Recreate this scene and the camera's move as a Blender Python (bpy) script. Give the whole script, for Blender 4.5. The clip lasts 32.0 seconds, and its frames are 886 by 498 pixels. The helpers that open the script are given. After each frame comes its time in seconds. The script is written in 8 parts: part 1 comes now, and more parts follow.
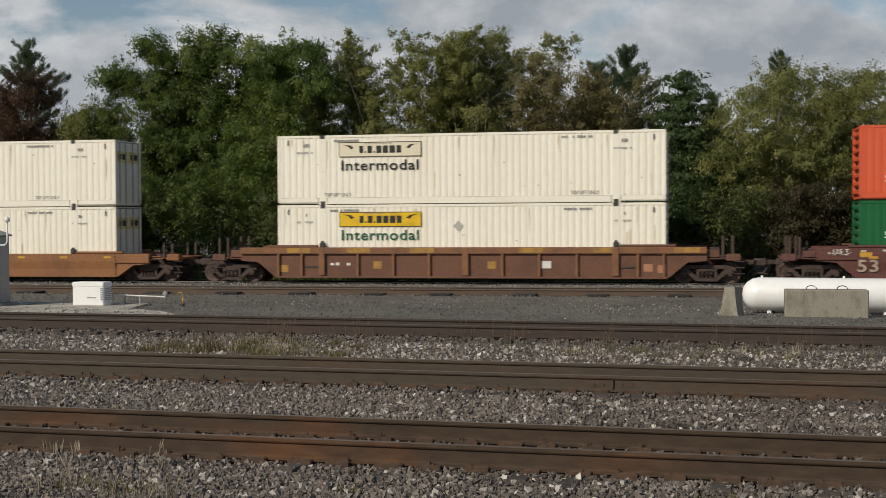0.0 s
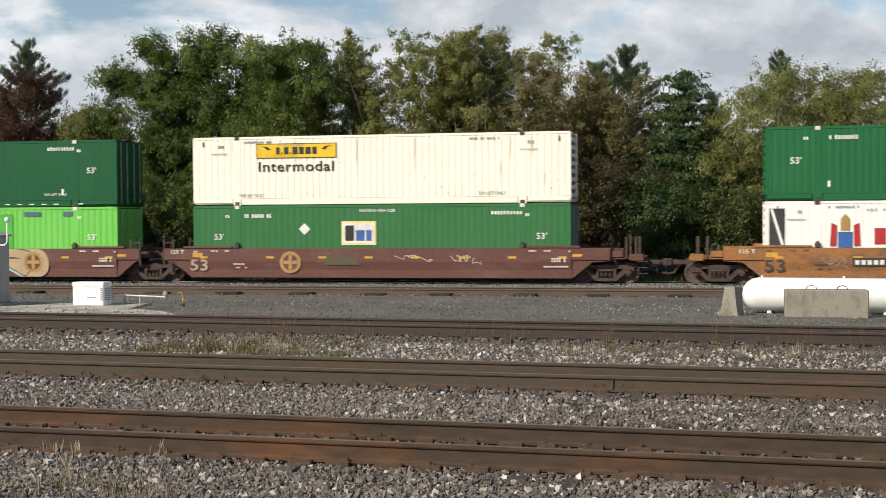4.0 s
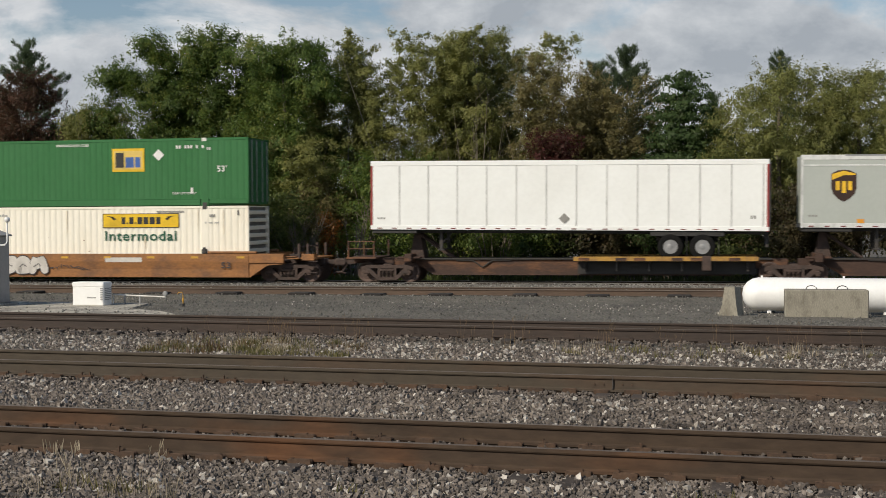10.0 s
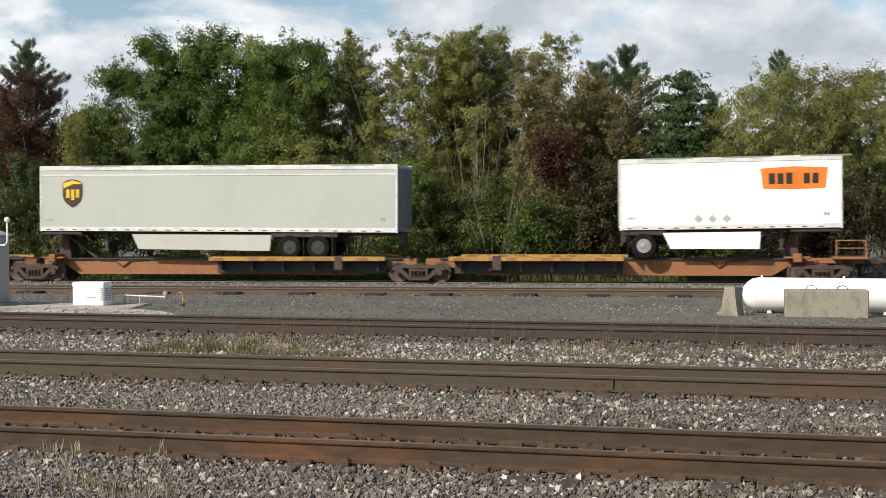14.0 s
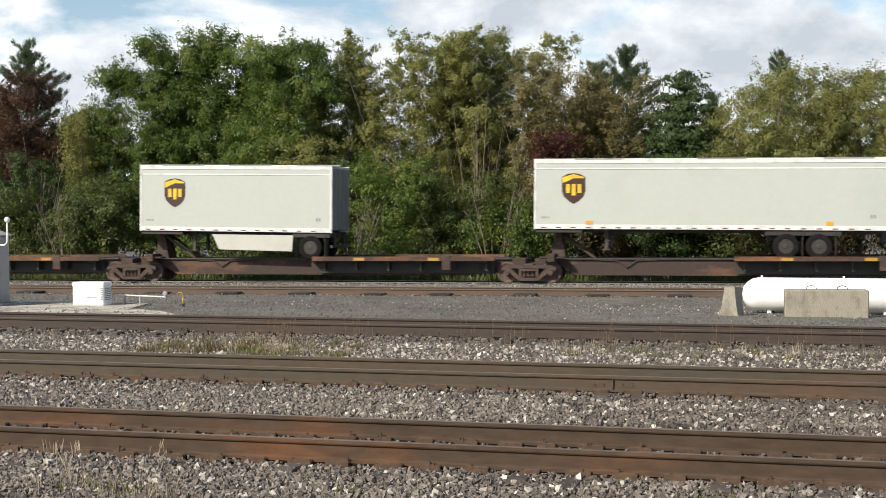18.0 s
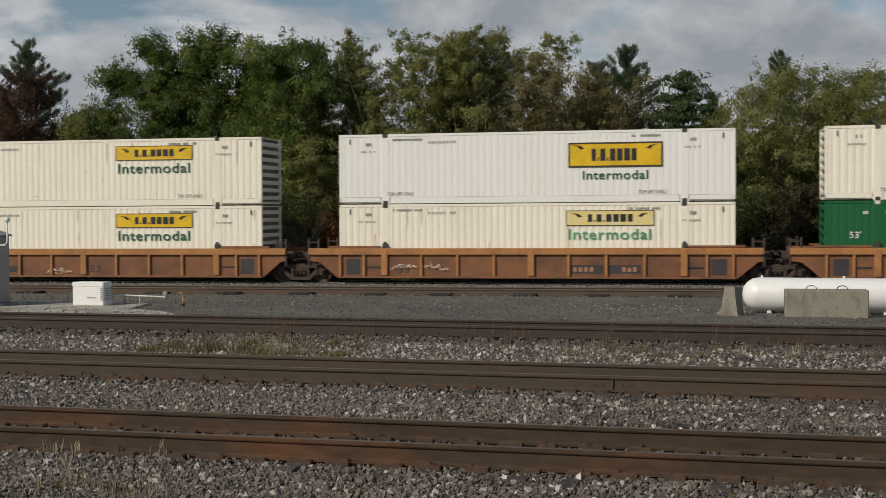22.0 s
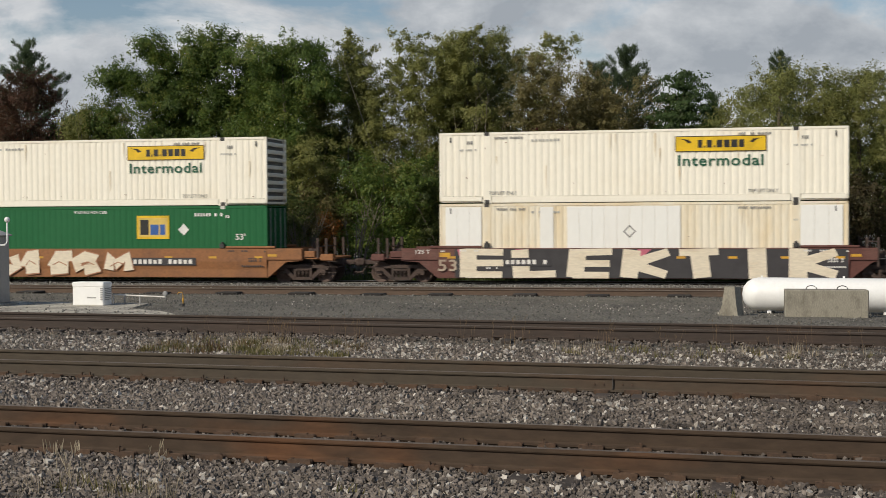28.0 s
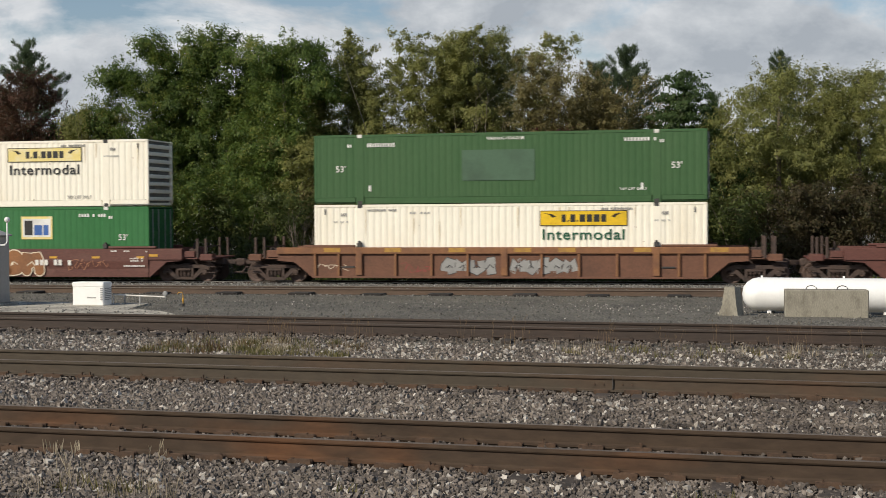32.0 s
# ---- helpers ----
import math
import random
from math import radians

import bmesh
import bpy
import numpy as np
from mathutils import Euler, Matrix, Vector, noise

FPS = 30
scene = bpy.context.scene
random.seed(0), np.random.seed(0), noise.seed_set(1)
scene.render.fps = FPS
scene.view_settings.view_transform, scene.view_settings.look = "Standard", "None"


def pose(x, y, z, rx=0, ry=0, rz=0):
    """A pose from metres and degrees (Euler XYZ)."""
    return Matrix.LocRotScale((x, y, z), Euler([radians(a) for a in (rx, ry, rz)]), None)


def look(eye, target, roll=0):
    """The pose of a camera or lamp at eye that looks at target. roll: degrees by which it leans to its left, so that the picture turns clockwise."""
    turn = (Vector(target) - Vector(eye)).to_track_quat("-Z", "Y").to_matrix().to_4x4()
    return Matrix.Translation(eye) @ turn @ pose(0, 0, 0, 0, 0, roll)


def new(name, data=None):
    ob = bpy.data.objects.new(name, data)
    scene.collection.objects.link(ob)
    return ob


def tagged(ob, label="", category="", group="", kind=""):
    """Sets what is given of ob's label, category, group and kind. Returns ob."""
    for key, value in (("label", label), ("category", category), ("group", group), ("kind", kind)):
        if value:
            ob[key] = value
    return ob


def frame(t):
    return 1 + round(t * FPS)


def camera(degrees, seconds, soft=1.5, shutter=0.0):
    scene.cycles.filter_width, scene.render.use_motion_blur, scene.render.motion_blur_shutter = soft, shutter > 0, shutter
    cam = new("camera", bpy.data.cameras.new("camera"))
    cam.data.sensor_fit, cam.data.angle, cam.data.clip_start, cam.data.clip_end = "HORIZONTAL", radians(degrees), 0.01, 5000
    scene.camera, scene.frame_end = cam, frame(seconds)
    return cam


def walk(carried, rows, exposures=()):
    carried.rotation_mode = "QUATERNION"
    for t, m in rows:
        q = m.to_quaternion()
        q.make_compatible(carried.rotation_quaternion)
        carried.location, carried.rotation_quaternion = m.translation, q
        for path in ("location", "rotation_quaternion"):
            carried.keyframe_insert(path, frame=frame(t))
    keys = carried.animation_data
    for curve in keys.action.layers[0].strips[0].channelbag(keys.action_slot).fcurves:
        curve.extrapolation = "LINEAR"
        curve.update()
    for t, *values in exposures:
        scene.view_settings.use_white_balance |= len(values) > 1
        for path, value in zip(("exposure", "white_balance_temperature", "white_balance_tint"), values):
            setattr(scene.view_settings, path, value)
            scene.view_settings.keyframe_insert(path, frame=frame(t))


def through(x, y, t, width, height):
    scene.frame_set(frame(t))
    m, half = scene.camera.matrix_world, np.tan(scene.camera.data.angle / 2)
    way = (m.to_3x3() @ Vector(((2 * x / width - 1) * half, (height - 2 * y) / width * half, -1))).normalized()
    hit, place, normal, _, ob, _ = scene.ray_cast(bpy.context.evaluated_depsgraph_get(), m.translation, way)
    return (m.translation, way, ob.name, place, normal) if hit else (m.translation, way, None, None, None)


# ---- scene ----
# camera: stands still beside the yard
EYE = Vector((0.0, 0.0, 2.453))
YAW, PITCH = 0.2457, -0.0282
AIM = Vector((-math.sin(YAW) * math.cos(PITCH), math.cos(YAW) * math.cos(PITCH), math.sin(PITCH)))
cam = camera(36.757, 32.0, soft=0.7, shutter=0.15)
still = look(EYE, EYE + AIM * 20, -0.19)
# the sun goes in and out of thin cloud and the camera follows it
LIGHTENING = [(0, -0.47), (1, -0.32), (2, 0.13), (3, 0.14), (6, -0.06), (7, -0.31), (8, -0.54), (9, -0.31), (10, -0.23), (11, -0.23), (12, 0.17), (13, 0.34), (14, 0.28), (17, 0.54), (18, 0.51), (19, 0.38), (20, 0.4), (21, -0.34), (22, -0.65), (23, -0.59), (24, -0.21), (25, 0.11), (28, -0.31), (29, -0.6), (30, -0.38), (31, -0.31), (32, -0.14)]
walk(cam, [(0, still), (32, still)], LIGHTENING)

# ---------------------------------------------------------------- light
SUN_DIR = Vector((-0.47, -0.66, 0.56)).normalized()
world = bpy.data.worlds.new("sky")
scene.world = world
world.use_nodes = True
wn, wl = world.node_tree.nodes, world.node_tree.links
wn.clear()
w_out = wn.new("ShaderNodeOutputWorld")
w_bg = wn.new("ShaderNodeBackground")
w_bg.inputs["Strength"].default_value = 0.10
w_sky = wn.new("ShaderNodeTexSky")
w_sky.sky_type, w_sky.sun_disc = "NISHITA", False
w_sky.sun_elevation = math.asin(SUN_DIR.z)
w_sky.sun_rotation = math.atan2(SUN_DIR.x, SUN_DIR.y)
w_co = wn.new("ShaderNodeTexCoord")
w_map = wn.new("ShaderNodeMapping")
w_map.inputs["Scale"].default_value = (-1.0, 1.0, 1.8)
w_map.inputs["Rotation"].default_value = (0.0, 0.0, 2 * YAW)
w_map.inputs["Location"].default_value = (0.31, 0.17, 0.08)
wl.new(w_co.outputs["Generated"], w_map.inputs["Vector"])


def w_noise(scale, detail, rough, shift=0.0):
    n = wn.new("ShaderNodeTexNoise")
    n.inputs["Scale"].default_value, n.inputs["Detail"].default_value, n.inputs["Roughness"].default_value = scale, detail, rough
    n.inputs["Distortion"].default_value = shift
    wl.new(w_map.outputs["Vector"], n.inputs["Vector"])
    return n.outputs["Fac"]


def w_math(op, a, b):
    n = wn.new("ShaderNodeMath")
    n.operation = op
    for k, s in ((0, a), (1, b)):
        if isinstance(s, (int, float)):
            n.inputs[k].default_value = s
        else:
            wl.new(s, n.inputs[k])
    return n.outputs["Value"]


def w_ramp(fac, stops):
    r = wn.new("ShaderNodeValToRGB")
    r.color_ramp.elements[0].position, r.color_ramp.elements[0].color = stops[0][0], (*stops[0][1], 1)
    r.color_ramp.elements[1].position, r.color_ramp.elements[1].color = stops[-1][0], (*stops[-1][1], 1)
    for p, c in stops[1:-1]:
        r.color_ramp.elements.new(p).color = (*c, 1)
    wl.new(fac, r.inputs["Fac"])
    return r


w_sep = wn.new("ShaderNodeSeparateXYZ")
wl.new(w_co.outputs["Generated"], w_sep.inputs["Vector"])
# broken cloud: fuller towards the horizon, with blue between the heaps higher up
heaps = w_noise(4.6, 9, 0.58, 0.3)
low_sky = w_math("MAXIMUM", w_math("SUBTRACT", 0.185, w_sep.outputs["Z"]), 0.0)
cover = w_ramp(w_math("ADD", w_math("ADD", heaps, w_math("MULTIPLY", low_sky, 1.25)), w_math("MULTIPLY", w_sep.outputs["Z"], -0.9)), [(0.285, (0, 0, 0)), (0.375, (1, 1, 1))])
shade = w_ramp(w_math("ADD", w_math("MULTIPLY", w_noise(6.0, 8, 0.6, 0.4), 0.75), w_math("MULTIPLY", w_noise(15.0, 6, 0.6), 0.25)), [(0.37, (4.3, 4.7, 5.2)), (0.45, (5.75, 6.1, 6.5)), (0.52, (7.3, 7.55, 7.85)), (0.62, (8.7, 8.85, 8.95))])
w_mix = wn.new("ShaderNodeMix")
w_mix.data_type = "RGBA"
wl.new(cover.outputs["Color"], w_mix.inputs["Factor"])
wl.new(w_sky.outputs["Color"], w_mix.inputs["A"])
wl.new(shade.outputs["Color"], w_mix.inputs["B"])
wl.new(w_mix.outputs["Result"], w_bg.inputs["Color"])
wl.new(w_bg.outputs["Background"], w_out.inputs["Surface"])

sun = new("sun", bpy.data.lights.new("sun", "SUN"))
sun.data.energy, sun.data.angle, sun.data.color = 4.2, radians(0.6), (1.0, 0.91, 0.76)
sun.matrix_world = look(SUN_DIR * 50, (0, 0, 0))


# ---------------------------------------------------------------- materials
def surf(name, col, rough=0.7, metal=0.0, col2=None, mix=(0.45, 0.7), scale=2.0, fine=40.0, var=0.18, bump=0.0, stretch=(1, 1, 1), island=False, each=0.0, spec=0.5, bump_scale=None, grain=(0.25, 0.75), drift=0.0, bloom=None):
    """A surface with a base colour, patches of a second colour at one scale and grain at a finer one."""
    m = bpy.data.materials.new(name)
    m.use_nodes = True
    n, l = m.node_tree.nodes, m.node_tree.links
    b = n["Principled BSDF"]
    b.inputs["Roughness"].default_value, b.inputs["Metallic"].default_value = rough, metal
    b.inputs["Specular IOR Level"].default_value = spec
    co = n.new("ShaderNodeTexCoord")
    mp = n.new("ShaderNodeMapping")
    mp.inputs["Scale"].default_value = stretch
    l.new(co.outputs["Object"], mp.inputs["Vector"])
    oi = n.new("ShaderNodeObjectInfo")
    sc = n.new("ShaderNodeMath")
    sc.operation = "MULTIPLY"
    sc.inputs[1].default_value = 37.0
    l.new(oi.outputs["Random"], sc.inputs[0])
    add = n.new("ShaderNodeVectorMath")
    add.operation = "ADD"
    l.new(mp.outputs["Vector"], add.inputs[0])
    l.new(sc.outputs["Value"], add.inputs[1])

    def tex(s, detail):
        t = n.new("ShaderNodeTexNoise")
        t.inputs["Scale"].default_value, t.inputs["Detail"].default_value, t.inputs["Roughness"].default_value = s, detail, 0.62
        l.new(add.outputs["Vector"], t.inputs["Vector"])
        return t

    big, small = tex(scale, 6), tex(fine, 3)
    ramp = n.new("ShaderNodeMapRange")
    ramp.inputs["From Min"].default_value, ramp.inputs["From Max"].default_value = mix
    amount = big.outputs["Fac"]
    if drift:                          # the second colour gains towards -x
        sx = n.new("ShaderNodeSeparateXYZ")
        l.new(co.outputs["Object"], sx.inputs["Vector"])
        md = n.new("ShaderNodeMath")
        md.operation = "MULTIPLY_ADD"
        md.inputs[1].default_value = -drift
        l.new(sx.outputs["X"], md.inputs[0])
        l.new(amount, md.inputs[2])
        off = n.new("ShaderNodeMath")
        off.operation = "ADD"
        off.inputs[1].default_value = -drift * 3.5
        l.new(md.outputs["Value"], off.inputs[0])
        amount = off.outputs["Value"]
        for at, wide, much in bloom or ():     # patches that have rusted more, by their place along x
            source = sx.outputs["X"]
            for op, value in (("SUBTRACT", at), ("DIVIDE", wide), ("POWER", 2.0), ("MULTIPLY", -1.0), ("EXPONENT", 0.0), ("MULTIPLY", much)):
                step = n.new("ShaderNodeMath")
                step.operation = op
                step.inputs[1].default_value = value
                l.new(source, step.inputs[0])
                source = step.outputs["Value"]
            both = n.new("ShaderNodeMath")
            l.new(amount, both.inputs[0])
            l.new(source, both.inputs[1])
            amount = both.outputs["Value"]
    l.new(amount, ramp.inputs["Value"])
    cm = n.new("ShaderNodeMix")
    cm.data_type = "RGBA"
    c2 = col2 if col2 else tuple(c * 0.72 for c in col)
    cm.inputs["A"].default_value, cm.inputs["B"].default_value = (*col, 1), (*c2, 1)
    l.new(ramp.outputs["Result"], cm.inputs["Factor"])
    gr = n.new("ShaderNodeMapRange")
    gr.inputs["From Min"].default_value, gr.inputs["From Max"].default_value = grain
    gr.inputs["To Min"].default_value, gr.inputs["To Max"].default_value = 1 - var, 1 + var
    l.new(small.outputs["Fac"], gr.inputs["Value"])
    val = gr.outputs["Result"]
    if island or each:
        rr = n.new("ShaderNodeMapRange")
        apart = each if each else 0.45
        rr.inputs["To Min"].default_value, rr.inputs["To Max"].default_value = 1 - apart, 1 + apart
        if island:
            ge = n.new("ShaderNodeNewGeometry")
            l.new(ge.outputs["Random Per Island"], rr.inputs["Value"])
        else:
            l.new(oi.outputs["Random"], rr.inputs["Value"])
        mu = n.new("ShaderNodeMath")
        mu.operation = "MULTIPLY"
        l.new(val, mu.inputs[0])
        l.new(rr.outputs["Result"], mu.inputs[1])
        val = mu.outputs["Value"]
    hs = n.new("ShaderNodeHueSaturation")
    l.new(cm.outputs["Result"], hs.inputs["Color"])
    l.new(val, hs.inputs["Value"])
    l.new(hs.outputs["Color"], b.inputs["Base Color"])
    if bump:
        bn = n.new("ShaderNodeBump")
        bn.inputs["Strength"].default_value, bn.inputs["Distance"].default_value = 0.6, bump
        src = tex(bump_scale, 4) if bump_scale else small
        l.new(src.outputs["Fac"], bn.inputs["Height"])
        l.new(bn.outputs["Normal"], b.inputs["Normal"])
    return m


def leafy(name, cols, through=0.52):
    """Foliage: colours spread leaf by leaf and clump by clump, some light passing through."""
    m = bpy.data.materials.new(name)
    m.use_nodes = True
    n, l = m.node_tree.nodes, m.node_tree.links
    b = n["Principled BSDF"]
    b.inputs["Roughness"].default_value = 0.5
    b.inputs["Specular IOR Level"].default_value = 0.35
    ge = n.new("ShaderNodeNewGeometry")
    co = n.new("ShaderNodeTexCoord")
    t = n.new("ShaderNodeTexNoise")
    t.inputs["Scale"].default_value, t.inputs["Detail"].default_value = 0.8, 4
    l.new(co.outputs["Object"], t.inputs["Vector"])
    ad = n.new("ShaderNodeMath")
    ad.operation = "MULTIPLY_ADD"
    ad.inputs[1].default_value, ad.inputs[2].default_value = 0.34, -0.15
    l.new(ge.outputs["Random Per Island"], ad.inputs[0])
    a2 = n.new("ShaderNodeMath")
    a2.operation = "ADD"
    l.new(ad.outputs["Value"], a2.inputs[0])
    l.new(t.outputs["Fac"], a2.inputs[1])
    r = n.new("ShaderNodeValToRGB")
    stops = np.linspace(0.2, 0.85, len(cols))
    r.color_ramp.elements[0].position, r.color_ramp.elements[0].color = stops[0], (*cols[0], 1)
    r.color_ramp.elements[1].position, r.color_ramp.elements[1].color = stops[-1], (*cols[-1], 1)
    for p, c in zip(stops[1:-1], cols[1:-1]):
        r.color_ramp.elements.new(p).color = (*c, 1)
    l.new(a2.outputs["Value"], r.inputs["Fac"])
    l.new(r.outputs["Color"], b.inputs["Base Color"])
    tr = n.new("ShaderNodeBsdfTranslucent")
    l.new(r.outputs["Color"], tr.inputs["Color"])
    mx = n.new("ShaderNodeMixShader")
    mx.inputs["Fac"].default_value = through
    l.new(b.outputs["BSDF"], mx.inputs[1])
    l.new(tr.outputs["BSDF"], mx.inputs[2])
    l.new(mx.outputs["Shader"], n["Material Output"].inputs["Surface"])
    return m


GROUND = surf("grey_gravel", (0.14, 0.129, 0.106), 0.95, col2=(0.086, 0.079, 0.066), mix=(0.4, 0.66), scale=0.5, fine=16, var=0.55, bump=0.04, grain=(0.38, 0.62))
FASTEN = surf("rusty_plate", (0.083, 0.049, 0.03), 0.9, col2=(0.048, 0.033, 0.024), scale=2.2, fine=22, var=0.35, bump=0.004)
STONE = surf("ballast_stone", (0.172, 0.146, 0.124), 0.9, col2=(0.09, 0.075, 0.064), scale=1.3, fine=25, var=0.25, island=True, each=0.46, drift=-0.028)
GRAVEL = surf("road_gravel", (0.155, 0.15, 0.134), 0.9, col2=(0.1, 0.096, 0.086), scale=0.8, fine=25, var=0.25, island=True, each=0.45)
PALE_GREY = surf("pale_grey_stone", (0.25, 0.24, 0.22), 0.9, col2=(0.13, 0.123, 0.11), scale=1.5, fine=25, var=0.2, island=True, each=0.5)
PALE_STONE = surf("pale_stone", (0.45, 0.42, 0.375), 0.85, col2=(0.22, 0.185, 0.15), scale=3, fine=25, var=0.2, island=True, each=0.25)
RAIL_NEAR = surf("rusty_rail", (0.058, 0.039, 0.026), 0.8, col2=(0.135, 0.058, 0.024), mix=(0.54, 0.82), drift=0.006, bloom=((-5.35, 0.5, 0.19), (-6.4, 0.6, 0.05), (-3.9, 0.3, 0.09)), scale=0.55, fine=11, var=0.3, bump=0.002, stretch=(0.3, 1, 1), spec=0.3)
RAIL_SECOND = surf("olive_brown_rail", (0.06, 0.046, 0.031), 0.8, col2=(0.082, 0.048, 0.028), mix=(0.52, 0.72), scale=0.8, fine=14, var=0.2, bump=0.002, stretch=(0.3, 1, 1))
RAIL = surf("dark_rusty_rail", (0.044, 0.031, 0.024), 0.75, col2=(0.066, 0.04, 0.027), mix=(0.5, 0.7), scale=0.8, fine=14, var=0.2, bump=0.002, stretch=(0.3, 1, 1))
RAIL_FAR = surf("brown_rail", (0.1, 0.066, 0.045), 0.8, col2=(0.07, 0.05, 0.038), mix=(0.5, 0.7), scale=0.8, fine=14, var=0.2, stretch=(0.3, 1, 1))
RAIL_TOP = surf("worn_rail_head", (0.15, 0.125, 0.105), 0.75, 0.0, col2=(0.085, 0.066, 0.052), scale=0.6, fine=12, var=0.15, stretch=(0.2, 1, 1), spec=0.3)
RAIL_BRIGHT = surf("polished_rail_head", (0.3, 0.28, 0.25), 0.4, 0.5, col2=(0.2, 0.18, 0.15), scale=0.6, fine=12, var=0.15, stretch=(0.2, 1, 1))
TIE = surf("old_sleeper", (0.075, 0.06, 0.05), 0.95, col2=(0.04, 0.034, 0.03), scale=4, fine=30, var=0.4, bump=0.01, each=0.3)
# near-black for the shaded slots under the rails
SLOT_SHADE = surf("dark_slot_shade", (0.026, 0.018, 0.013), 0.95, col2=(0.014, 0.011, 0.009), scale=6, fine=40, var=0.4, spec=0.1)
OLD_TIE = surf("tarred_sleeper", (0.022, 0.019, 0.017), 0.95, col2=(0.045, 0.04, 0.035), mix=(0.55, 0.75), scale=4, fine=30, var=0.4, bump=0.01, each=0.3)
CONCRETE = surf("weathered_concrete", (0.27, 0.25, 0.2), 0.9, col2=(0.13, 0.115, 0.09), mix=(0.48, 0.78), scale=2.6, fine=26, var=0.26, bump=0.005, stretch=(1.6, 1, 0.6))
PAD = surf("pale_concrete", (0.44, 0.41, 0.345), 0.9, col2=(0.15, 0.14, 0.125), scale=1.6, fine=14, var=0.5, bump=0.006)
WHITE = surf("white_paint", (0.86, 0.86, 0.84), 0.35, col2=(0.8, 0.79, 0.76), scale=1.2, fine=12, var=0.03)
DARK = surf("black_steel", (0.035, 0.033, 0.032), 0.6, col2=(0.06, 0.05, 0.042), scale=3, fine=25, var=0.3)
GREY = surf("grey_steel", (0.3, 0.3, 0.3), 0.5, 0.3, scale=3, fine=25, var=0.12)
RUBBER = surf("tyre_rubber", (0.011, 0.011, 0.011), 0.95, col2=(0.017, 0.016, 0.015), scale=4, fine=30, var=0.2, spec=0.1)
BOGIE = surf("bogie_steel", (0.07, 0.046, 0.037), 0.85, col2=(0.038, 0.029, 0.025), scale=3, fine=25, var=0.3)
WHEEL = surf("wheel_steel", (0.1, 0.064, 0.05), 0.75, 0.0, col2=(0.06, 0.042, 0.035), scale=4, fine=20, var=0.2)
CAST = surf("dark_corner_casting", (0.05, 0.047, 0.044), 0.7, scale=5, fine=30, var=0.3)
CREAM = surf("cream_container_paint", (0.89, 0.845, 0.72), 0.45, col2=(0.81, 0.74, 0.59), mix=(0.5, 0.8), scale=0.5, fine=9, var=0.04, stretch=(1, 1, 0.35))
NEWWHITE = surf("white_container_paint", (0.85, 0.845, 0.8), 0.4, col2=(0.8, 0.78, 0.72), mix=(0.5, 0.8), scale=0.5, fine=9, var=0.03, stretch=(1, 1, 0.35))
GREEN = surf("green_container_paint", (0.013, 0.118, 0.04), 0.55, col2=(0.019, 0.13, 0.047), mix=(0.45, 0.75), scale=0.5, fine=9, var=0.08, stretch=(1, 1, 0.35), spec=0.25)
FADEDGREEN = surf("faded_green_container_paint", (0.034, 0.15, 0.048), 0.6, col2=(0.045, 0.165, 0.06), mix=(0.4, 0.7), scale=0.5, fine=9, var=0.08, stretch=(1, 1, 0.35), spec=0.25)
WORNGREEN = surf("weathered_green_container_paint", (0.046, 0.108, 0.042), 0.6, col2=(0.058, 0.12, 0.05), mix=(0.4, 0.7), scale=0.5, fine=9, var=0.08, stretch=(1, 1, 0.35), spec=0.25)
DKGREEN = surf("dark_green_container_paint", (0.006, 0.085, 0.029), 0.5, col2=(0.009, 0.098, 0.035), mix=(0.45, 0.75), scale=0.5, fine=9, var=0.06, stretch=(1, 1, 0.35), spec=0.25)
LIME = surf("faded_lime_container_paint", (0.14, 0.52, 0.07), 0.5, col2=(0.18, 0.56, 0.1), mix=(0.45, 0.75), scale=0.5, fine=9, var=0.05, stretch=(1, 1, 0.35))
RED = surf("orange_red_container_paint", (0.68, 0.105, 0.035), 0.5, col2=(0.6, 0.1, 0.045), mix=(0.5, 0.8), scale=0.5, fine=9, var=0.05, stretch=(1, 1, 0.35))
BLUE = surf("blue_container_paint", (0.028, 0.072, 0.235), 0.5, col2=(0.04, 0.085, 0.24), mix=(0.45, 0.75), scale=0.5, fine=9, var=0.06, stretch=(1, 1, 0.35))
BEIGE = surf("stained_beige_container_paint", (0.74, 0.62, 0.42), 0.6, col2=(0.8, 0.74, 0.6), mix=(0.4, 0.6), scale=0.8, fine=9, var=0.06, stretch=(1, 1, 0.25))
MAROON = surf("maroon_car_paint", (0.112, 0.041, 0.031), 0.65, col2=(0.14, 0.068, 0.052), mix=(0.5, 0.72), scale=0.9, fine=10, var=0.24, stretch=(0.7, 1, 1.5))
RIBRUST = surf("rust_orange_rib_paint", (0.23, 0.105, 0.045), 0.75, col2=(0.15, 0.07, 0.04), scale=1.5, fine=12, var=0.2)
BROWN = surf("rusty_brown_car_paint", (0.15, 0.068, 0.04), 0.75, col2=(0.11, 0.052, 0.032), scale=0.9, fine=12, var=0.2)
# the tan cars' paint made lighter for sun on top chords and ribs
TANLIT = surf("sunlit_orange_car_paint", (0.42, 0.19, 0.06), 0.7, col2=(0.3, 0.135, 0.05), scale=1.2, fine=12, var=0.18)
TAN = surf("worn_orange_brown_car_paint", (0.225, 0.094, 0.04), 0.7, col2=(0.115, 0.056, 0.033), mix=(0.42, 0.68), scale=0.8, fine=12, var=0.16)
ORANGE = surf("faded_orange_car_paint", (0.3, 0.13, 0.04), 0.7, col2=(0.165, 0.08, 0.038), mix=(0.46, 0.68), scale=1.0, fine=10, var=0.24, stretch=(0.8, 1, 1.3))
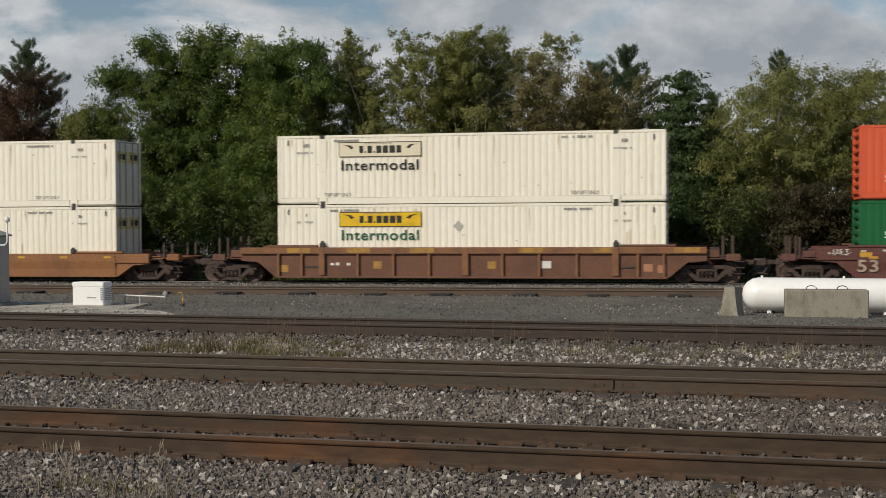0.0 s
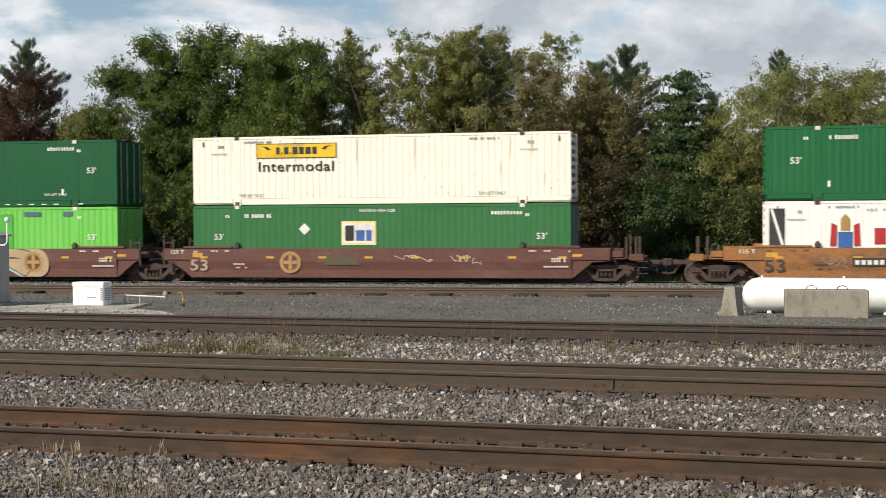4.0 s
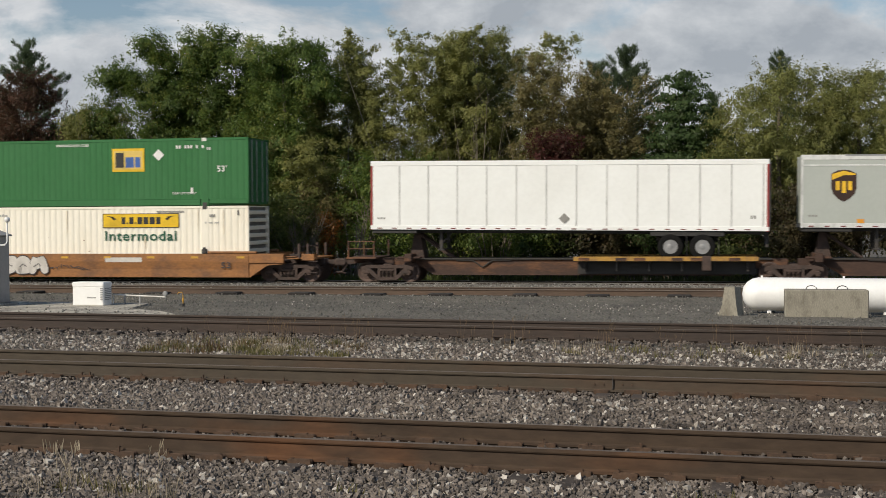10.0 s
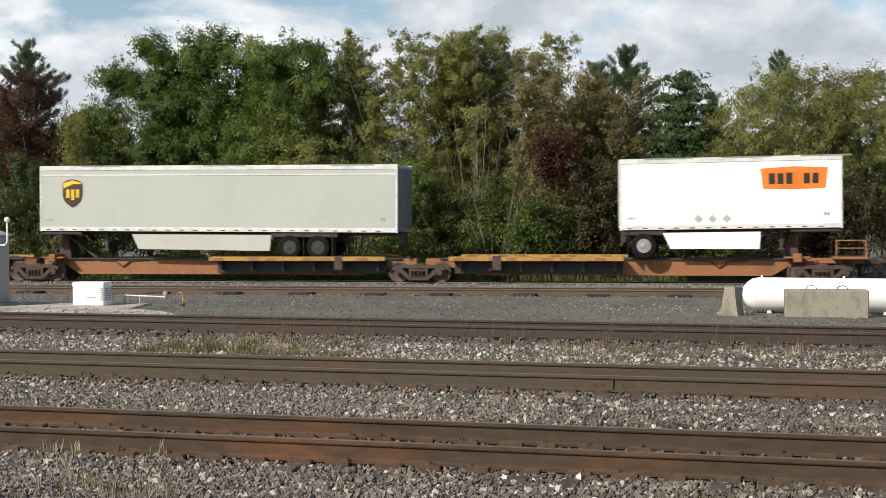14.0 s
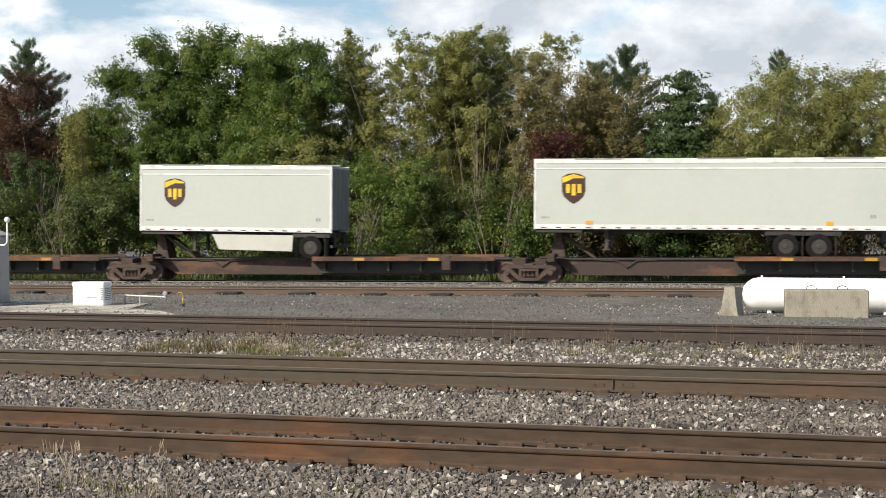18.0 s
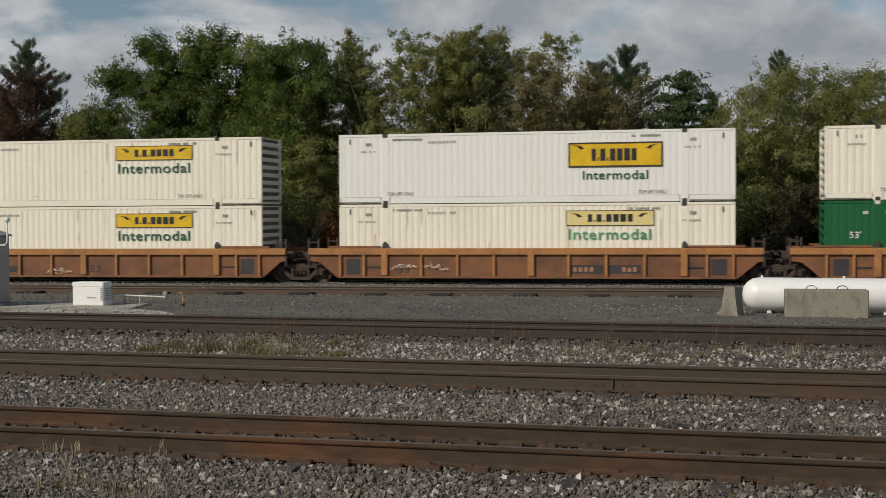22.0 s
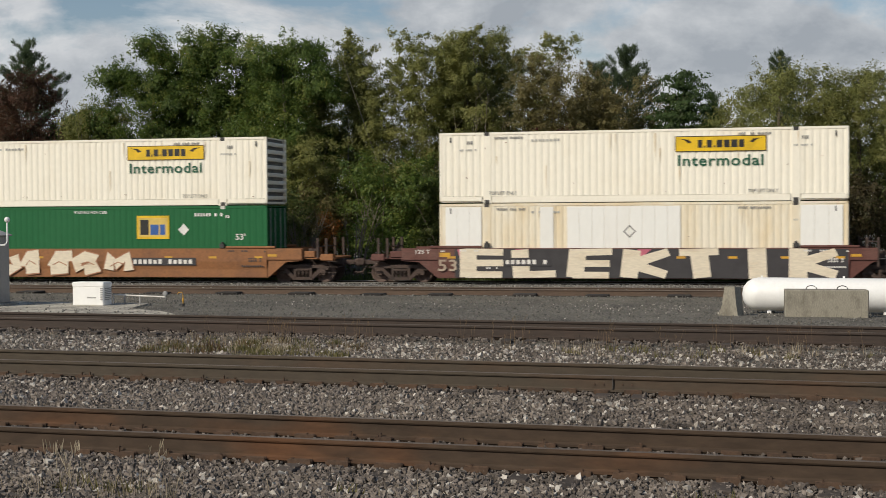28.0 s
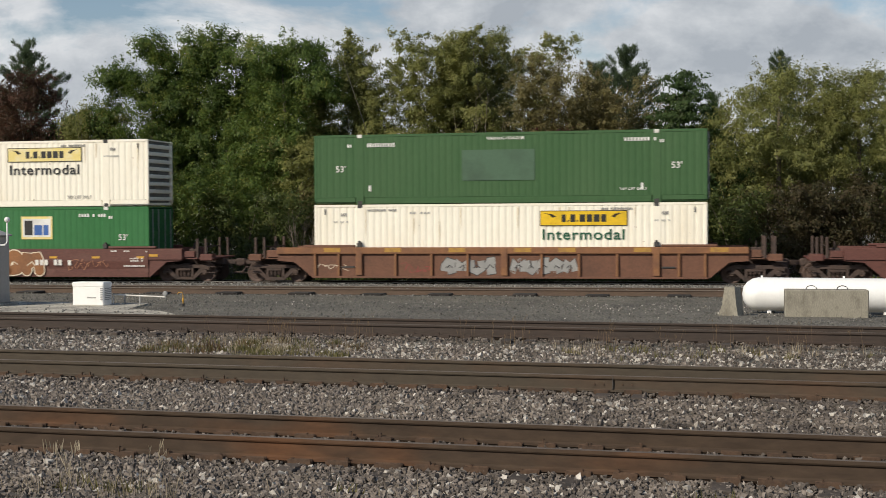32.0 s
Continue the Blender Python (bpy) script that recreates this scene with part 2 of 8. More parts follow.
RUSTORANGE = surf("dull_orange_car_paint", (0.27, 0.115, 0.042), 0.7, col2=(0.19, 0.085, 0.038), scale=0.8, fine=11, var=0.2)
DULL_YELLOW = surf("worn_yellow_paint", (0.4, 0.22, 0.04), 0.7, col2=(0.22, 0.12, 0.05), scale=2.5, fine=15, var=0.2)
YELLOW = surf("yellow_paint", (0.62, 0.34, 0.03), 0.6, col2=(0.45, 0.25, 0.05), scale=2, fine=15, var=0.1)
SPINE = surf("sooty_rusty_car_paint", (0.042, 0.027, 0.022), 0.8, col2=(0.17, 0.078, 0.044), mix=(0.5, 0.72), scale=0.9, fine=12, var=0.35, stretch=(0.45, 1, 1.4))
SPINE_RUST = surf("streaky_rust_car_paint", (0.055, 0.03, 0.021), 0.8, col2=(0.19, 0.083, 0.034), mix=(0.48, 0.68), scale=0.9, fine=12, var=0.35, stretch=(0.45, 1, 1.4))
MARK = surf("white_marking", (0.74, 0.72, 0.68), 0.6, col2=(0.6, 0.57, 0.52), scale=4, fine=20, var=0.1)
BLACKMARK = surf("black_marking", (0.03, 0.028, 0.026), 0.6, scale=4, fine=20, var=0.1)


# ---------------------------------------------------------------- mesh building
class Build:
    """Collects boxes, prisms and turned shapes into one mesh."""

    def __init__(self):
        self.v, self.f, self.smooth = [], [], []

    def poly(self, pts, faces, smooth=False):
        o = len(self.v)
        self.v += [tuple(p) for p in pts]
        self.f += [tuple(i + o for i in f) for f in faces]
        self.smooth += [smooth] * len(faces)
        return self

    def box(self, x0, x1, y0, y1, z0, z1, b=0.0):
        if b <= 0:
            p = [(x, y, z) for x in (x0, x1) for y in (y0, y1) for z in (z0, z1)]
            return self.poly(p, [(0, 1, 3, 2), (4, 6, 7, 5), (0, 4, 5, 1), (2, 3, 7, 6), (0, 2, 6, 4), (1, 5, 7, 3)])
        b = min(b, (x1 - x0) * 0.45, (y1 - y0) * 0.45, (z1 - z0) * 0.45)
        ring = lambda d, z: [(x0 + d, y0 + b, z), (x0 + b, y0 + d, z), (x1 - b, y0 + d, z), (x1 - d, y0 + b, z), (x1 - d, y1 - b, z), (x1 - b, y1 - d, z), (x0 + b, y1 - d, z), (x0 + d, y1 - b, z)]
        pts = ring(b, z0) + ring(0, z0 + b) + ring(0, z1 - b) + ring(b, z1)
        fs = [tuple(range(7, -1, -1)), tuple(range(24, 32))]
        for r in range(3):
            fs += [(r * 8 + i, r * 8 + (i + 1) % 8, r * 8 + 8 + (i + 1) % 8, r * 8 + 8 + i) for i in range(8)]
        return self.poly(pts, fs)

    def prism(self, outline, y0, y1):
        """An outline of (x, z) drawn out from y0 to y1."""
        k = len(outline)
        pts = [(x, y0, z) for x, z in outline] + [(x, y1, z) for x, z in outline]
        fs = [tuple(range(k)), tuple(range(2 * k - 1, k - 1, -1))]
        fs += [(i, i + k, (i + 1) % k + k, (i + 1) % k) for i in range(k)]
        return self.poly(pts, fs)

    def along(self, outline, x0, x1):
        """An outline of (y, z) drawn out from x0 to x1."""
        k = len(outline)
        pts = [(x0, y, z) for y, z in outline] + [(x1, y, z) for y, z in outline]
        fs = [tuple(range(k - 1, -1, -1)), tuple(range(k, 2 * k))]
        fs += [(i, (i + 1) % k, (i + 1) % k + k, i + k) for i in range(k)]
        return self.poly(pts, fs)

    def turned(self, c, axis, profile, n=20, smooth=True, capped=True):
        """A profile of (radius, distance along the axis) turned round the axis through c."""
        pts, fs = [], []
        for r, d in profile:
            for i in range(n):
                a = 2 * math.pi * i / n
                p, q = r * math.cos(a), r * math.sin(a)
                o = {"x": (d, p, q), "y": (p, d, q), "z": (p, q, d)}[axis]
                pts.append((c[0] + o[0], c[1] + o[1], c[2] + o[2]))
        for k in range(len(profile) - 1):
            fs += [(k * n + i, k * n + (i + 1) % n, (k + 1) * n + (i + 1) % n, (k + 1) * n + i) for i in range(n)]
        if capped:
            fs += [tuple(range(n)), tuple(range((len(profile) - 1) * n, len(profile) * n))]
        return self.poly(pts, fs, smooth)

    def tube(self, pts, r, n=6):
        """A round bar through the points; r is one radius or one for each point."""
        pts = [Vector(p) for p in pts]
        rs = r if isinstance(r, (list, tuple)) else [r] * len(pts)
        vs, fs = [], []
        for k, p in enumerate(pts):
            d = (pts[min(k + 1, len(pts) - 1)] - pts[max(k - 1, 0)]).normalized()
            a = d.orthogonal().normalized()
            b = d.cross(a)
            for i in range(n):
                t = 2 * math.pi * i / n
                vs.append(p + (a * math.cos(t) + b * math.sin(t)) * rs[k])
        for k in range(len(pts) - 1):
            fs += [(k * n + i, k * n + (i + 1) % n, (k + 1) * n + (i + 1) % n, (k + 1) * n + i) for i in range(n)]
        fs += [tuple(range(n - 1, -1, -1)), tuple(range((len(pts) - 1) * n, len(pts) * n))]
        return self.poly(vs, fs, True)

    def twig(self, pts, rs):
        """A thin three-sided stick, open at its ends."""
        vs = []
        for p, r in zip(pts, rs):
            vs += [(p[0] + r, p[1], p[2]), (p[0] - r * 0.5, p[1] + r * 0.87, p[2]), (p[0] - r * 0.5, p[1] - r * 0.87, p[2])]
        fs = [(k * 3 + i, k * 3 + (i + 1) % 3, k * 3 + 3 + (i + 1) % 3, k * 3 + 3 + i) for k in range(len(pts) - 1) for i in range(3)]
        return self.poly(vs, fs, True)

    def mesh(self, name, material):
        m = bpy.data.meshes.new(name)
        m.from_pydata(self.v, [], self.f)
        m.polygons.foreach_set("use_smooth", self.smooth)
        bm = bmesh.new()
        bm.from_mesh(m)
        bmesh.ops.recalc_face_normals(bm, faces=bm.faces)
        bm.to_mesh(m)
        bm.free()
        if any(self.smooth):
            m.set_sharp_from_angle(angle=radians(40))
        m.materials.append(material)
        return m


def part(name, built, material, parent, label="", at=None):
    """Links a built shape, or a mesh that others share, as one part under a thing."""
    data = built.mesh(name, material) if isinstance(built, Build) else built
    ob = new(name, data)
    ob.parent = parent
    if at is not None:
        ob.matrix_basis = at
    return tagged(ob, label) if label else ob


def thing(name, label, category, m=None, group="", kind=""):
    ob = new(name)
    ob.empty_display_size = 0.3
    if m is not None:
        ob.matrix_basis = m
    return tagged(ob, label, category, group, kind)


def big_mesh(name, verts, faces, material, smooth=False):
    """A mesh from arrays: all faces have the same number of corners."""
    verts, faces = np.asarray(verts, np.float32), np.asarray(faces, np.int32)
    m = bpy.data.meshes.new(name)
    k = faces.shape[1]
    m.vertices.add(len(verts))
    m.vertices.foreach_set("co", verts.ravel())
    m.loops.add(faces.size)
    m.loops.foreach_set("vertex_index", faces.ravel())
    m.polygons.add(len(faces))
    m.polygons.foreach_set("loop_start", np.arange(0, faces.size, k, dtype=np.int32))
    m.polygons.foreach_set("use_smooth", np.full(len(faces), smooth))
    m.update(calc_edges=True)
    m.materials.append(material)
    return m


TEXTS = {}


def words(text, width, height, material):
    """Lettering of that width and height as a flat mesh in the plane of x and z, facing -y, its lower left corner at the origin."""
    key = (text, round(width, 3), round(height, 3), material.name)
    if key not in TEXTS:
        cu = bpy.data.curves.new("lettering", "FONT")
        cu.body, cu.size, cu.offset, cu.resolution_u, cu.space_character = text, 1.0, 0.016, 3, 1.08
        ob = bpy.data.objects.new("lettering", cu)
        scene.collection.objects.link(ob)
        m = bpy.data.meshes.new_from_object(ob.evaluated_get(bpy.context.evaluated_depsgraph_get()))
        bpy.data.objects.remove(ob)
        bpy.data.curves.remove(cu)
        xs, ys = [v.co.x for v in m.vertices], [v.co.y for v in m.vertices]
        m.transform(Matrix.Diagonal((width / (max(xs) - min(xs)), height / (max(ys) - min(ys)), 1, 1)) @ Matrix.Translation((-min(xs), -min(ys), 0)))
        m.transform(Matrix.Rotation(radians(90), 4, "X"))
        m.materials.clear()
        m.materials.append(material)
        TEXTS[key] = m
    return TEXTS[key]


# ---------------------------------------------------------------- ground
TURN, GRADE = 0.0421, 0.0036          # the far tracks run off by this angle, and climb
ORIGIN = Vector((0.0, 53.702, -0.4485))


def on_train_line(u, d, z):
    """A place by the distance along the far line, across it and above its rails."""
    c, s = math.cos(TURN), math.sin(TURN)
    return Vector((ORIGIN.x + u * c - d * s, ORIGIN.y + u * s + d * c, ORIGIN.z + GRADE * u + z))


def level(x, y):
    """Height of the ground."""
    keys = [(-400, -0.4), (5, -0.34), (11.8, -0.3), (21.9, -0.3), (24.2, -0.34), (26.9, -0.345), (27.4, -0.3), (29.5, -0.3), (31.5, -0.32), (36.5, -0.36), (44, -0.62), (48.7, -0.66), (48.95, -0.71), (49.7, -0.71), (49.9, -0.6), (50.9, -0.6), (51.25, -0.515), (54.05, -0.51), (54.4, -0.58), (55.6, -0.58), (55.9, -0.51), (56.6, -0.53), (57.6, -0.7), (60, -0.72), (75, -0.6), (200, 0.0), (3000, 0.0)]
    ya, za = zip(*keys)
    far = min(max((y - 38) / 10, 0), 1)
    return float(np.interp(y - far * x * TURN, ya, za)) + far * GRADE * max(min(x, 80), -80)


def ground_sheet():
    ys = np.concatenate([np.linspace(-3000, -50, 12), np.linspace(-40, 8, 10), np.arange(9, 46, 0.5), np.arange(46, 59, 0.2), np.arange(59, 80, 0.5), np.linspace(82, 300, 24), np.linspace(350, 3000, 14)])
    xs = np.concatenate([np.linspace(-3000, -120, 16), np.arange(-110, 60, 1.5), np.linspace(70, 3000, 16)])
    v = []
    for y in ys:
        for x in xs:
            rough = 0.02 * noise.noise((x * 0.7, y * 0.7, 0)) if 8 < y < 80 else 0
            v.append((x, y, level(x, y) + rough))
    n = len(xs)
    f = [(j * n + i, j * n + i + 1, (j + 1) * n + i + 1, (j + 1) * n + i) for j in range(len(ys) - 1) for i in range(n - 1)]
    tagged(new("ground", big_mesh("ground", v, f, GROUND, True)), "grey gravel and ballast ground of a railway yard", "ground", kind="structure")


ground_sheet()


def rail_outline(c):
    """Section of a rail, its head's top at 0."""
    half = [(0.037, 0.0), (0.038, -0.034), (0.03, -0.05), (0.01, -0.064), (0.01, -0.19), (0.03, -0.205), (0.075, -0.218), (0.075, -0.232)]
    return [(c + y, z) for y, z in half] + [(c - y, z) for y, z in reversed(half)]


def track(name, label, m, x0, x1, ties, spikes, steel, head=None, plates=None):
    """Two rails with their fastenings, and single sleepers along the stretch that shows."""
    t = thing(name, label, "railway track", m, kind="structure")
    for s in (-0.7525, 0.7525):
        rail = part("rail", Build().along(rail_outline(s), x0, x1), steel, t)
        if spikes:
            part("rail_head", Build().box(x0, x1, s - 0.031, s + 0.031, -0.002, 0.0025, 0.0008), RAIL_TOP, rail, "worn smooth top of the rail")
        else:
            part("rail_head", Build().box(x0, x1, s - 0.041, s + 0.041, -0.026, 0.0025, 0.004), head or RAIL_BRIGHT, rail, "worn top of the rail" if head else "bright polished top of the rail")
        if spikes:
            # the shade in the slots under the rail is a dark strip
            part("soil_strip", Build().box(ties[0], ties[1], s - 0.066, s + 0.066, -0.34, -0.238, 0.01), SLOT_SHADE, t, "dark strip standing in for shade under the rail")
            fb = Build()
            x = ties[0]
            while x < ties[1]:
                c = x + random.uniform(-0.05, 0.05)
                for k in (-1, 1):
                    w = random.uniform(0.06, 0.15)
                    fb.box(c - w, c + random.uniform(0.06, 0.12), s + k * 0.078, s + k * 0.15, -0.256, -0.23 + random.uniform(-0.008, 0.006), 0.004)
                    for dx in random.sample((-0.085, -0.05, 0.01, 0.055, 0.1), random.choice((1, 2, 2, 3))):
                        h = -0.222 + 0.075 * random.random() ** 2
                        r = random.uniform(0.006, 0.012)
                        fb.box(c + dx - r, c + dx + r, s + k * 0.08 - 0.011, s + k * 0.08 + 0.013, -0.25, h)
                        fb.box(c + dx - r * 1.5, c + dx + r * 1.5, s + k * 0.07 - 0.014, s + k * 0.07 + 0.016, h - 0.012, h)
                x += 0.5
            tagged(part("fastenings", fb, plates or FASTEN, t), kind="stuff")
    tb = Build().box(-0.11, 0.11, -1.3, 1.3, -0.4, -0.248, 0.015).mesh("sleeper", TIE)
    x = ties[0]
    while x < ties[1]:
        part("sleeper", tb, TIE, t, at=pose(x + random.uniform(-0.03, 0.03), random.uniform(-0.1, 0.1), random.uniform(-0.035, 0.006), 0, 0, random.uniform(-1.6, 1.6)))
        x += 0.5
    return t


track("track_near", "worn rusty rails on old sleepers in grey ballast", pose(0, 14.32, 0), -400, 250, (-12, 3), True, RAIL_NEAR)
second = track("track_second", "worn rusty rails on old sleepers in grey ballast", pose(0, 20.54, 0), -400, 250, (-17, 4), True, RAIL_SECOND)
joint = part("rail_joint", Build().box(-2.366, -2.354, -0.792, -0.7, -0.2, 0.001), CAST, second, "dark gap between two rails")
for dx in (-0.28, -0.14, 0.14, 0.28):
    part("bolt", Build().turned((-2.36 + dx, -0.768, -0.125), "y", [(0.014, -0.012), (0.014, 0.008)], 8), FASTEN, joint)
track("track_third", "rusty rails on dark sleepers with ends showing", pose(0, 28.59, 0), -400, 250, (-22, 5), True, RAIL, plates=RAIL)
FAR = Matrix.Translation(ORIGIN) @ Euler((0, -math.atan(GRADE), TURN)).to_matrix().to_4x4()
fourth = track("track_fourth", "empty rusty track beside the train", FAR @ pose(0, -3.35, 0), -400, 250, (-37, 8), False, RAIL_FAR, RAIL_TOP)
long_tie = Build().box(-0.42, 0.42, -0.42, 0.42, -0.2, 0.0, 0.02).mesh("long_sleeper", OLD_TIE)
for k in range(15):
    part("long_sleeper", long_tie, OLD_TIE, fourth, "dark sleeper end standing out beside the rail", at=pose(-35.2 + 2.86 * k + random.uniform(-0.2, 0.2), -1.2, -0.13 + random.uniform(-0.03, 0.01), 0, 0, random.uniform(-3, 3)))
track("track_fifth", "track on which the freight train runs", FAR @ pose(0, 1.3, 0), -400, 250, (-38, 9), False, RAIL)


def stone_shapes(count, rng):
    """Rough stones: jittered eight-cornered lumps."""
    base = np.array([(x, y, z) for x in (-1, 1) for y in (-1, 1) for z in (-1, 1)], float) * 0.5
    return base[None] * rng.uniform(0.62, 1.12, (count, 8, 1)) + rng.uniform(-0.2, 0.2, (count, 8, 3))


STONE_FACES = np.array([(0, 1, 3, 2), (4, 6, 7, 5), (0, 4, 5, 1), (2, 3, 7, 6), (0, 2, 6, 4), (1, 5, 7, 3)])


def scatter(name, label, bands, material, seed, small, large, sink=0.35):
    """Loose stones over bands (x0, x1, y0, y1, how many a square metre)."""
    rng = np.random.default_rng(seed)
    allv = []
    for x0, x1, y0, y1, dens in bands:
        n = int((x1 - x0) * (y1 - y0) * dens)
        p = np.stack([rng.uniform(x0, x1, n), rng.uniform(y0, y1, n)], 1)
        z = np.array([level(a, b) for a, b in p])
        near = np.minimum.reduce([np.abs(p[:, 1] - 14.32), np.abs(p[:, 1] - 20.54), np.abs(p[:, 1] - 28.59)])
        z += np.where(near < 1.5, 0.012, 0) * rng.uniform(0, 1, n)
        foot = np.minimum.reduce([np.abs(p[:, 1] - y) for y in (13.48, 14.98, 19.7, 21.2, 27.75)])
        z += 0.036 * np.clip(1 - foot / 0.32, 0, 1) * (0.62 - 0.38 * np.cos(p[:, 0] * 4 * np.pi)) * rng.uniform(0.6, 1.1, n)   # heaped against the rails between the sleepers
        size = rng.uniform(small, large, n) * rng.uniform(0.7, 1.3, n)
        s = stone_shapes(n, rng) * size[:, None, None] * rng.uniform(0.6, 1.3, (n, 1, 3))
        a = rng.uniform(0, 2 * np.pi, (3, n))
        for k, (i, j) in enumerate(((0, 1), (1, 2), (0, 2))):
            c, d = np.cos(a[k])[:, None], np.sin(a[k])[:, None]
            u, w = s[:, :, i].copy(), s[:, :, j].copy()
            s[:, :, i], s[:, :, j] = u * c - w * d, u * d + w * c
        s += np.stack([p[:, 0], p[:, 1], z + size * (0.5 - sink) + rng.uniform(0, 0.02, n)], 1)[:, None, :]
        allv.append(s)
    v = np.concatenate(allv)
    f = (np.arange(len(v))[:, None, None] * 8 + STONE_FACES[None]).reshape(-1, 4)
    return tagged(new(name, big_mesh(name, v.reshape(-1, 3), f, material)), label, "gravel", kind="stuff")


scatter("ballast", "crushed grey ballast stones between the rails", [
    (-11, 3, 11.35, 13.485, 740), (-11, 2, 13.68, 14.8, 120), (-11, 2, 14.8, 14.99, 420), (-13, 3, 15.17, 16.8, 130), (-13, 3, 16.8, 19.28, 500), (-13, 3, 19.28, 19.5, 300), (-13, 3, 19.5, 19.705, 430), (-14, 3, 19.9, 21.0, 60), (-14, 3, 21.0, 21.2, 260), (-18, 4, 21.4, 23.7, 60), (-18, 4, 23.7, 27.1, 180), (-19, 4.5, 27.1, 27.5, 130), (-19, 4.5, 27.5, 27.755, 250), (-20, 4, 28.0, 31.5, 60)], STONE, 5, 0.017, 0.044, 0.22)
scatter("pale_ballast", "scattered pale stones among the ballast", [
    (-11, 3, 11.6, 13.45, 30), (-14, 3.5, 15.2, 19.3, 24), (-20, 4.5, 21.6, 27.0, 30)], PALE_STONE, 6, 0.02, 0.06, 0.2)
scatter("track_ballast", "pale grey ballast round the far tracks", [(x, x + 1.5, a + 0.042 * x, b + 0.042 * x, n) for x in np.arange(-36, 8, 1.5) for a, b, n in ((48.4, 49.9, 16), (50.8, 54.2, 46))], PALE_GREY, 9, 0.022, 0.05, 0.25)
scatter("pebbles", "fine pebbles on the gravel roadway", [(-28, 6, 31.2, 49, 15)], GRAVEL, 7, 0.018, 0.042, 0.35)
scatter("pale_pebbles", "pale pebbles on the gravel roadway", [(-26, 6, 31.2, 46, 0.25), (-6, 1, 36, 44, 2.4), (-16, -6, 39, 46, 0.8)], PALE_STONE, 8, 0.016, 0.04, 0.3)


# ---------------------------------------------------------------- the train: cars
LENGTH, HALF = 16.154, 1.295          # container length and half width
STORE = {}


def stored(key, make, material):
    """One mesh for all alike parts."""
    k = (key, material.name)
    if k not in STORE:
        STORE[k] = make().mesh(key.split(":")[0], material)
    return STORE[k]


WHEEL_R = 0.42
WHEELS = []


def wheelset_shape():
    b = Build()
    for s in (-1, 1):
        b.turned((0, s * 0.7525, 0), "y", [(0.1, -0.09 * s), (0.12, -0.05 * s), (0.3, -0.02 * s), (0.36, -0.05 * s), (WHEEL_R + 0.025, -0.055 * s), (WHEEL_R + 0.02, -0.03 * s), (WHEEL_R, -0.02 * s), (WHEEL_R - 0.005, 0.06 * s), (0.36, 0.06 * s), (0.3, 0.015 * s), (0.14, 0.03 * s), (0.13, 0.1 * s), (0.05, 0.1 * s)], 28)
    b.turned((0, 0, 0), "y", [(0.08, -1.0), (0.08, 1.0)], 10)
    for s in (-1, 1):
        for a in range(3):
            b.box(math.cos(a * 2.09) * 0.07 - 0.015, math.cos(a * 2.09) * 0.07 + 0.015, s * 1.06 - 0.01, s * 1.06 + 0.01, math.sin(a * 2.09) * 0.07 - 0.015, math.sin(a * 2.09) * 0.07 + 0.015)
        b.turned((0, s * 1.02, 0), "y", [(0.11, -0.05), (0.115, 0.03), (0.08, 0.045)], 12)
    return b


def side_frame_shape():
    """The cast side of a bogie: an arched bar with two windows and a spring nest between."""
    b = Build()
    for outline in (
        [(-1.12, 0.5), (-1.12, 0.66), (-0.8, 0.74), (0.8, 0.74), (1.12, 0.66), (1.12, 0.5), (0.95, 0.55), (0.72, 0.6), (-0.72, 0.6), (-0.95, 0.55)],
        [(-0.95, 0.55), (-0.72, 0.6), (-0.3, 0.2), (-0.42, 0.12)],
        [(0.95, 0.55), (0.72, 0.6), (0.3, 0.2), (0.42, 0.12)],
        [(-0.46, 0.1), (-0.36, 0.22), (0.36, 0.22), (0.46, 0.1)],
        [(-0.4, 0.22), (-0.4, 0.62), (-0.29, 0.62), (-0.29, 0.22)],
        [(0.4, 0.22), (0.4, 0.62), (0.29, 0.62), (0.29, 0.22)],
    ):
        b.prism(outline, -0.07, 0.07)
    for x in (-0.17, 0.0, 0.17):
        for k in range(5):
            b.turned((x, 0, 0.24 + k * 0.05), "z", [(0.07, 0.0), (0.08, 0.012), (0.07, 0.03)], 10)
    b.box(-0.3, 0.3, -0.1, 0.1, 0.48, 0.58, 0.02)
    for x in (-0.9, 0.9):
        b.box(x - 0.12, x + 0.12, -0.09, 0.09, 0.36, 0.5, 0.02)
    return b


def bogie(car, x, material=None):
    mat = material or BOGIE
    g = new("bogie")
    g.parent, g.matrix_basis = car, pose(x, 0, 0)
    g.empty_display_size = 0.2
    for s in (-1, 1):
        part("side_frame", stored("side_frame", side_frame_shape, mat), mat, g, at=pose(0, s * 1.0, 0))
    part("bolster", stored("bolster", lambda: Build().box(-0.2, 0.2, -1.0, 1.0, 0.45, 0.78, 0.03).box(-0.9, 0.9, -0.06, 0.06, 0.3, 0.42, 0.02), mat), mat, g)
    for dx in (-0.9, 0.9):
        w = part("wheelset", stored("wheelset", wheelset_shape, WHEEL), WHEEL, g, at=pose(dx, 0, WHEEL_R))
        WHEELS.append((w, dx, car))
    return g


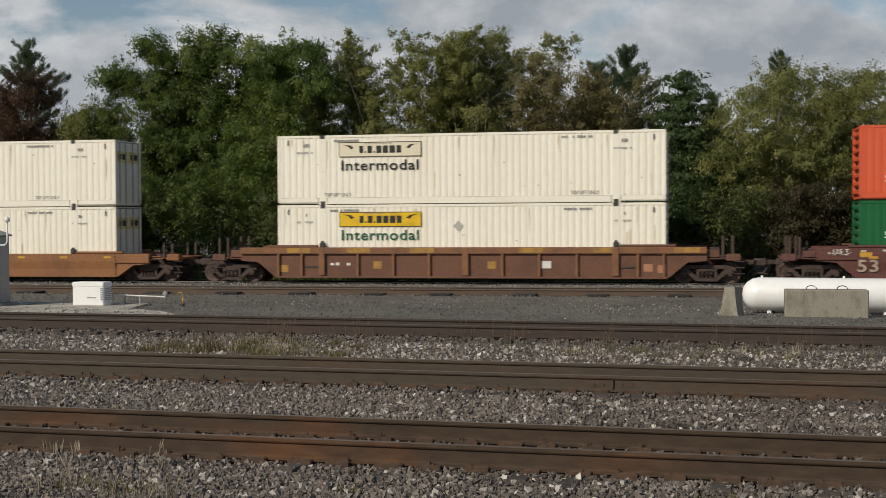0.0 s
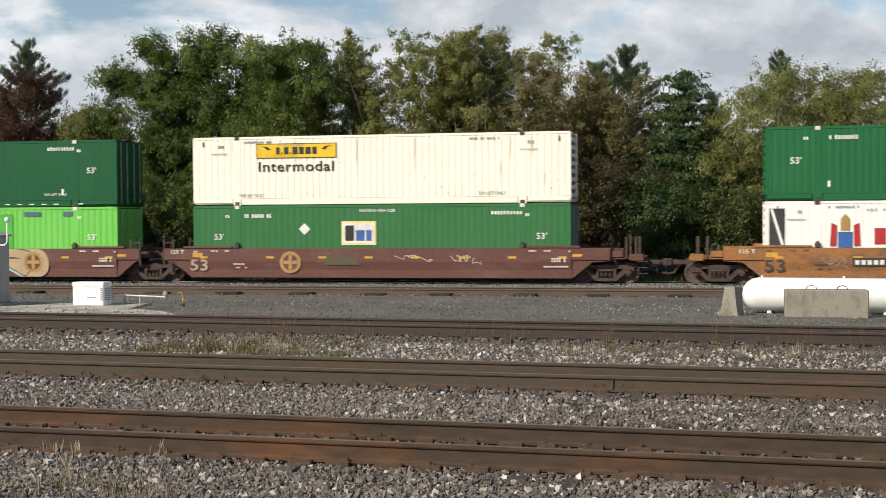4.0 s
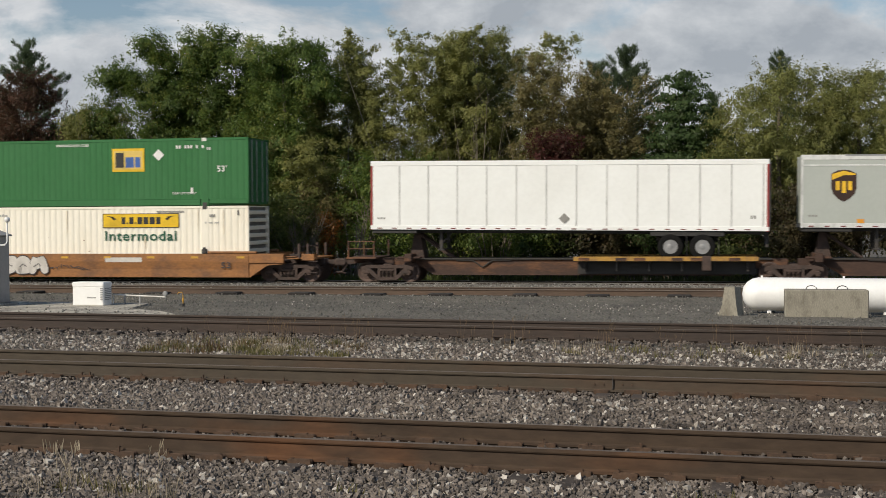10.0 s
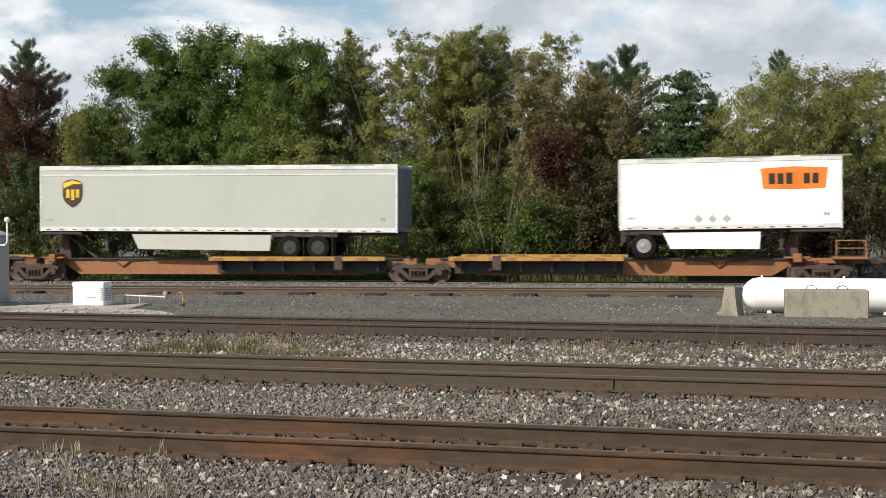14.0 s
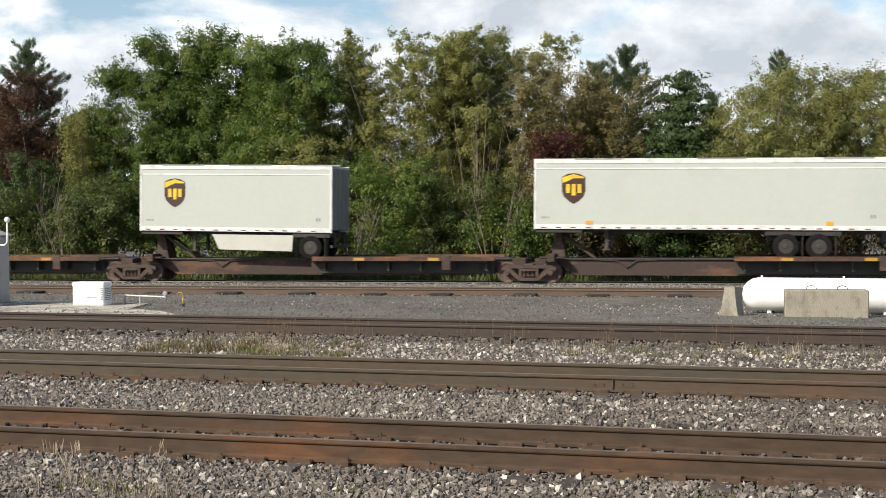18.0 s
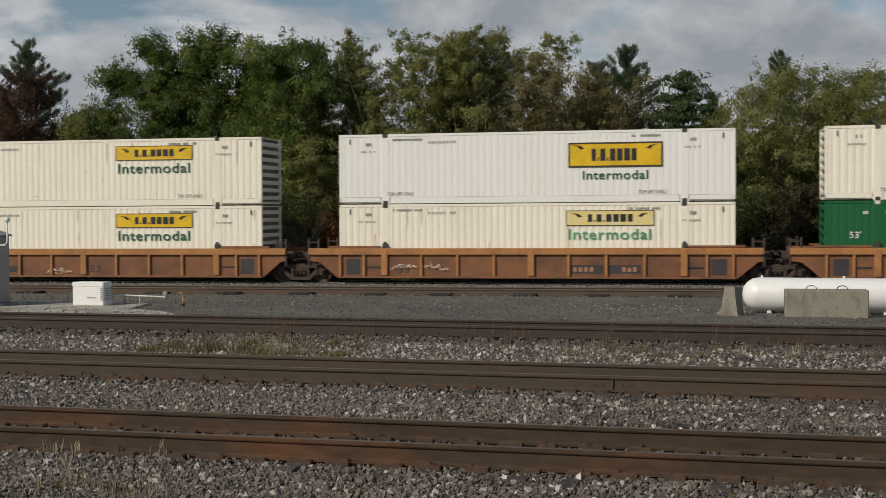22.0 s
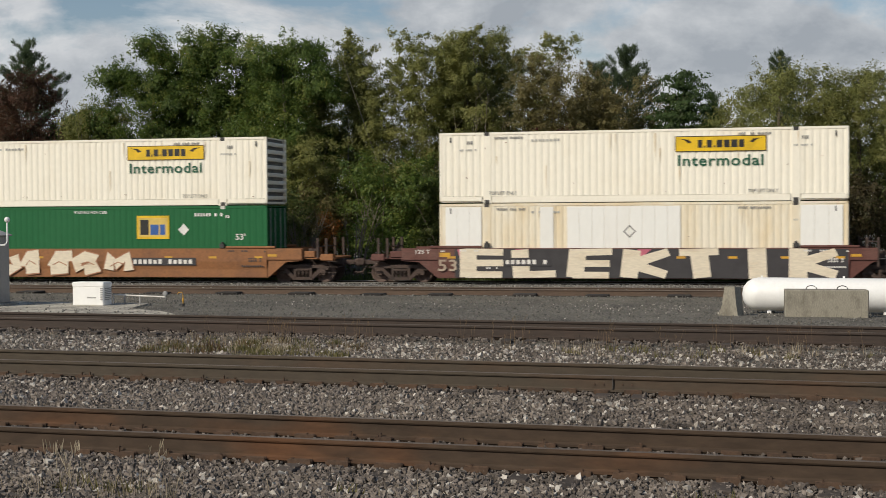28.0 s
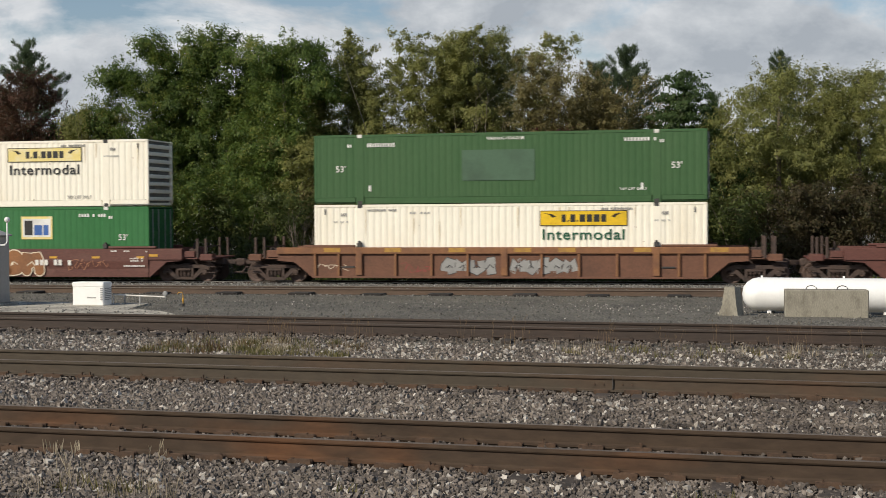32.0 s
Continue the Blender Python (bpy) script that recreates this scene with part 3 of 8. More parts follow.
def coupler(car, x, way):
    b = Build()
    b.box(min(x, x + way * 0.75), max(x, x + way * 0.75), -0.09, 0.09, 0.72, 0.92, 0.03)
    b.box(min(x + way * 0.6, x + way * 0.95), max(x + way * 0.6, x + way * 0.95), -0.17, 0.17, 0.66, 0.98, 0.06)
    b.tube([(x + way * 0.3, -0.3, 0.75), (x + way * 0.55, -0.34, 0.42), (x + way * 0.95, -0.3, 0.36)], 0.035)
    part("coupler", b, BOGIE, car, "dark steel coupler with air hose")


def end_platform(car, x, way, paint, top):
    """Walkway, grab rails and brake gear over an outer bogie; x is where the side plates stop."""
    X = lambda d: x + way * d
    span = lambda a, b: sorted((X(a), X(b)))
    part("draft_sill", Build().box(*span(-0.4, 1.45), -0.3, 0.3, 0.72, 0.98, 0.02), BOGIE, car)
    part("walkway", Build().box(*span(0.0, 1.35), -1.3, 1.3, 0.98, 1.06, 0.015), paint, car)
    part("end_bracket", Build().box(*span(0.75, 1.3), -1.36, -0.9, 0.92, 1.2, 0.02).box(*span(0.0, 0.5), -1.36, -1.0, 1.06, top - 0.12, 0.02), paint, car)
    for px in (0.62, 1.0):
        for y in (-1.3, 1.3):
            part("stanchion", stored("stanchion:%.2f" % top, lambda: Build().box(-0.05, 0.05, -0.04, 0.04, 1.02, top + 0.42, 0.01), BOGIE), BOGIE, car, at=pose(X(px), y, 0))
    part("cross_rail", Build().tube([(X(0.62), -1.3, 1.5), (X(0.62), 1.3, 1.5)], 0.022), BOGIE, car)
    part("brake_wheel", Build().turned((X(0.3), -0.75, top + 0.02), "x", [(0.2, -0.02), (0.24, 0.0), (0.2, 0.02)], 16), BOGIE, car)
    part("brake_gear", Build().box(*span(0.1, 0.5), -0.95, -0.55, 1.06, top - 0.02, 0.03), BOGIE, car)
    for k in range(3):
        part("step", stored("step", lambda: Build().box(-0.2, 0.2, -0.02, 0.02, -0.015, 0.015), BOGIE), BOGIE, car, at=pose(X(1.25), -1.34, 0.42 + k * 0.24))
    part("cut_lever", Build().tube([(X(1.4), -1.25, 0.62), (X(1.45), -0.4, 0.66), (X(1.45), -0.1, 0.85)], 0.018), BOGIE, car)


def well_car(u, style, paint, ends, top=1.48, trim=None, dark_ends=False):
    """A well car, its middle at 0. ends: for each end its kind and the place of the bogie: 'bogie' (an outer end),
    'joint' (it carries the bogie it shares with the next car) or 'shared' (the next car carries it)."""
    names = {"ribbed": "rib-sided steel well car", "smooth": "smooth-sided steel well car", "shallow": "low-sided steel well car"}
    car = thing("well_car", paint[1] + " " + names[style] + " on the far track", "well car", group="well cars of the train")
    p = paint[0]
    L = 8.12                           # half length of the deep side
    reach = {"bogie": 1.55, "joint": 1.05, "shared": 1.25}
    el, er = (reach[k] for k, _ in ends)
    b = 0.2
    rise = 0.86 if style != "shallow" else 0.72
    slant = 0.8
    for s in (-1, 1):
        y0, y1 = sorted((s * 1.42, s * 1.37))
        part("side_sill", Build().prism([(-L, b), (L, b), (L + slant, rise), (L + er, rise + 0.06), (L + er, top), (-L - el, top), (-L - el, rise + 0.06), (-L - slant, rise)], y0, y1), p, car)
        if style == "ribbed":
            yo0, yo1 = sorted((s * 1.42, s * 1.53))
            part("top_chord", Build().box(-L - el, L + er, yo0, yo1, top - 0.27, top, 0.015), trim or p, car)
            part("bottom_chord", Build().box(-L, L, yo0, yo1, b, b + 0.09, 0.015), p, car)
            rib = lambda: Build().box(-0.05, 0.05, -0.05, 0.05, b + 0.09, top - 0.27, 0.012)
            wide = lambda: Build().box(-0.13, 0.13, -0.065, 0.065, b + 0.12, top - 0.02, 0.015)
            for x in (-8.0, -6.98, -4.55, -3.03, -1.52, 1.52, 3.03, 4.55, 6.98, 8.0):
                part("rib", stored("rib:%s" % top, rib, trim or p), p, car, at=pose(x, s * 1.475, 0))
            for x in (-6.1, 0.0, 6.1):
                part("wide_rib", stored("wide_rib:%s" % top, wide, trim or p), p, car, at=pose(x, s * 1.48, 0))
            for e in (-1, 1):
                lo, hi = sorted((e * 6.3, e * 6.85))
                part("handhold", Build().box(lo, hi, *sorted((s * 1.42, s * 1.45)), 0.62, 0.7, 0.01), DARK, car)
        else:
            fold = 0.55
            part("side_plate", Build().along([(s * 1.42, top - 0.01), (s * 1.5, top - 0.015), (s * 1.5, fold + 0.34), (s * 1.45, fold), (s * 1.45, b + 0.02), (s * 1.42, b + 0.02)], -L + 0.02, L - 0.02), p, car)
            for e, ext in ((-1, el), (1, er)):
                lo, hi = sorted((e * (L - 0.02), e * (L + ext - 0.02)))
                dark = dark_ends and ext < 1.5
                part("end_plate", Build().box(lo, hi, *sorted((s * 1.42, s * 1.48)), rise + 0.1, top - 0.02, 0.012), DARK if dark else p, car)
            for x in (-7.55, -4.6, -2.3, -0.3, 1.7, 3.7, 5.7, 7.75):
                if s < 0:
                    part("reflector", stored("reflector", lambda: Build().box(-0.17, 0.17, -0.004, 0.004, 0, 0.09), YELLOW), YELLOW, car, at=pose(x, -1.505, 1.02))
    inner = Build()
    inner.box(-8.12, 8.12, -1.3, 1.3, 0.2, 0.34)
    part("well_floor", inner, DARK, car)
    for e, ext in ((-1, el), (1, er)):
        lo, hi = sorted((e * (L + 0.12), e * (L + 0.2)))
        part("bulkhead", Build().box(lo, hi, -1.37, 1.37, 0.3, top - 0.05, 0.01), p, car)
        lo, hi = sorted((e * (L + 0.15), e * (L + ext - 0.1)))
        part("end_deck", Build().box(lo, hi, -1.36, 1.36, rise + 0.12, rise + 0.2, 0.01), BOGIE, car)
        lo, hi = sorted((e * 6.28, e * (L + 0.35)))
        for s in (-1, 1):
            y0, y1 = sorted((s * 1.33, s * 1.5))
            part("ledge", Build().box(lo, hi, y0, y1, top, top + 0.1, 0.02), p, car)
            part("container_guide", stored("guide", lambda: Build().box(-0.1, 0.1, -0.07, 0.07, 0, 0.2, 0.02).box(-0.05, 0.05, -0.05, 0.05, 0.2, 0.27, 0.01), CAST), CAST, car, at=pose(e * 6.1, s * 1.4, top))
    for e, (kind, dist) in zip((-1, 1), ends):
        x0 = e * (L + reach[kind])
        if kind == "bogie":
            end_platform(car, x0, e, p, top)
            bogie(car, dist)
            coupler(car, x0 + e * 1.4, e)
        else:
            lo, hi = sorted((e * (L + 0.2), dist - e * 0.05))
            part("articulated_neck", Build().box(lo, hi, -0.4, 0.4, 0.68, 0.96, 0.03), BOGIE, car, "dark steel neck over the shared bogie")
            for s in (-1.42, 1.42):
                part("ladder", Build().box(x0 - 0.04, x0 + 0.04, s - 0.03, s + 0.03, 0.7, top + 0.4, 0.01).box(x0 - e * 0.42 - 0.04, x0 - e * 0.42 + 0.04, s - 0.03, s + 0.03, top - 0.1, top + 0.4, 0.01).box(*sorted((x0, x0 - e * 0.42)), s - 0.02, s + 0.02, top + 0.22, top + 0.27), BOGIE, car)
            part("valve_box", Build().box(*sorted((x0 - e * 0.1, x0 + e * 0.3)), -1.1, -0.6, 1.02, 1.3, 0.03).tube([(x0, -0.5, 1.2), (x0 + e * 0.35, -0.4, 1.3), (x0 + e * 0.6, -0.45, 1.1)], 0.03), BOGIE, car)
            if kind == "joint":
                bogie(car, dist)
    return car


# ---------------------------------------------------------------- the train: containers
def corrugated(x0, x1, y, z0, z1, pitch, depth, b, groove=0.38):
    """A corrugated sheet facing -y (y negative) or +y."""
    s = -1 if y < 0 else 1
    n = max(1, round((x1 - x0) / pitch))
    w = (x1 - x0) / n
    pts = []
    for k in range(n):
        a = x0 + k * w
        g = w * groove
        pts += [(a, y), (a + w - g - 0.03, y), (a + w - g, y - s * depth), (a + w - 0.03, y - s * depth)]
    pts.append((x1, y))
    vs = [(x, yy, z) for z in (z0, z1) for x, yy in pts]
    k = len(pts)
    b.poly(vs, [(i, i + 1, i + 1 + k, i + k) for i in range(k - 1)])
    return b


def container_shape_side(s, depth):
    b = Build()
    y = s * (HALF - 0.012)
    h = LENGTH / 2
    for a, c in ((-h + 0.1, -6.27), (-5.93, 5.93), (6.27, h - 0.1)):
        corrugated(a, c, y, 0.3, 2.81, 0.277, depth, b)
    return b


def container_shape_frame():
    b = Build()
    h = LENGTH / 2
    for s in (-1, 1):
        y0, y1 = sorted((s * HALF, s * (HALF - 0.1)))
        b.box(-h, h, y0, y1, 2.79, 2.9, 0.012)
        b.box(-5.9, 5.9, y0, y1, 0.03, 0.29, 0.012)
        for a, c in ((-h, -6.3), (6.3, h)):
            b.box(a, c, y0, y1, 0.1, 0.29, 0.012)
        for x in (-h, h - 0.12, -6.27, 5.93):
            w = 0.12 if abs(x) > 7 else 0.34
            b.box(x, x + w, y0, y1, 0.0 if abs(x) < 7 else 0.1, 2.9, 0.012)
    b.box(-h + 0.05, h - 0.05, -HALF + 0.05, HALF - 0.05, 2.84, 2.885)
    b.box(-h + 0.05, h - 0.05, -HALF + 0.05, HALF - 0.05, 0.06, 0.16)
    return b


def container_end(e):
    """The flat sheet behind the ribs of an end wall."""
    x0, x1 = sorted((e * (LENGTH / 2 - 0.2), e * (LENGTH / 2 - 0.14)))
    return Build().box(x0, x1, -HALF + 0.06, HALF - 0.06, 0.1, 2.86)


def end_rib():
    return Build().box(-0.065, 0.065, -HALF + 0.1, HALF - 0.1, -0.085, 0.085, 0.03)


def door_leaf():
    """One door with five raised fields, hinged at the right end of a container."""
    out, h = [(LENGTH / 2 - 0.12, 0.14)], LENGTH / 2
    for k in range(5):
        z = 0.3 + 0.5 * k
        out += [(h - 0.045, 0.14 if k == 0 else z - 0.1), (h - 0.045, z), (h - 0.025, z + 0.02), (h - 0.025, z + 0.3), (h - 0.045, z + 0.32)]
    out += [(h - 0.045, 2.8), (h - 0.12, 2.8)]
    return Build().prism(out, -0.59, 0.59)


def lock_rod():
    return Build().tube([(0, 0, 0.15), (0, 0, 2.8)], 0.024)


def casting():
    return Build().box(-0.1, 0.1, -0.05, 0.05, 0, 0.15, 0.012)


FACE = -HALF - 0.006


def panel(x0, x1, z0, z1, y=FACE, t=0.004):
    return Build().box(x0, x1, y - t, y, z0, z1)


def letters(box, text, x, z, w, h, material, name="lettering", y=FACE - 0.006):
    tagged(part(name, words(text, w, h, material), material, box, at=pose(x, y, z)), kind="stuff")


def bars(box, x, z, n, w, h, material, gap=0.35, name="marking", y=FACE, seed=1):
    """Small writing that cannot be read: a row of bars."""
    rng = random.Random(seed)
    b = Build()
    for k in range(n):
        if rng.random() < 0.12:
            continue
        b.box(x + k * w, x + k * w + w * (1 - gap), y - 0.004, y, z, z + h * rng.uniform(0.85, 1))
    tagged(part(name, b, material, box), kind="stuff")


def curve(pts, steps=5):
    """A smooth line through the points (x, z)."""
    p = [pts[0]] + list(pts) + [pts[-1]]
    line = []
    for i in range(1, len(p) - 2):
        for k in range(steps):
            t = k / steps
            line.append(tuple(0.5 * (2 * p[i][j] + (p[i + 1][j] - p[i - 1][j]) * t + (2 * p[i - 1][j] - 5 * p[i][j] + 4 * p[i + 1][j] - p[i + 2][j]) * t * t + (3 * p[i][j] - p[i - 1][j] - 3 * p[i + 1][j] + p[i + 2][j]) * t ** 3) for j in (0, 1)))
    return line + [pts[-1]]


def ribbon(b, line, half, y, round_end=True, low=0.225, high=1.43):
    """A flat painted stroke along a line in the plane of x and z, kept on the side plate."""
    left, right = [], []
    for i, (x, z) in enumerate(line):
        ax, az = line[max(i - 1, 0)]
        bx, bz = line[min(i + 1, len(line) - 1)]
        d = math.hypot(bx - ax, bz - az) + 1e-6
        nx, nz = -(bz - az) / d * half, (bx - ax) / d * half
        left.append((x + nx, z + nz))
        right.append((x - nx, z - nz))
    keep = lambda z: min(max(z, low), high)
    n = len(line)
    b.poly([(x, y - 0.00004 * i, keep(z)) for i, (x, z) in enumerate(left)] + [(x, y - 0.00004 * i, keep(z)) for i, (x, z) in enumerate(right)], [(i, i + 1, i + 1 + n, i + n) for i in range(n - 1)])
    if round_end:
        for x, z in (line[0], line[-1]):
            b.poly([(x + half * math.cos(a), y - 0.0005, keep(z + half * math.sin(a))) for a in np.linspace(0, 2 * math.pi, 12, endpoint=False)], [tuple(range(12))])


def graffiti(car, x0, x1, z0, z1, fill, line, seed, style="bubble", count=None, y=-1.51, halo=None):
    """Spray-painted forms with outlines, rounded or angular, or a thin scrawl."""
    rng = random.Random(seed)
    n = count or max(2, round((x1 - x0) / 0.9))
    w = (x1 - x0) / n
    if style == "tag":
        b = Build()
        for k in range(n):
            a = x0 + k * w
            base, tall = rng.uniform(0.0, 0.35), rng.uniform(0.3, 0.65)
            pts = [(a + w * (i / 6 + rng.uniform(-0.38, 0.38)), z0 + (z1 - z0) * min(base + tall * rng.random(), 1)) for i in range(7)]
            ribbon(b, curve(pts, 4), 0.0105, y - 0.0003 * (k % 7))
        tagged(part("graffiti_tag", b, fill, car, "thin spray-paint scrawl"), kind="stuff")
        return
    soft = style == "bubble"
    for k in range(n):
        a, m = x0 + k * w, (k * 3 + seed) % 4
        fat = min(w * 0.26, (z1 - z0) * 0.2)
        lo, hi = z0 + fat * 1.2, z1 - fat * 1.2
        at = lambda u, v: (a + w * (0.14 + 0.72 * u) + rng.uniform(-0.08, 0.08) * w, lo + (hi - lo) * v + rng.uniform(-0.06, 0.06) * (hi - lo))
        runs = ([at(0.1, 0), at(0, 0.6), at(0.4, 1), at(0.9, 0.8), at(0.7, 0.5), at(0.9, 0.1), at(0.4, 0)],
                [at(1, 1), at(0.3, 0.95), at(0, 0.6), at(0.8, 0.45), at(0.9, 0.1), at(0.1, 0)],
                [at(0, 1), at(0.1, 0.2), at(0.5, 0), at(0.95, 0.25), at(0.9, 1)],
                [at(0, 0), at(0.2, 1), at(0.5, 0.45), at(0.9, 1), at(1, 0)])[m]
        path = curve(runs, 4) if soft else runs
        d = y - 0.0015 * (k % 3)
        if halo:
            hb = Build()
            ribbon(hb, path, fat * 1.75, y + 0.004)
            part("graffiti_halo", hb, halo, car, "pale spray-paint halo")
        lb, fb, tb = Build(), Build(), Build()
        ribbon(lb, path, fat * 1.22, d, soft)
        ribbon(fb, path, fat, d - 0.005, soft)
        ribbon(tb, [at(0.2, 0.3), at(0.5, 0.6), at(0.8, 0.35)], 0.022, d - 0.0095)
        o = part("graffiti_outline", lb, line, car, "dark spray-paint outline")
        part("graffiti_form", fb, fill, o, "pale spray-paint form")
        part("graffiti_line", tb, line, o)


def spiky(car, x0, x1, z0, z1, seed):
    """A wild piece: white wedges shooting outwards, dark crooked strokes over them."""
    rng = random.Random(seed)
    white, dark = Build(), Build()
    mx, mz, w, h = (x0 + x1) / 2, (z0 + z1) / 2, (x1 - x0) / 2, (z1 - z0) / 2
    for k in range(20):
        cx, cz = mx + rng.uniform(-0.55, 0.55) * w, mz + rng.uniform(-0.3, 0.3) * h
        a = rng.uniform(0, 6.283)
        ribbon(white, [(cx, cz), (cx + math.cos(a) * w * 0.42, cz + math.sin(a) * h * 0.75)], 0.13, -1.51 - 0.0002 * k, False)
    for k in range(15):
        a = x0 + 0.3 + (x1 - x0 - 0.6) * (k + rng.uniform(-0.3, 0.3)) / 14
        z = mz + rng.choice((-0.45, 0.4)) * h
        pts = [(a + rng.uniform(-0.24, 0.24), z + (q - 1) * h * 0.38 + rng.uniform(-0.08, 0.08)) for q in (0, 0.7, 1.3, 2)]
        ribbon(dark, pts, 0.042, -1.517 - 0.0003 * k, False)
    o = part("graffiti_field", white, SPRAY_WHITE, car, "white wedge-shaped spray paint")
    tagged(part("graffiti_stroke", dark, SPRAY_DARK, o), kind="stuff")


STROKES = {
    "F": "00 02 22|01 21", "O": "01 02 22 20 00 01", "A": "00 02 22 20|01 21", "T": "02 22|12 10", "B": "00 02 22 21 01|21 20 00", "R": "00 02 22 21 01|11 20",
    "U": "02 00 20 22", "E": "22 02 00 20|01 21", "S": "22 02 01 21 20 00", "N": "00 02 20 22", "L": "02 00 20", "K": "00 02|22 01 20", "I": "10 12", "3": "02 22 21 11|21 20 00"}


def sprayed(car, text, x0, x1, z0, z1, fill, line, thick, edge, seed, y=-1.51, shadow=None, soft=True, halo=None, fit=0.95, stem=0.0):
    """Letters sprayed by hand: broad strokes of one colour on broader ones of another, a little uneven."""
    rng = random.Random(seed)
    step = (x1 - x0) / len(text)
    for i, ch in enumerate(text):
        grow = (thick + edge) / 2
        wide = step * rng.uniform(fit - 0.04, fit + 0.04) - 2 * grow * (1 + stem)
        a, b, c = x0 + i * step + grow * (1 + stem), z0 + grow, z1 - grow
        lean = rng.uniform(-0.06, 0.06)
        layers = [Build(), Build(), Build(), Build()]
        for s, stroke in enumerate(STROKES[ch].split("|")):
            pts = [(a + wide * int(p[0]) / 2 + lean * int(p[1]) + rng.uniform(-0.04, 0.04), b + (c - b) * int(p[1]) / 2 + rng.uniform(-0.03, 0.03)) for p in stroke.split()]
            runs = [curve(pts, 6)] if soft else [list(q) for q in zip(pts, pts[1:])]
            for k, run in enumerate(runs):
                fat = 1.0
                if not soft:
                    (ax, az), (bx, bz) = run
                    d = math.hypot(bx - ax, bz - az) + 1e-6
                    e = thick * 0.45
                    fat = 1 + stem * abs(bz - az) / d
                    run = [(ax - (bx - ax) / d * e, az - (bz - az) / d * e), (bx + (bx - ax) / d * e, bz + (bz - az) / d * e)]
                q = y - 0.0007 * k - 0.0014 * s - 0.0006 * (i % 2)
                ribbon(layers[0], run, grow * fat, q, soft)
                ribbon(layers[1], run, thick / 2 * fat, q - 0.006, soft)
                ribbon(layers[2], [(u + 0.18, v - 0.05) for u, v in run], grow, q + 0.003, soft)
                ribbon(layers[3], run, grow + 0.1, y + 0.0055, soft)
        o = part("graffiti_letter", layers[0], line, car, "spray-painted letter")
        if fill is not line:
            part("letter_fill", layers[1], fill, o)
        if shadow:
            part("letter_shadow", layers[2], shadow, o)
        if halo:
            part("letter_halo", layers[3], halo, o)


def flat(color, name, rough=0.5, var=0.06):
    return surf(name, color, rough, scale=1.5, fine=14, var=var)


LOGO_YELLOW = flat((0.78, 0.5, 0.01), "yellow_panel_paint")
LOGO_PALE = surf("faded_panel_paint", (0.76, 0.62, 0.22), 0.6, col2=(0.76, 0.68, 0.42), scale=2.5, fine=14, var=0.06)
LOGO_WASHED = surf("washed_out_panel_paint", (0.76, 0.69, 0.52), 0.6, col2=(0.7, 0.55, 0.3), mix=(0.55, 0.75), scale=1.6, fine=14, var=0.06)
INK = flat((0.02, 0.02, 0.018), "dark_ink")
INK_BROWN = flat((0.05, 0.035, 0.02), "dark_brown_ink")
INK_GREEN = flat((0.015, 0.1, 0.05), "dark_green_ink")
INK_FADED = flat((0.09, 0.33, 0.16), "faded_green_ink")
INK_GREY = flat((0.28, 0.27, 0.25), "grey_ink")
INK_RED = flat((0.42, 0.03, 0.03), "red_ink")
INK_BLUE = flat((0.04, 0.12, 0.38), "blue_ink")
PATCH_BLUE = flat((0.022, 0.075, 0.33), "blue_patch_paint")
LOGO_WHITE = flat((0.78, 0.77, 0.74), "white_logo_paint")
SEAL_GREY = flat((0.45, 0.44, 0.4), "grey_sticker")
BLUEGREY = surf("blue_grey_panel_paint", (0.06, 0.13, 0.16), 0.5, scale=0.6, fine=9, var=0.08)
FAINTLIME = flat((0.105, 0.475, 0.055), "faded_tag_paint")
DKLIME = flat((0.07, 0.42, 0.04), "green_patch_paint")
PAINTS = {"cream": CREAM, "white": NEWWHITE, "green": GREEN, "faded green": FADEDGREEN, "weathered green": WORNGREEN, "dark green": DKGREEN, "lime green": LIME, "orange-red": RED, "blue": BLUE, "beige": BEIGE}
FROM_LEFT = -LENGTH / 2
STREAK = surf("tan_dirt", (0.7, 0.58, 0.41), 0.7, col2=(0.8, 0.73, 0.58), mix=(0.35, 0.65), scale=3, fine=14, var=0.1)
END_DARK = surf("dark_end_paint", (0.2, 0.19, 0.165), 0.8, col2=(0.1, 0.095, 0.085), mix=(0.4, 0.7), scale=1.5, fine=14, var=0.2)
SMOOTH_WHITE = surf("smooth_white_container_paint", (0.85, 0.845, 0.8), 0.4, col2=(0.8, 0.78, 0.72), mix=(0.5, 0.8), scale=0.5, fine=9, var=0.03, stretch=(1, 1, 0.35))


def polygon(pts, y=FACE, t=0.004):
    """A flat plate with the outline (x, z)."""
    return Build().prism(pts, y - t, y)


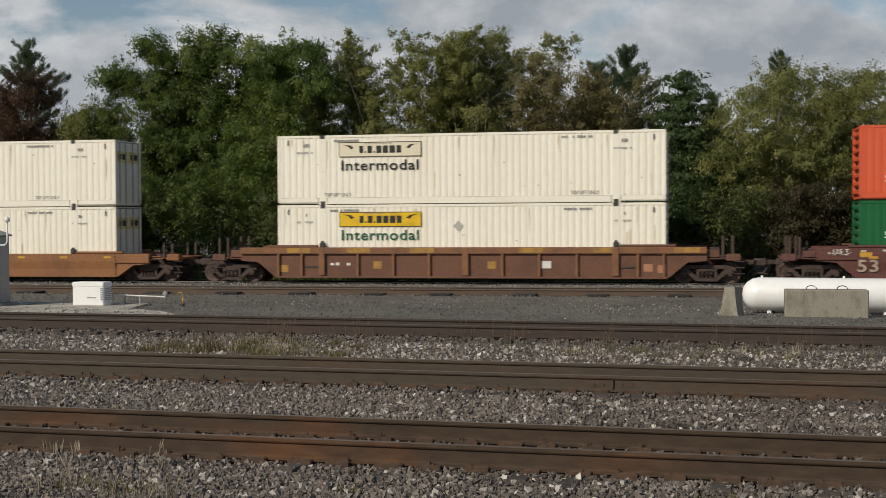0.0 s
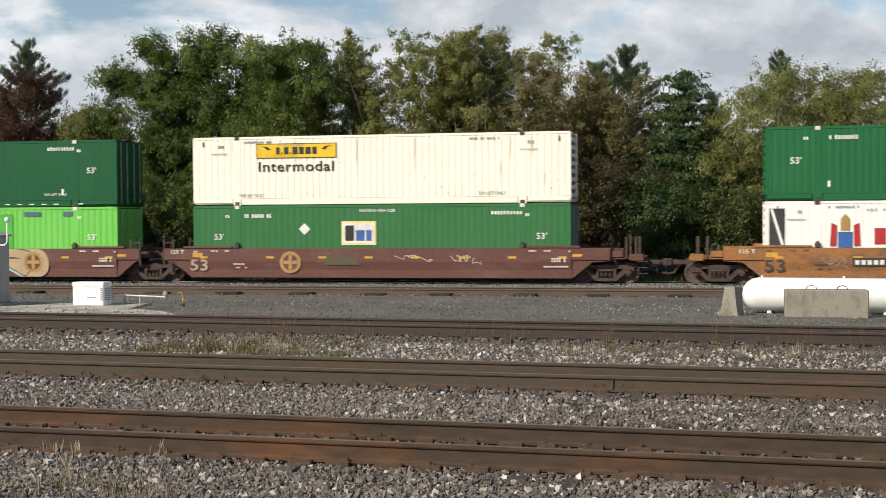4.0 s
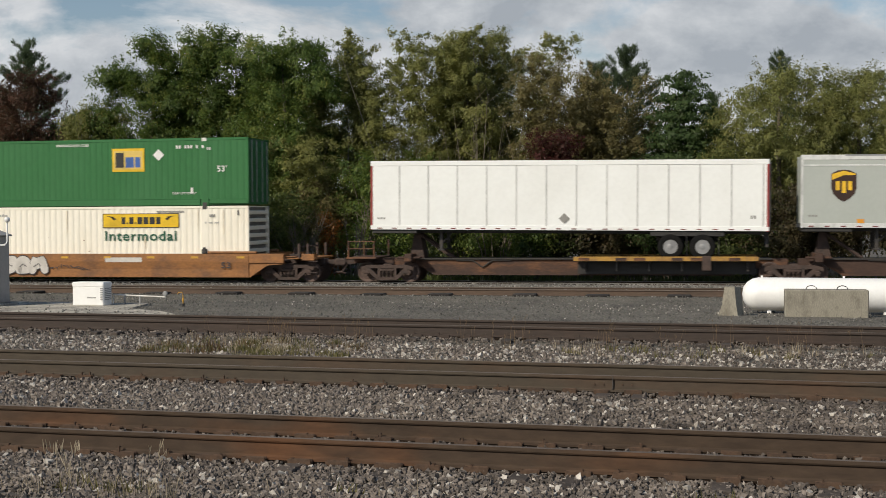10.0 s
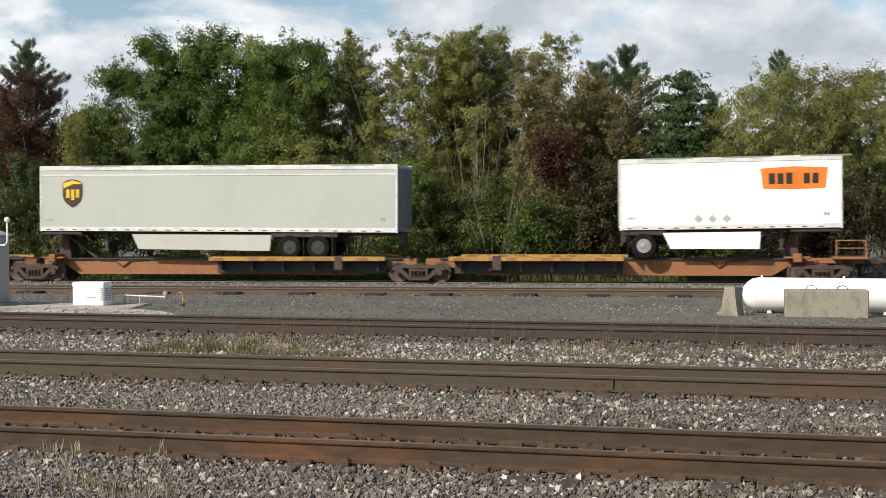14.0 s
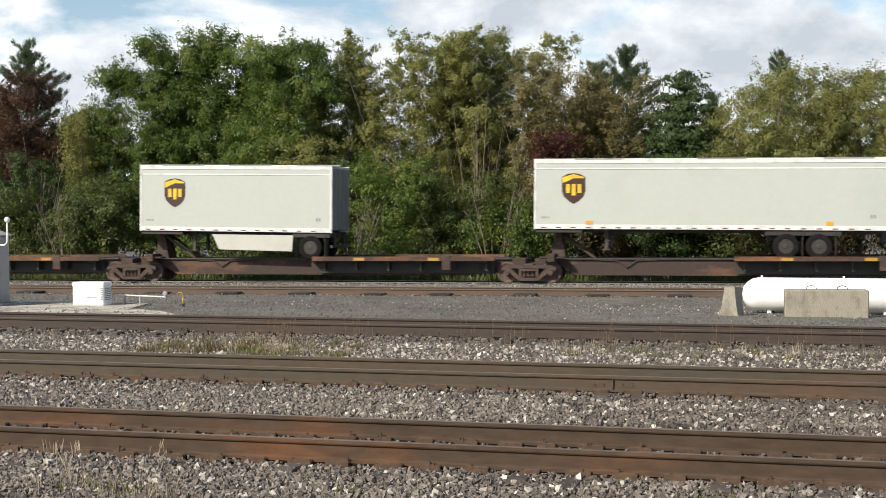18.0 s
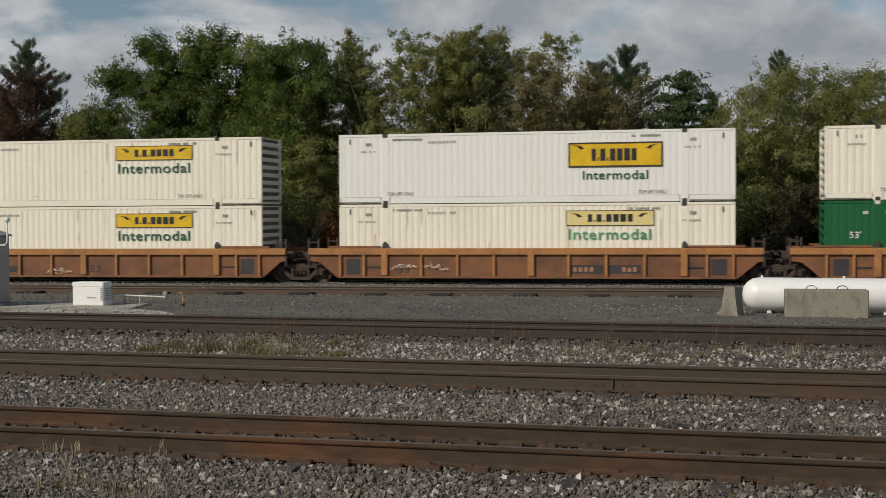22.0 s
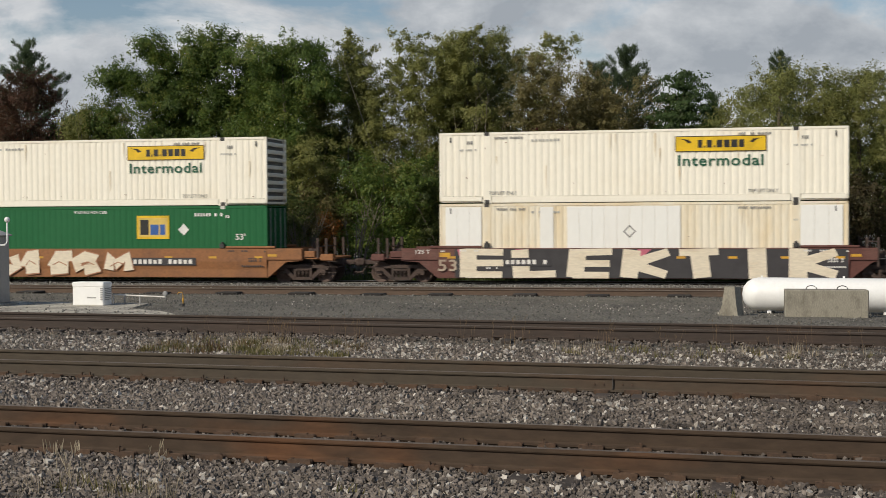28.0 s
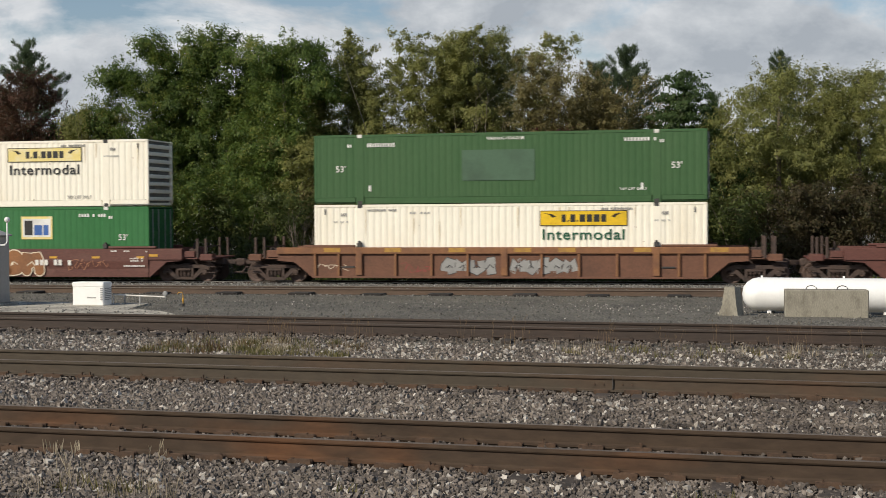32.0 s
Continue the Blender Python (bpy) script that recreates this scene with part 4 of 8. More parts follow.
def freight_logo(box, xc, style, ink):
    """A long panel with a row of dark bars for the name, and the word below it."""
    w, z0, z1 = (1.88, 1.42, 2.42) if style == "bordered" else (1.76, 1.98, 2.6)
    x = FROM_LEFT + xc
    mat = {"yellow": LOGO_YELLOW, "pale": LOGO_PALE, "washed": LOGO_WASHED, "bordered": LOGO_YELLOW}[style]
    sign = part("name_panel", panel(x - w, x + w, z0, z1), mat, box, "yellow name panel with dark edge")
    e = Build()
    t = 0.07 if style == "bordered" else 0.03
    for a, b, c, d in ((x - w, x + w, z0, z0 + t), (x - w, x + w, z1 - t, z1), (x - w, x - w + t, z0 + t, z1 - t), (x + w - t, x + w, z0 + t, z1 - t)):
        e.box(a, b, FACE - 0.009, FACE - 0.004, c, d)
    part("panel_edge", e, INK_BROWN, sign)
    b = Build()
    px = x - w * 0.5
    for wide in (0.17, 0.06, 0.2, 0.06, 0.22, 0.22, 0.24, 0.2):
        b.box(px, px + wide, FACE - 0.009, FACE - 0.004, z0 + 0.16 * (z1 - z0) / 0.62, z1 - 0.16 * (z1 - z0) / 0.62 if wide > 0.1 else z0 + 0.24 * (z1 - z0) / 0.62)
        px += wide + 0.06
    tagged(part("name_strip", b, INK, sign), kind="stuff")
    for s in (-1, 1):
        sc = Build()
        for k in range(3):
            sc.prism([(x + s * (w - 0.12 - 0.1 * k), z1 - 0.1), (x + s * (w - 0.55 - 0.06 * k), z1 - 0.14 - k * 0.05), (x + s * (w - 0.5), z1 - 0.17 - k * 0.06)], FACE - 0.009, FACE - 0.004)
        tagged(part("scroll", sc, INK_BROWN, sign), kind="stuff")
    thin = style == "bordered"
    letters(box, "Intermodal", x - (1.3 if thin else 1.66), 0.93 if thin else 1.42, 2.6 if thin else 3.3, 0.36 if thin else 0.43, ink, "panel_lettering")


def hub_logo(box, xc, name_bars, tone):
    """A white hexagon with a framed mark, and two rows of white bars for the name."""
    x, z, r = FROM_LEFT + xc, 1.55, 0.68
    hexa = [(x + r * 0.88 * math.cos(radians(a)) * 1.05, z + r * math.sin(radians(a))) for a in (90, 30, -30, -90, -150, 150)]
    sign = part("hexagon_sign", polygon(hexa), LOGO_WHITE, box, "white hexagonal sign with framed mark")
    b = Build()
    for dx in (-0.3, -0.16, 0.1, 0.24):
        b.box(x + dx, x + dx + 0.06, FACE - 0.009, FACE - 0.004, z - 0.34, z + 0.34)
    b.box(x - 0.1, x + 0.1, FACE - 0.009, FACE - 0.004, z - 0.03, z + 0.1)
    part("sign_mark", b, tone, sign)
    nb = Build()
    for row, (start, n) in enumerate(name_bars):
        for k in range(n):
            a = x + start + k * 0.25
            zz = z + 0.06 - row * 0.42
            nb.box(a, a + 0.2, FACE - 0.005, FACE, zz - (0.1 if k == n - 1 and row else 0), zz + (0.36 if k == 0 else 0.27))
    tagged(part("name_strip", nb, LOGO_WHITE, box), kind="stuff")


def square_logo(box, xc, pale=False, dz=0.0):
    x = FROM_LEFT + xc
    sign = part("square_sign", panel(x - 0.74, x + 0.74, 1.5 + dz, 2.5 + dz), LOGO_PALE if pale else LOGO_YELLOW, box, "square yellow sign with dark and blue bars")
    part("sign_ground", Build().box(x - 0.66, x + 0.66, FACE - 0.008, FACE - 0.004, 1.6 + dz, 2.4 + dz), LOGO_WHITE if pale else flat((0.7, 0.5, 0.12), "sign_ochre"), sign)
    part("sign_bar", Build().box(x - 0.58, x - 0.2, FACE - 0.013, FACE - 0.008, 1.68 + dz, 2.32 + dz), INK, sign)
    part("sign_bar", Build().box(x - 0.12, x + 0.26, FACE - 0.013, FACE - 0.008, 1.68 + dz, 2.12 + dz), INK_BLUE, sign)
    part("sign_bar", Build().box(x + 0.32, x + 0.56, FACE - 0.013, FACE - 0.008, 1.68 + dz, 2.12 + dz), INK_BLUE, sign)


def diamond(box, xc, z, r, mat):
    x = FROM_LEFT + xc
    part("placard", polygon([(x - r, z), (x, z + r), (x + r, z), (x, z - r)]), mat, box, "diamond placard")


def container(paint, words_=(), end="ribs", smooth=False, label="", size_z=None):
    """A 53-foot container, its floor's middle at 0."""
    mat = PAINTS[paint]
    if smooth:
        mat = SMOOTH_WHITE
    box = thing("shipping_container", label or paint + " corrugated steel shipping container on the train", "container", group="containers of the train")
    depth = 0.004 if paint == "dark green" else 0.008 if smooth else 0.009 if paint in ("green", "faded green", "weathered green", "blue", "orange-red") else 0.016
    for s in (-1, 1):
        part("side_panel", stored("side_panel:%d" % s, lambda: container_shape_side(s, depth), mat), mat, box)
    part("frame", stored("container_frame", container_shape_frame, mat), mat, box)
    light = paint not in ("cream", "white", "beige")
    if light or paint == "beige":
        end = "doors"
    for e in (-1, 1):
        if e > 0 and end == "doors":
            for y in (-0.602, 0.602):
                part("door_leaf", stored("door_leaf", door_leaf, mat), mat, box, at=pose(0, y, 0))
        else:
            part("end_wall", stored("end_wall:%d" % e, lambda: container_end(e), END_DARK), END_DARK, box, "grimy sheet behind the ribs")
            for k in range(8):
                part("end_rib", stored("end_rib", end_rib, mat), mat, box, at=pose(e * (LENGTH / 2 - 0.075), 0, 0.33 + 0.326 * k))
    if end == "doors" and not light:
        for y0, y1 in ((-1.15, -0.05), (0.05, 1.15)):
            pl = part("door_panel", Build().box(LENGTH / 2 - 0.026, LENGTH / 2 - 0.018, y0, y1, 1.92, 2.42), LOGO_PALE, box, "yellow panel with dark bars on the door")
            for ya, yb in ((0.2, 0.45), (0.55, 0.9)):
                part("panel_bar", Build().box(LENGTH / 2 - 0.018, LENGTH / 2 - 0.014, y0 + ya, y0 + yb, 2.06, 2.3), INK, pl)
    for y in (-0.95, -0.35, 0.35, 0.95) if light or end == "doors" else ():
        part("lock_rod", stored("lock_rod", lock_rod, GREY), GREY, box, at=pose(LENGTH / 2 + 0.035, y, 0))
    cm = MARK if light and paint != "orange-red" else CAST
    for x in (-6.1, 6.1):
        for s in (-1, 1):
            for z, m in ((0.0, CAST), (2.755, cm)):
                part("corner_casting", stored("corner_casting", casting, m), m, box, at=pose(x, s * (HALF - 0.035), z))
    ink = LOGO_WHITE if light else INK_GREY
    seed = len(bpy.data.objects)
    if light:
        for x in (0.95, LENGTH - 1.4):
            letters(box, "53'", FROM_LEFT + x, size_z or (0.72 if paint == "orange-red" else 1.45), 0.42, 0.27, ink, "size_lettering")
        if paint != "blue":
            letters(box, "WARNING HIGH-CUBE", -0.75, 2.6, 1.55, 0.12, ink, "warning_lettering")
        bars(box, FROM_LEFT + (2.3 if paint != "orange-red" else 12), 2.38, 11, 0.11, 0.17, ink, seed=seed)
        if paint in ("green", "faded green", "weathered green", "dark green"):
            bars(box, FROM_LEFT + 12.9, 2.46, 10, 0.13, 0.15, ink, seed=seed + 5)
            letters(box, "TOP LIFT ONLY", FROM_LEFT + 12.7, 0.5, 1.1, 0.1, ink, "lift_lettering")
        if paint == "dark green":
            bars(box, FROM_LEFT + 0.4, 0.11, 26, 0.58, 0.045, ink, 0.6, "edge_marking", y=-HALF - 0.002, seed=9)
        for x in (2.35, 13.55):
            bars(box, FROM_LEFT + x, 0.55, 2, 0.16, 0.24, ink, seed=2)
        for x in (1.45, 14.3):
            bars(box, FROM_LEFT + x, 2.38, 3, 0.1, 0.14, ink, seed=4)
    else:
        bars(box, FROM_LEFT + 2.3, 2.62, 14, 0.09, 0.1, ink, seed=seed)
        bars(box, FROM_LEFT + 12.0, 2.62, 14, 0.09, 0.1, ink, seed=seed + 1)
        bars(box, FROM_LEFT + 3.8, 2.5, 8, 0.15, 0.1, SEAL_GREY, seed=seed + 2)
        for x in (1.15, 14.4):
            bars(box, FROM_LEFT + x, 2.42, 3, 0.09, 0.14, ink, seed=seed + 3)
            bars(box, FROM_LEFT + x - 0.3, 2.15, 8, 0.09, 0.08, SEAL_GREY, seed=seed + 4)
        for x in (0.45, LENGTH - 0.5):
            part("vent", Build().box(FROM_LEFT + x, FROM_LEFT + x + 0.05, FACE - 0.02, FACE, 2.5, 2.72, 0.01), CAST, box)
        if not smooth:
            rr = random.Random(seed)
            rs = Build()
            for _ in range(14):
                x, z, r = rr.uniform(0.4, LENGTH - 0.4), 0.32 + 2.2 * rr.random() ** 2, rr.uniform(0.008, 0.026)
                rs.prism([(FROM_LEFT + x + r * rr.uniform(0.6, 1.2) * math.cos(a), z + r * rr.uniform(0.7, 1.9) * math.sin(a)) for a in (0.2, 1.2, 2.4, 3.4, 4.3, 5.3)], FACE - 0.004, FACE)
            tagged(part("rust_speckle", rs, RIBRUST, box), kind="stuff")
            st = Build()
            for _ in range(9):
                x, w = rr.uniform(0.3, LENGTH - 0.3), rr.uniform(0.012, 0.04)
                z1 = rr.choice((2.74, 2.74, rr.uniform(1.0, 2.4)))
                z0 = max(0.33, z1 - rr.uniform(0.25, 1.3))
                st.prism([(FROM_LEFT + x - w, z1), (FROM_LEFT + x + w, z1), (FROM_LEFT + x + w * 0.7, (z0 + z1) / 2), (FROM_LEFT + x, z0), (FROM_LEFT + x - w * 0.8, (z0 + z1) / 2)], FACE - 0.003, FACE + 0.002)
            tagged(part("dirt_streak", st, STREAK, box, "faint tan dirt streaks"), kind="stuff")
        if paint != "beige":
            for x in (2.05, 12.35):
                letters(box, "TOP LIFT ONLY", FROM_LEFT + x, 0.36, 1.15, 0.14, INK_GREY, "lift_lettering")
    for w in words_:
        w(box)
    return box


# ---------------------------------------------------------------- the train: trailers and spine cars
BODYGREY = surf("light_grey_trailer_paint", (0.432, 0.46, 0.425), 0.45, col2=(0.4, 0.43, 0.395), scale=0.4, fine=6, var=0.03)
BODYWHITE = surf("white_trailer_paint", (0.87, 0.885, 0.86), 0.4, col2=(0.82, 0.83, 0.8), scale=0.4, fine=6, var=0.03)
SILVER = surf("bright_trailer_trim", (0.66, 0.67, 0.65), 0.4, 0.0, scale=2, fine=12, var=0.06)
POSTGREY = surf("pale_grey_post", (0.62, 0.62, 0.6), 0.45, scale=2, fine=12, var=0.05)
DOORGREY = surf("grey_door", (0.22, 0.22, 0.21), 0.5, scale=1.5, fine=10, var=0.08)
REDTRIM = surf("faded_red_trim", (0.3, 0.05, 0.045), 0.6, scale=3, fine=14, var=0.2)
TAPE_RED = flat((0.16, 0.03, 0.025), "red_tape")
SHIELD_BROWN = flat((0.045, 0.02, 0.012), "brown_shield_paint")
SHIELD_GOLD = flat((0.82, 0.5, 0.03), "gold_shield_paint")
SKIRT = surf("cream_skirt", (0.47, 0.475, 0.43), 0.5, col2=(0.42, 0.425, 0.38), scale=0.8, fine=9, var=0.05)
TRAILER_RIM = surf("dusty_dark_rim", (0.032, 0.03, 0.028), 0.7, 0.0, col2=(0.02, 0.019, 0.018), scale=5, fine=20, var=0.25)
STICKER = flat((0.7, 0.3, 0.03), "orange_sticker")
TRAILER_Z = 2.2                        # underside of the bodies
DECK = 1.08                            # top of the car decks


def tyre_shape():
    return Build().turned((0, 0, 0), "y", [(0.29, -0.12), (0.42, -0.14), (0.49, -0.11), (0.51, -0.05), (0.51, 0.05), (0.49, 0.11), (0.42, 0.14), (0.29, 0.12), (0.27, 0.0), (0.29, -0.12)], 28, capped=False)


def rim_shape():
    return Build().turned((0, 0, 0), "y", [(0.285, -0.11), (0.27, -0.1), (0.25, -0.03), (0.15, -0.02), (0.14, -0.1), (0.09, -0.12), (0.05, -0.125)], 24)


def shield(box, x, z):
    h, w = 0.62, 0.47
    out = [(x - w, z + h * 0.75), (x - w * 0.5, z + h * 0.95), (x, z + h), (x + w * 0.5, z + h * 0.95), (x + w, z + h * 0.75), (x + w, z - h * 0.15), (x + w * 0.85, z - h * 0.5), (x + w * 0.45, z - h * 0.8), (x, z - h), (x - w * 0.45, z - h * 0.8), (x - w * 0.85, z - h * 0.5), (x - w, z - h * 0.15)]
    y = -1.3
    sign = part("shield_sign", Build().prism(out, y - 0.01, y), SHIELD_BROWN, box, "brown and gold shield sign")
    part("shield_band", Build().prism([(x - w * 0.94, z + h * 0.35), (x - w * 0.94, z + h * 0.72), (x, z + h * 0.94), (x + w * 0.94, z + h * 0.74), (x + w * 0.9, z + h * 0.66), (x, z + h * 0.66)], y - 0.016, y - 0.01), SHIELD_GOLD, sign)
    for dx, lo in ((-0.3, 0.0), (-0.07, -0.1), (0.16, 0.0)):
        part("shield_bar", Build().box(x + dx, x + dx + 0.15, y - 0.016, y - 0.01, z - 0.18 + lo, z + 0.18), SHIELD_GOLD, sign)
    return sign


def trailer(length, paint, axles, wheels_right=True, setback=0.0, skirt=None, label="", logo=None, seams=False, trim=None, rim=None):
    """A semi-trailer; its middle at 0, deck level at 0 height. Nose to the left when wheels_right."""
    t = thing("semi_trailer", label, "trailer", group="trailers of the train")
    h, w, z0, z1 = length / 2, 1.3, TRAILER_Z - DECK, 5.05 - DECK
    f = 1 if wheels_right else -1
    part("body", Build().box(-h, h, -w + 0.005, w - 0.005, z0 + 0.15, z1 - 0.03, 0.03), paint, t)
    metal = SILVER if not seams else paint
    for s in (-1, 1):
        y0, y1 = sorted((s * (w - 0.03), s * (w + 0.015)))
        part("top_rail", Build().box(-h, h, y0, y1, z1 - 0.2, z1, 0.01), metal, t)
        part("bottom_rail", Build().box(-h, h, y0, y1, z0 + 0.02, z0 + 0.2, 0.01), metal, t)
        if paint is BODYGREY:
            y0, y1 = sorted((s * (w - 0.03), s * (w + 0.012)))
            part("side_rail", Build().box(-h, h, y0, y1, z1 - 0.44, z1 - 0.38, 0.008), metal, t)
    for e in (-1, 1):
        for s in (-1, 1):
            x0, x1 = sorted((e * h, e * (h - 0.09)))
            y0, y1 = sorted((s * (w + 0.012), s * (w - 0.08)))
            part("corner_post", Build().box(x0, x1, y0, y1, z0, z1, 0.01), trim or SILVER, t)
    xr = f * h
    lo, hi = sorted((xr, xr + f * 0.03))
    for a, b in ((-w + 0.1, -0.02), (0.02, w - 0.1)):
        part("rear_door", Build().box(lo, hi, a, b, z0 + 0.2, z1 - 0.15, 0.01), DOORGREY, t)
    for y in (-0.9, -0.3, 0.3, 0.9):
        part("door_rod", stored("door_rod", lambda: Build().tube([(0, 0, TRAILER_Z - DECK + 0.1), (0, 0, 3.87)], 0.02), GREY), GREY, t, at=pose(xr + f * 0.05, y, 0))
    tape = Build()
    n = int(length / 0.62)
    for k in range(n):
        x = -h + 0.3 + k * (length - 0.6) / n
        tape.box(x, x + 0.2, -w - 0.022, -w - 0.016, z0 + 0.06, z0 + 0.1)
    tagged(part("reflector_tape", tape, TAPE_RED, t), kind="stuff")
    if seams:
        k = 1
        while k * 1.22 < length:
            for s in (-1, 1):
                part("side_post", stored("side_post", lambda: Build().box(-0.03, 0.03, -0.01, 0.01, TRAILER_Z - DECK + 0.2, 3.77, 0.004), POSTGREY), POSTGREY, t, at=pose(-h + k * 1.22, s * (w - 0.002), 0))
            k += 1
    else:
        for k in range(3):
            x = -h + length * (0.12 + 0.35 * k)
            part("roof_edge_strip", Build().box(x, x + 1.9, -w - 0.018, -w + 0.05, z1 - 0.05, z1 + 0.012), GREY, t)
    under = Build()
    for s in (-0.5, 0.5):
        under.box(-h + 0.4, h - 0.2, s - 0.06, s + 0.06, z0 - 0.12, z0 + 0.03, 0.01)
    for k in range(int(length / 0.6)):
        x = -h + 0.3 + k * 0.6
        under.box(x, x + 0.06, -w + 0.05, w - 0.05, z0 - 0.02, z0 + 0.1)
    ax = [f * (h - 1.25 - setback), f * (h - 2.5 - setback)] if axles == 2 else [f * (h - 0.95)]
    lo, hi = min(ax) - 0.6, max(ax) + 0.6
    for s in (-0.5, 0.5):
        under.box(lo, hi, s - 0.08, s + 0.08, z0 - 0.4, z0 - 0.1, 0.02)
    x0, x1 = sorted((f * h, f * (h - 0.12)))
    for y in (-0.6, 0.6):
        under.box(x0, x1, y - 0.05, y + 0.05, z0 - 0.55, z0, 0.01)
    under.box(x0, x1, -1.15, 1.15, z0 - 0.62, z0 - 0.5, 0.015)
    part("underframe", under, DARK, t)
    part("axle_slider", Build().box(lo - 0.2, hi + 0.25, -w + 0.06, w - 0.06, z0 - 0.2, z0 + 0.02, 0.02), BLACKMARK, t)
    xk = -f * (h - 1.0)
    part("coupler_plate", Build().box(xk - 0.95, xk + 0.95, -w + 0.06, w - 0.06, z0 - 0.14, z0 + 0.02, 0.02), BLACKMARK, t)
    for x in ax:
        for y in (-1.15, -0.84, 0.84, 1.15):
            ty = part("tyre", stored("tyre", tyre_shape, RUBBER), RUBBER, t, at=pose(x, y, 0.51, 0, 0, 0 if y < 0 else 180))
            part("rim", stored("rim", rim_shape, rim or TRAILER_RIM), rim or TRAILER_RIM, ty)
        part("axle", stored("axle", lambda: Build().turned((0, 0, 0), "y", [(0.07, -1.05), (0.07, 1.05)], 10), DARK), DARK, t, at=pose(x, 0, 0.51))
        part("mud_flap", Build().box(x + f * 0.62, x + f * 0.64, -1.28, -0.75, 0.15, z0, 0.003), DARK, t)
    xl = -f * (h - (2.9 if length > 10 else 2.3))
    leg = Build()
    for y in (-0.75, 0.75):
        leg.box(xl - 0.07, xl + 0.07, y - 0.07, y + 0.07, 0.32, z0, 0.01)
        leg.box(xl - 0.14, xl + 0.14, y - 0.12, y + 0.12, 0.28, 0.34, 0.01)
        leg.tube([(xl, y, 0.55), (xl + f * 0.55, y, z0)], 0.035)
    leg.tube([(xl, -0.75, 0.6), (xl, 0.75, 0.6)], 0.03)
    part("landing_gear", leg, DARK, t)
    if skirt:
        a, b = skirt
        part("side_skirt", Build().prism([(-h + a, z0 - 0.1), (-h + b, z0 - 0.1), (-h + b - 0.06, z0 - 0.78), (-h + a + 0.3, z0 - 0.74)], -w + 0.02, -w + 0.06), BODYWHITE if paint is BODYWHITE else SKIRT, t, "pale side skirt")
    if length > 13 and length < 14:
        for x in (2.1, 11.4):
            part("sticker", Build().box(-h + x, -h + x + 0.27, -w - 0.02, -w - 0.012, z0 + 0.21, z0 + 0.36), STICKER, t)
    if logo is not None:
        shield(t, -h + logo, z0 + 1.65)
    bars(t, -h + 0.3, z0 + 0.45, 4, 0.12, 0.08, INK_GREY, y=-w - 0.002, seed=3)
    bars(t, h - 0.7, z0 + 0.5, 2, 0.12, 0.14, INK_GREY, y=-w - 0.002, seed=5)
    return t


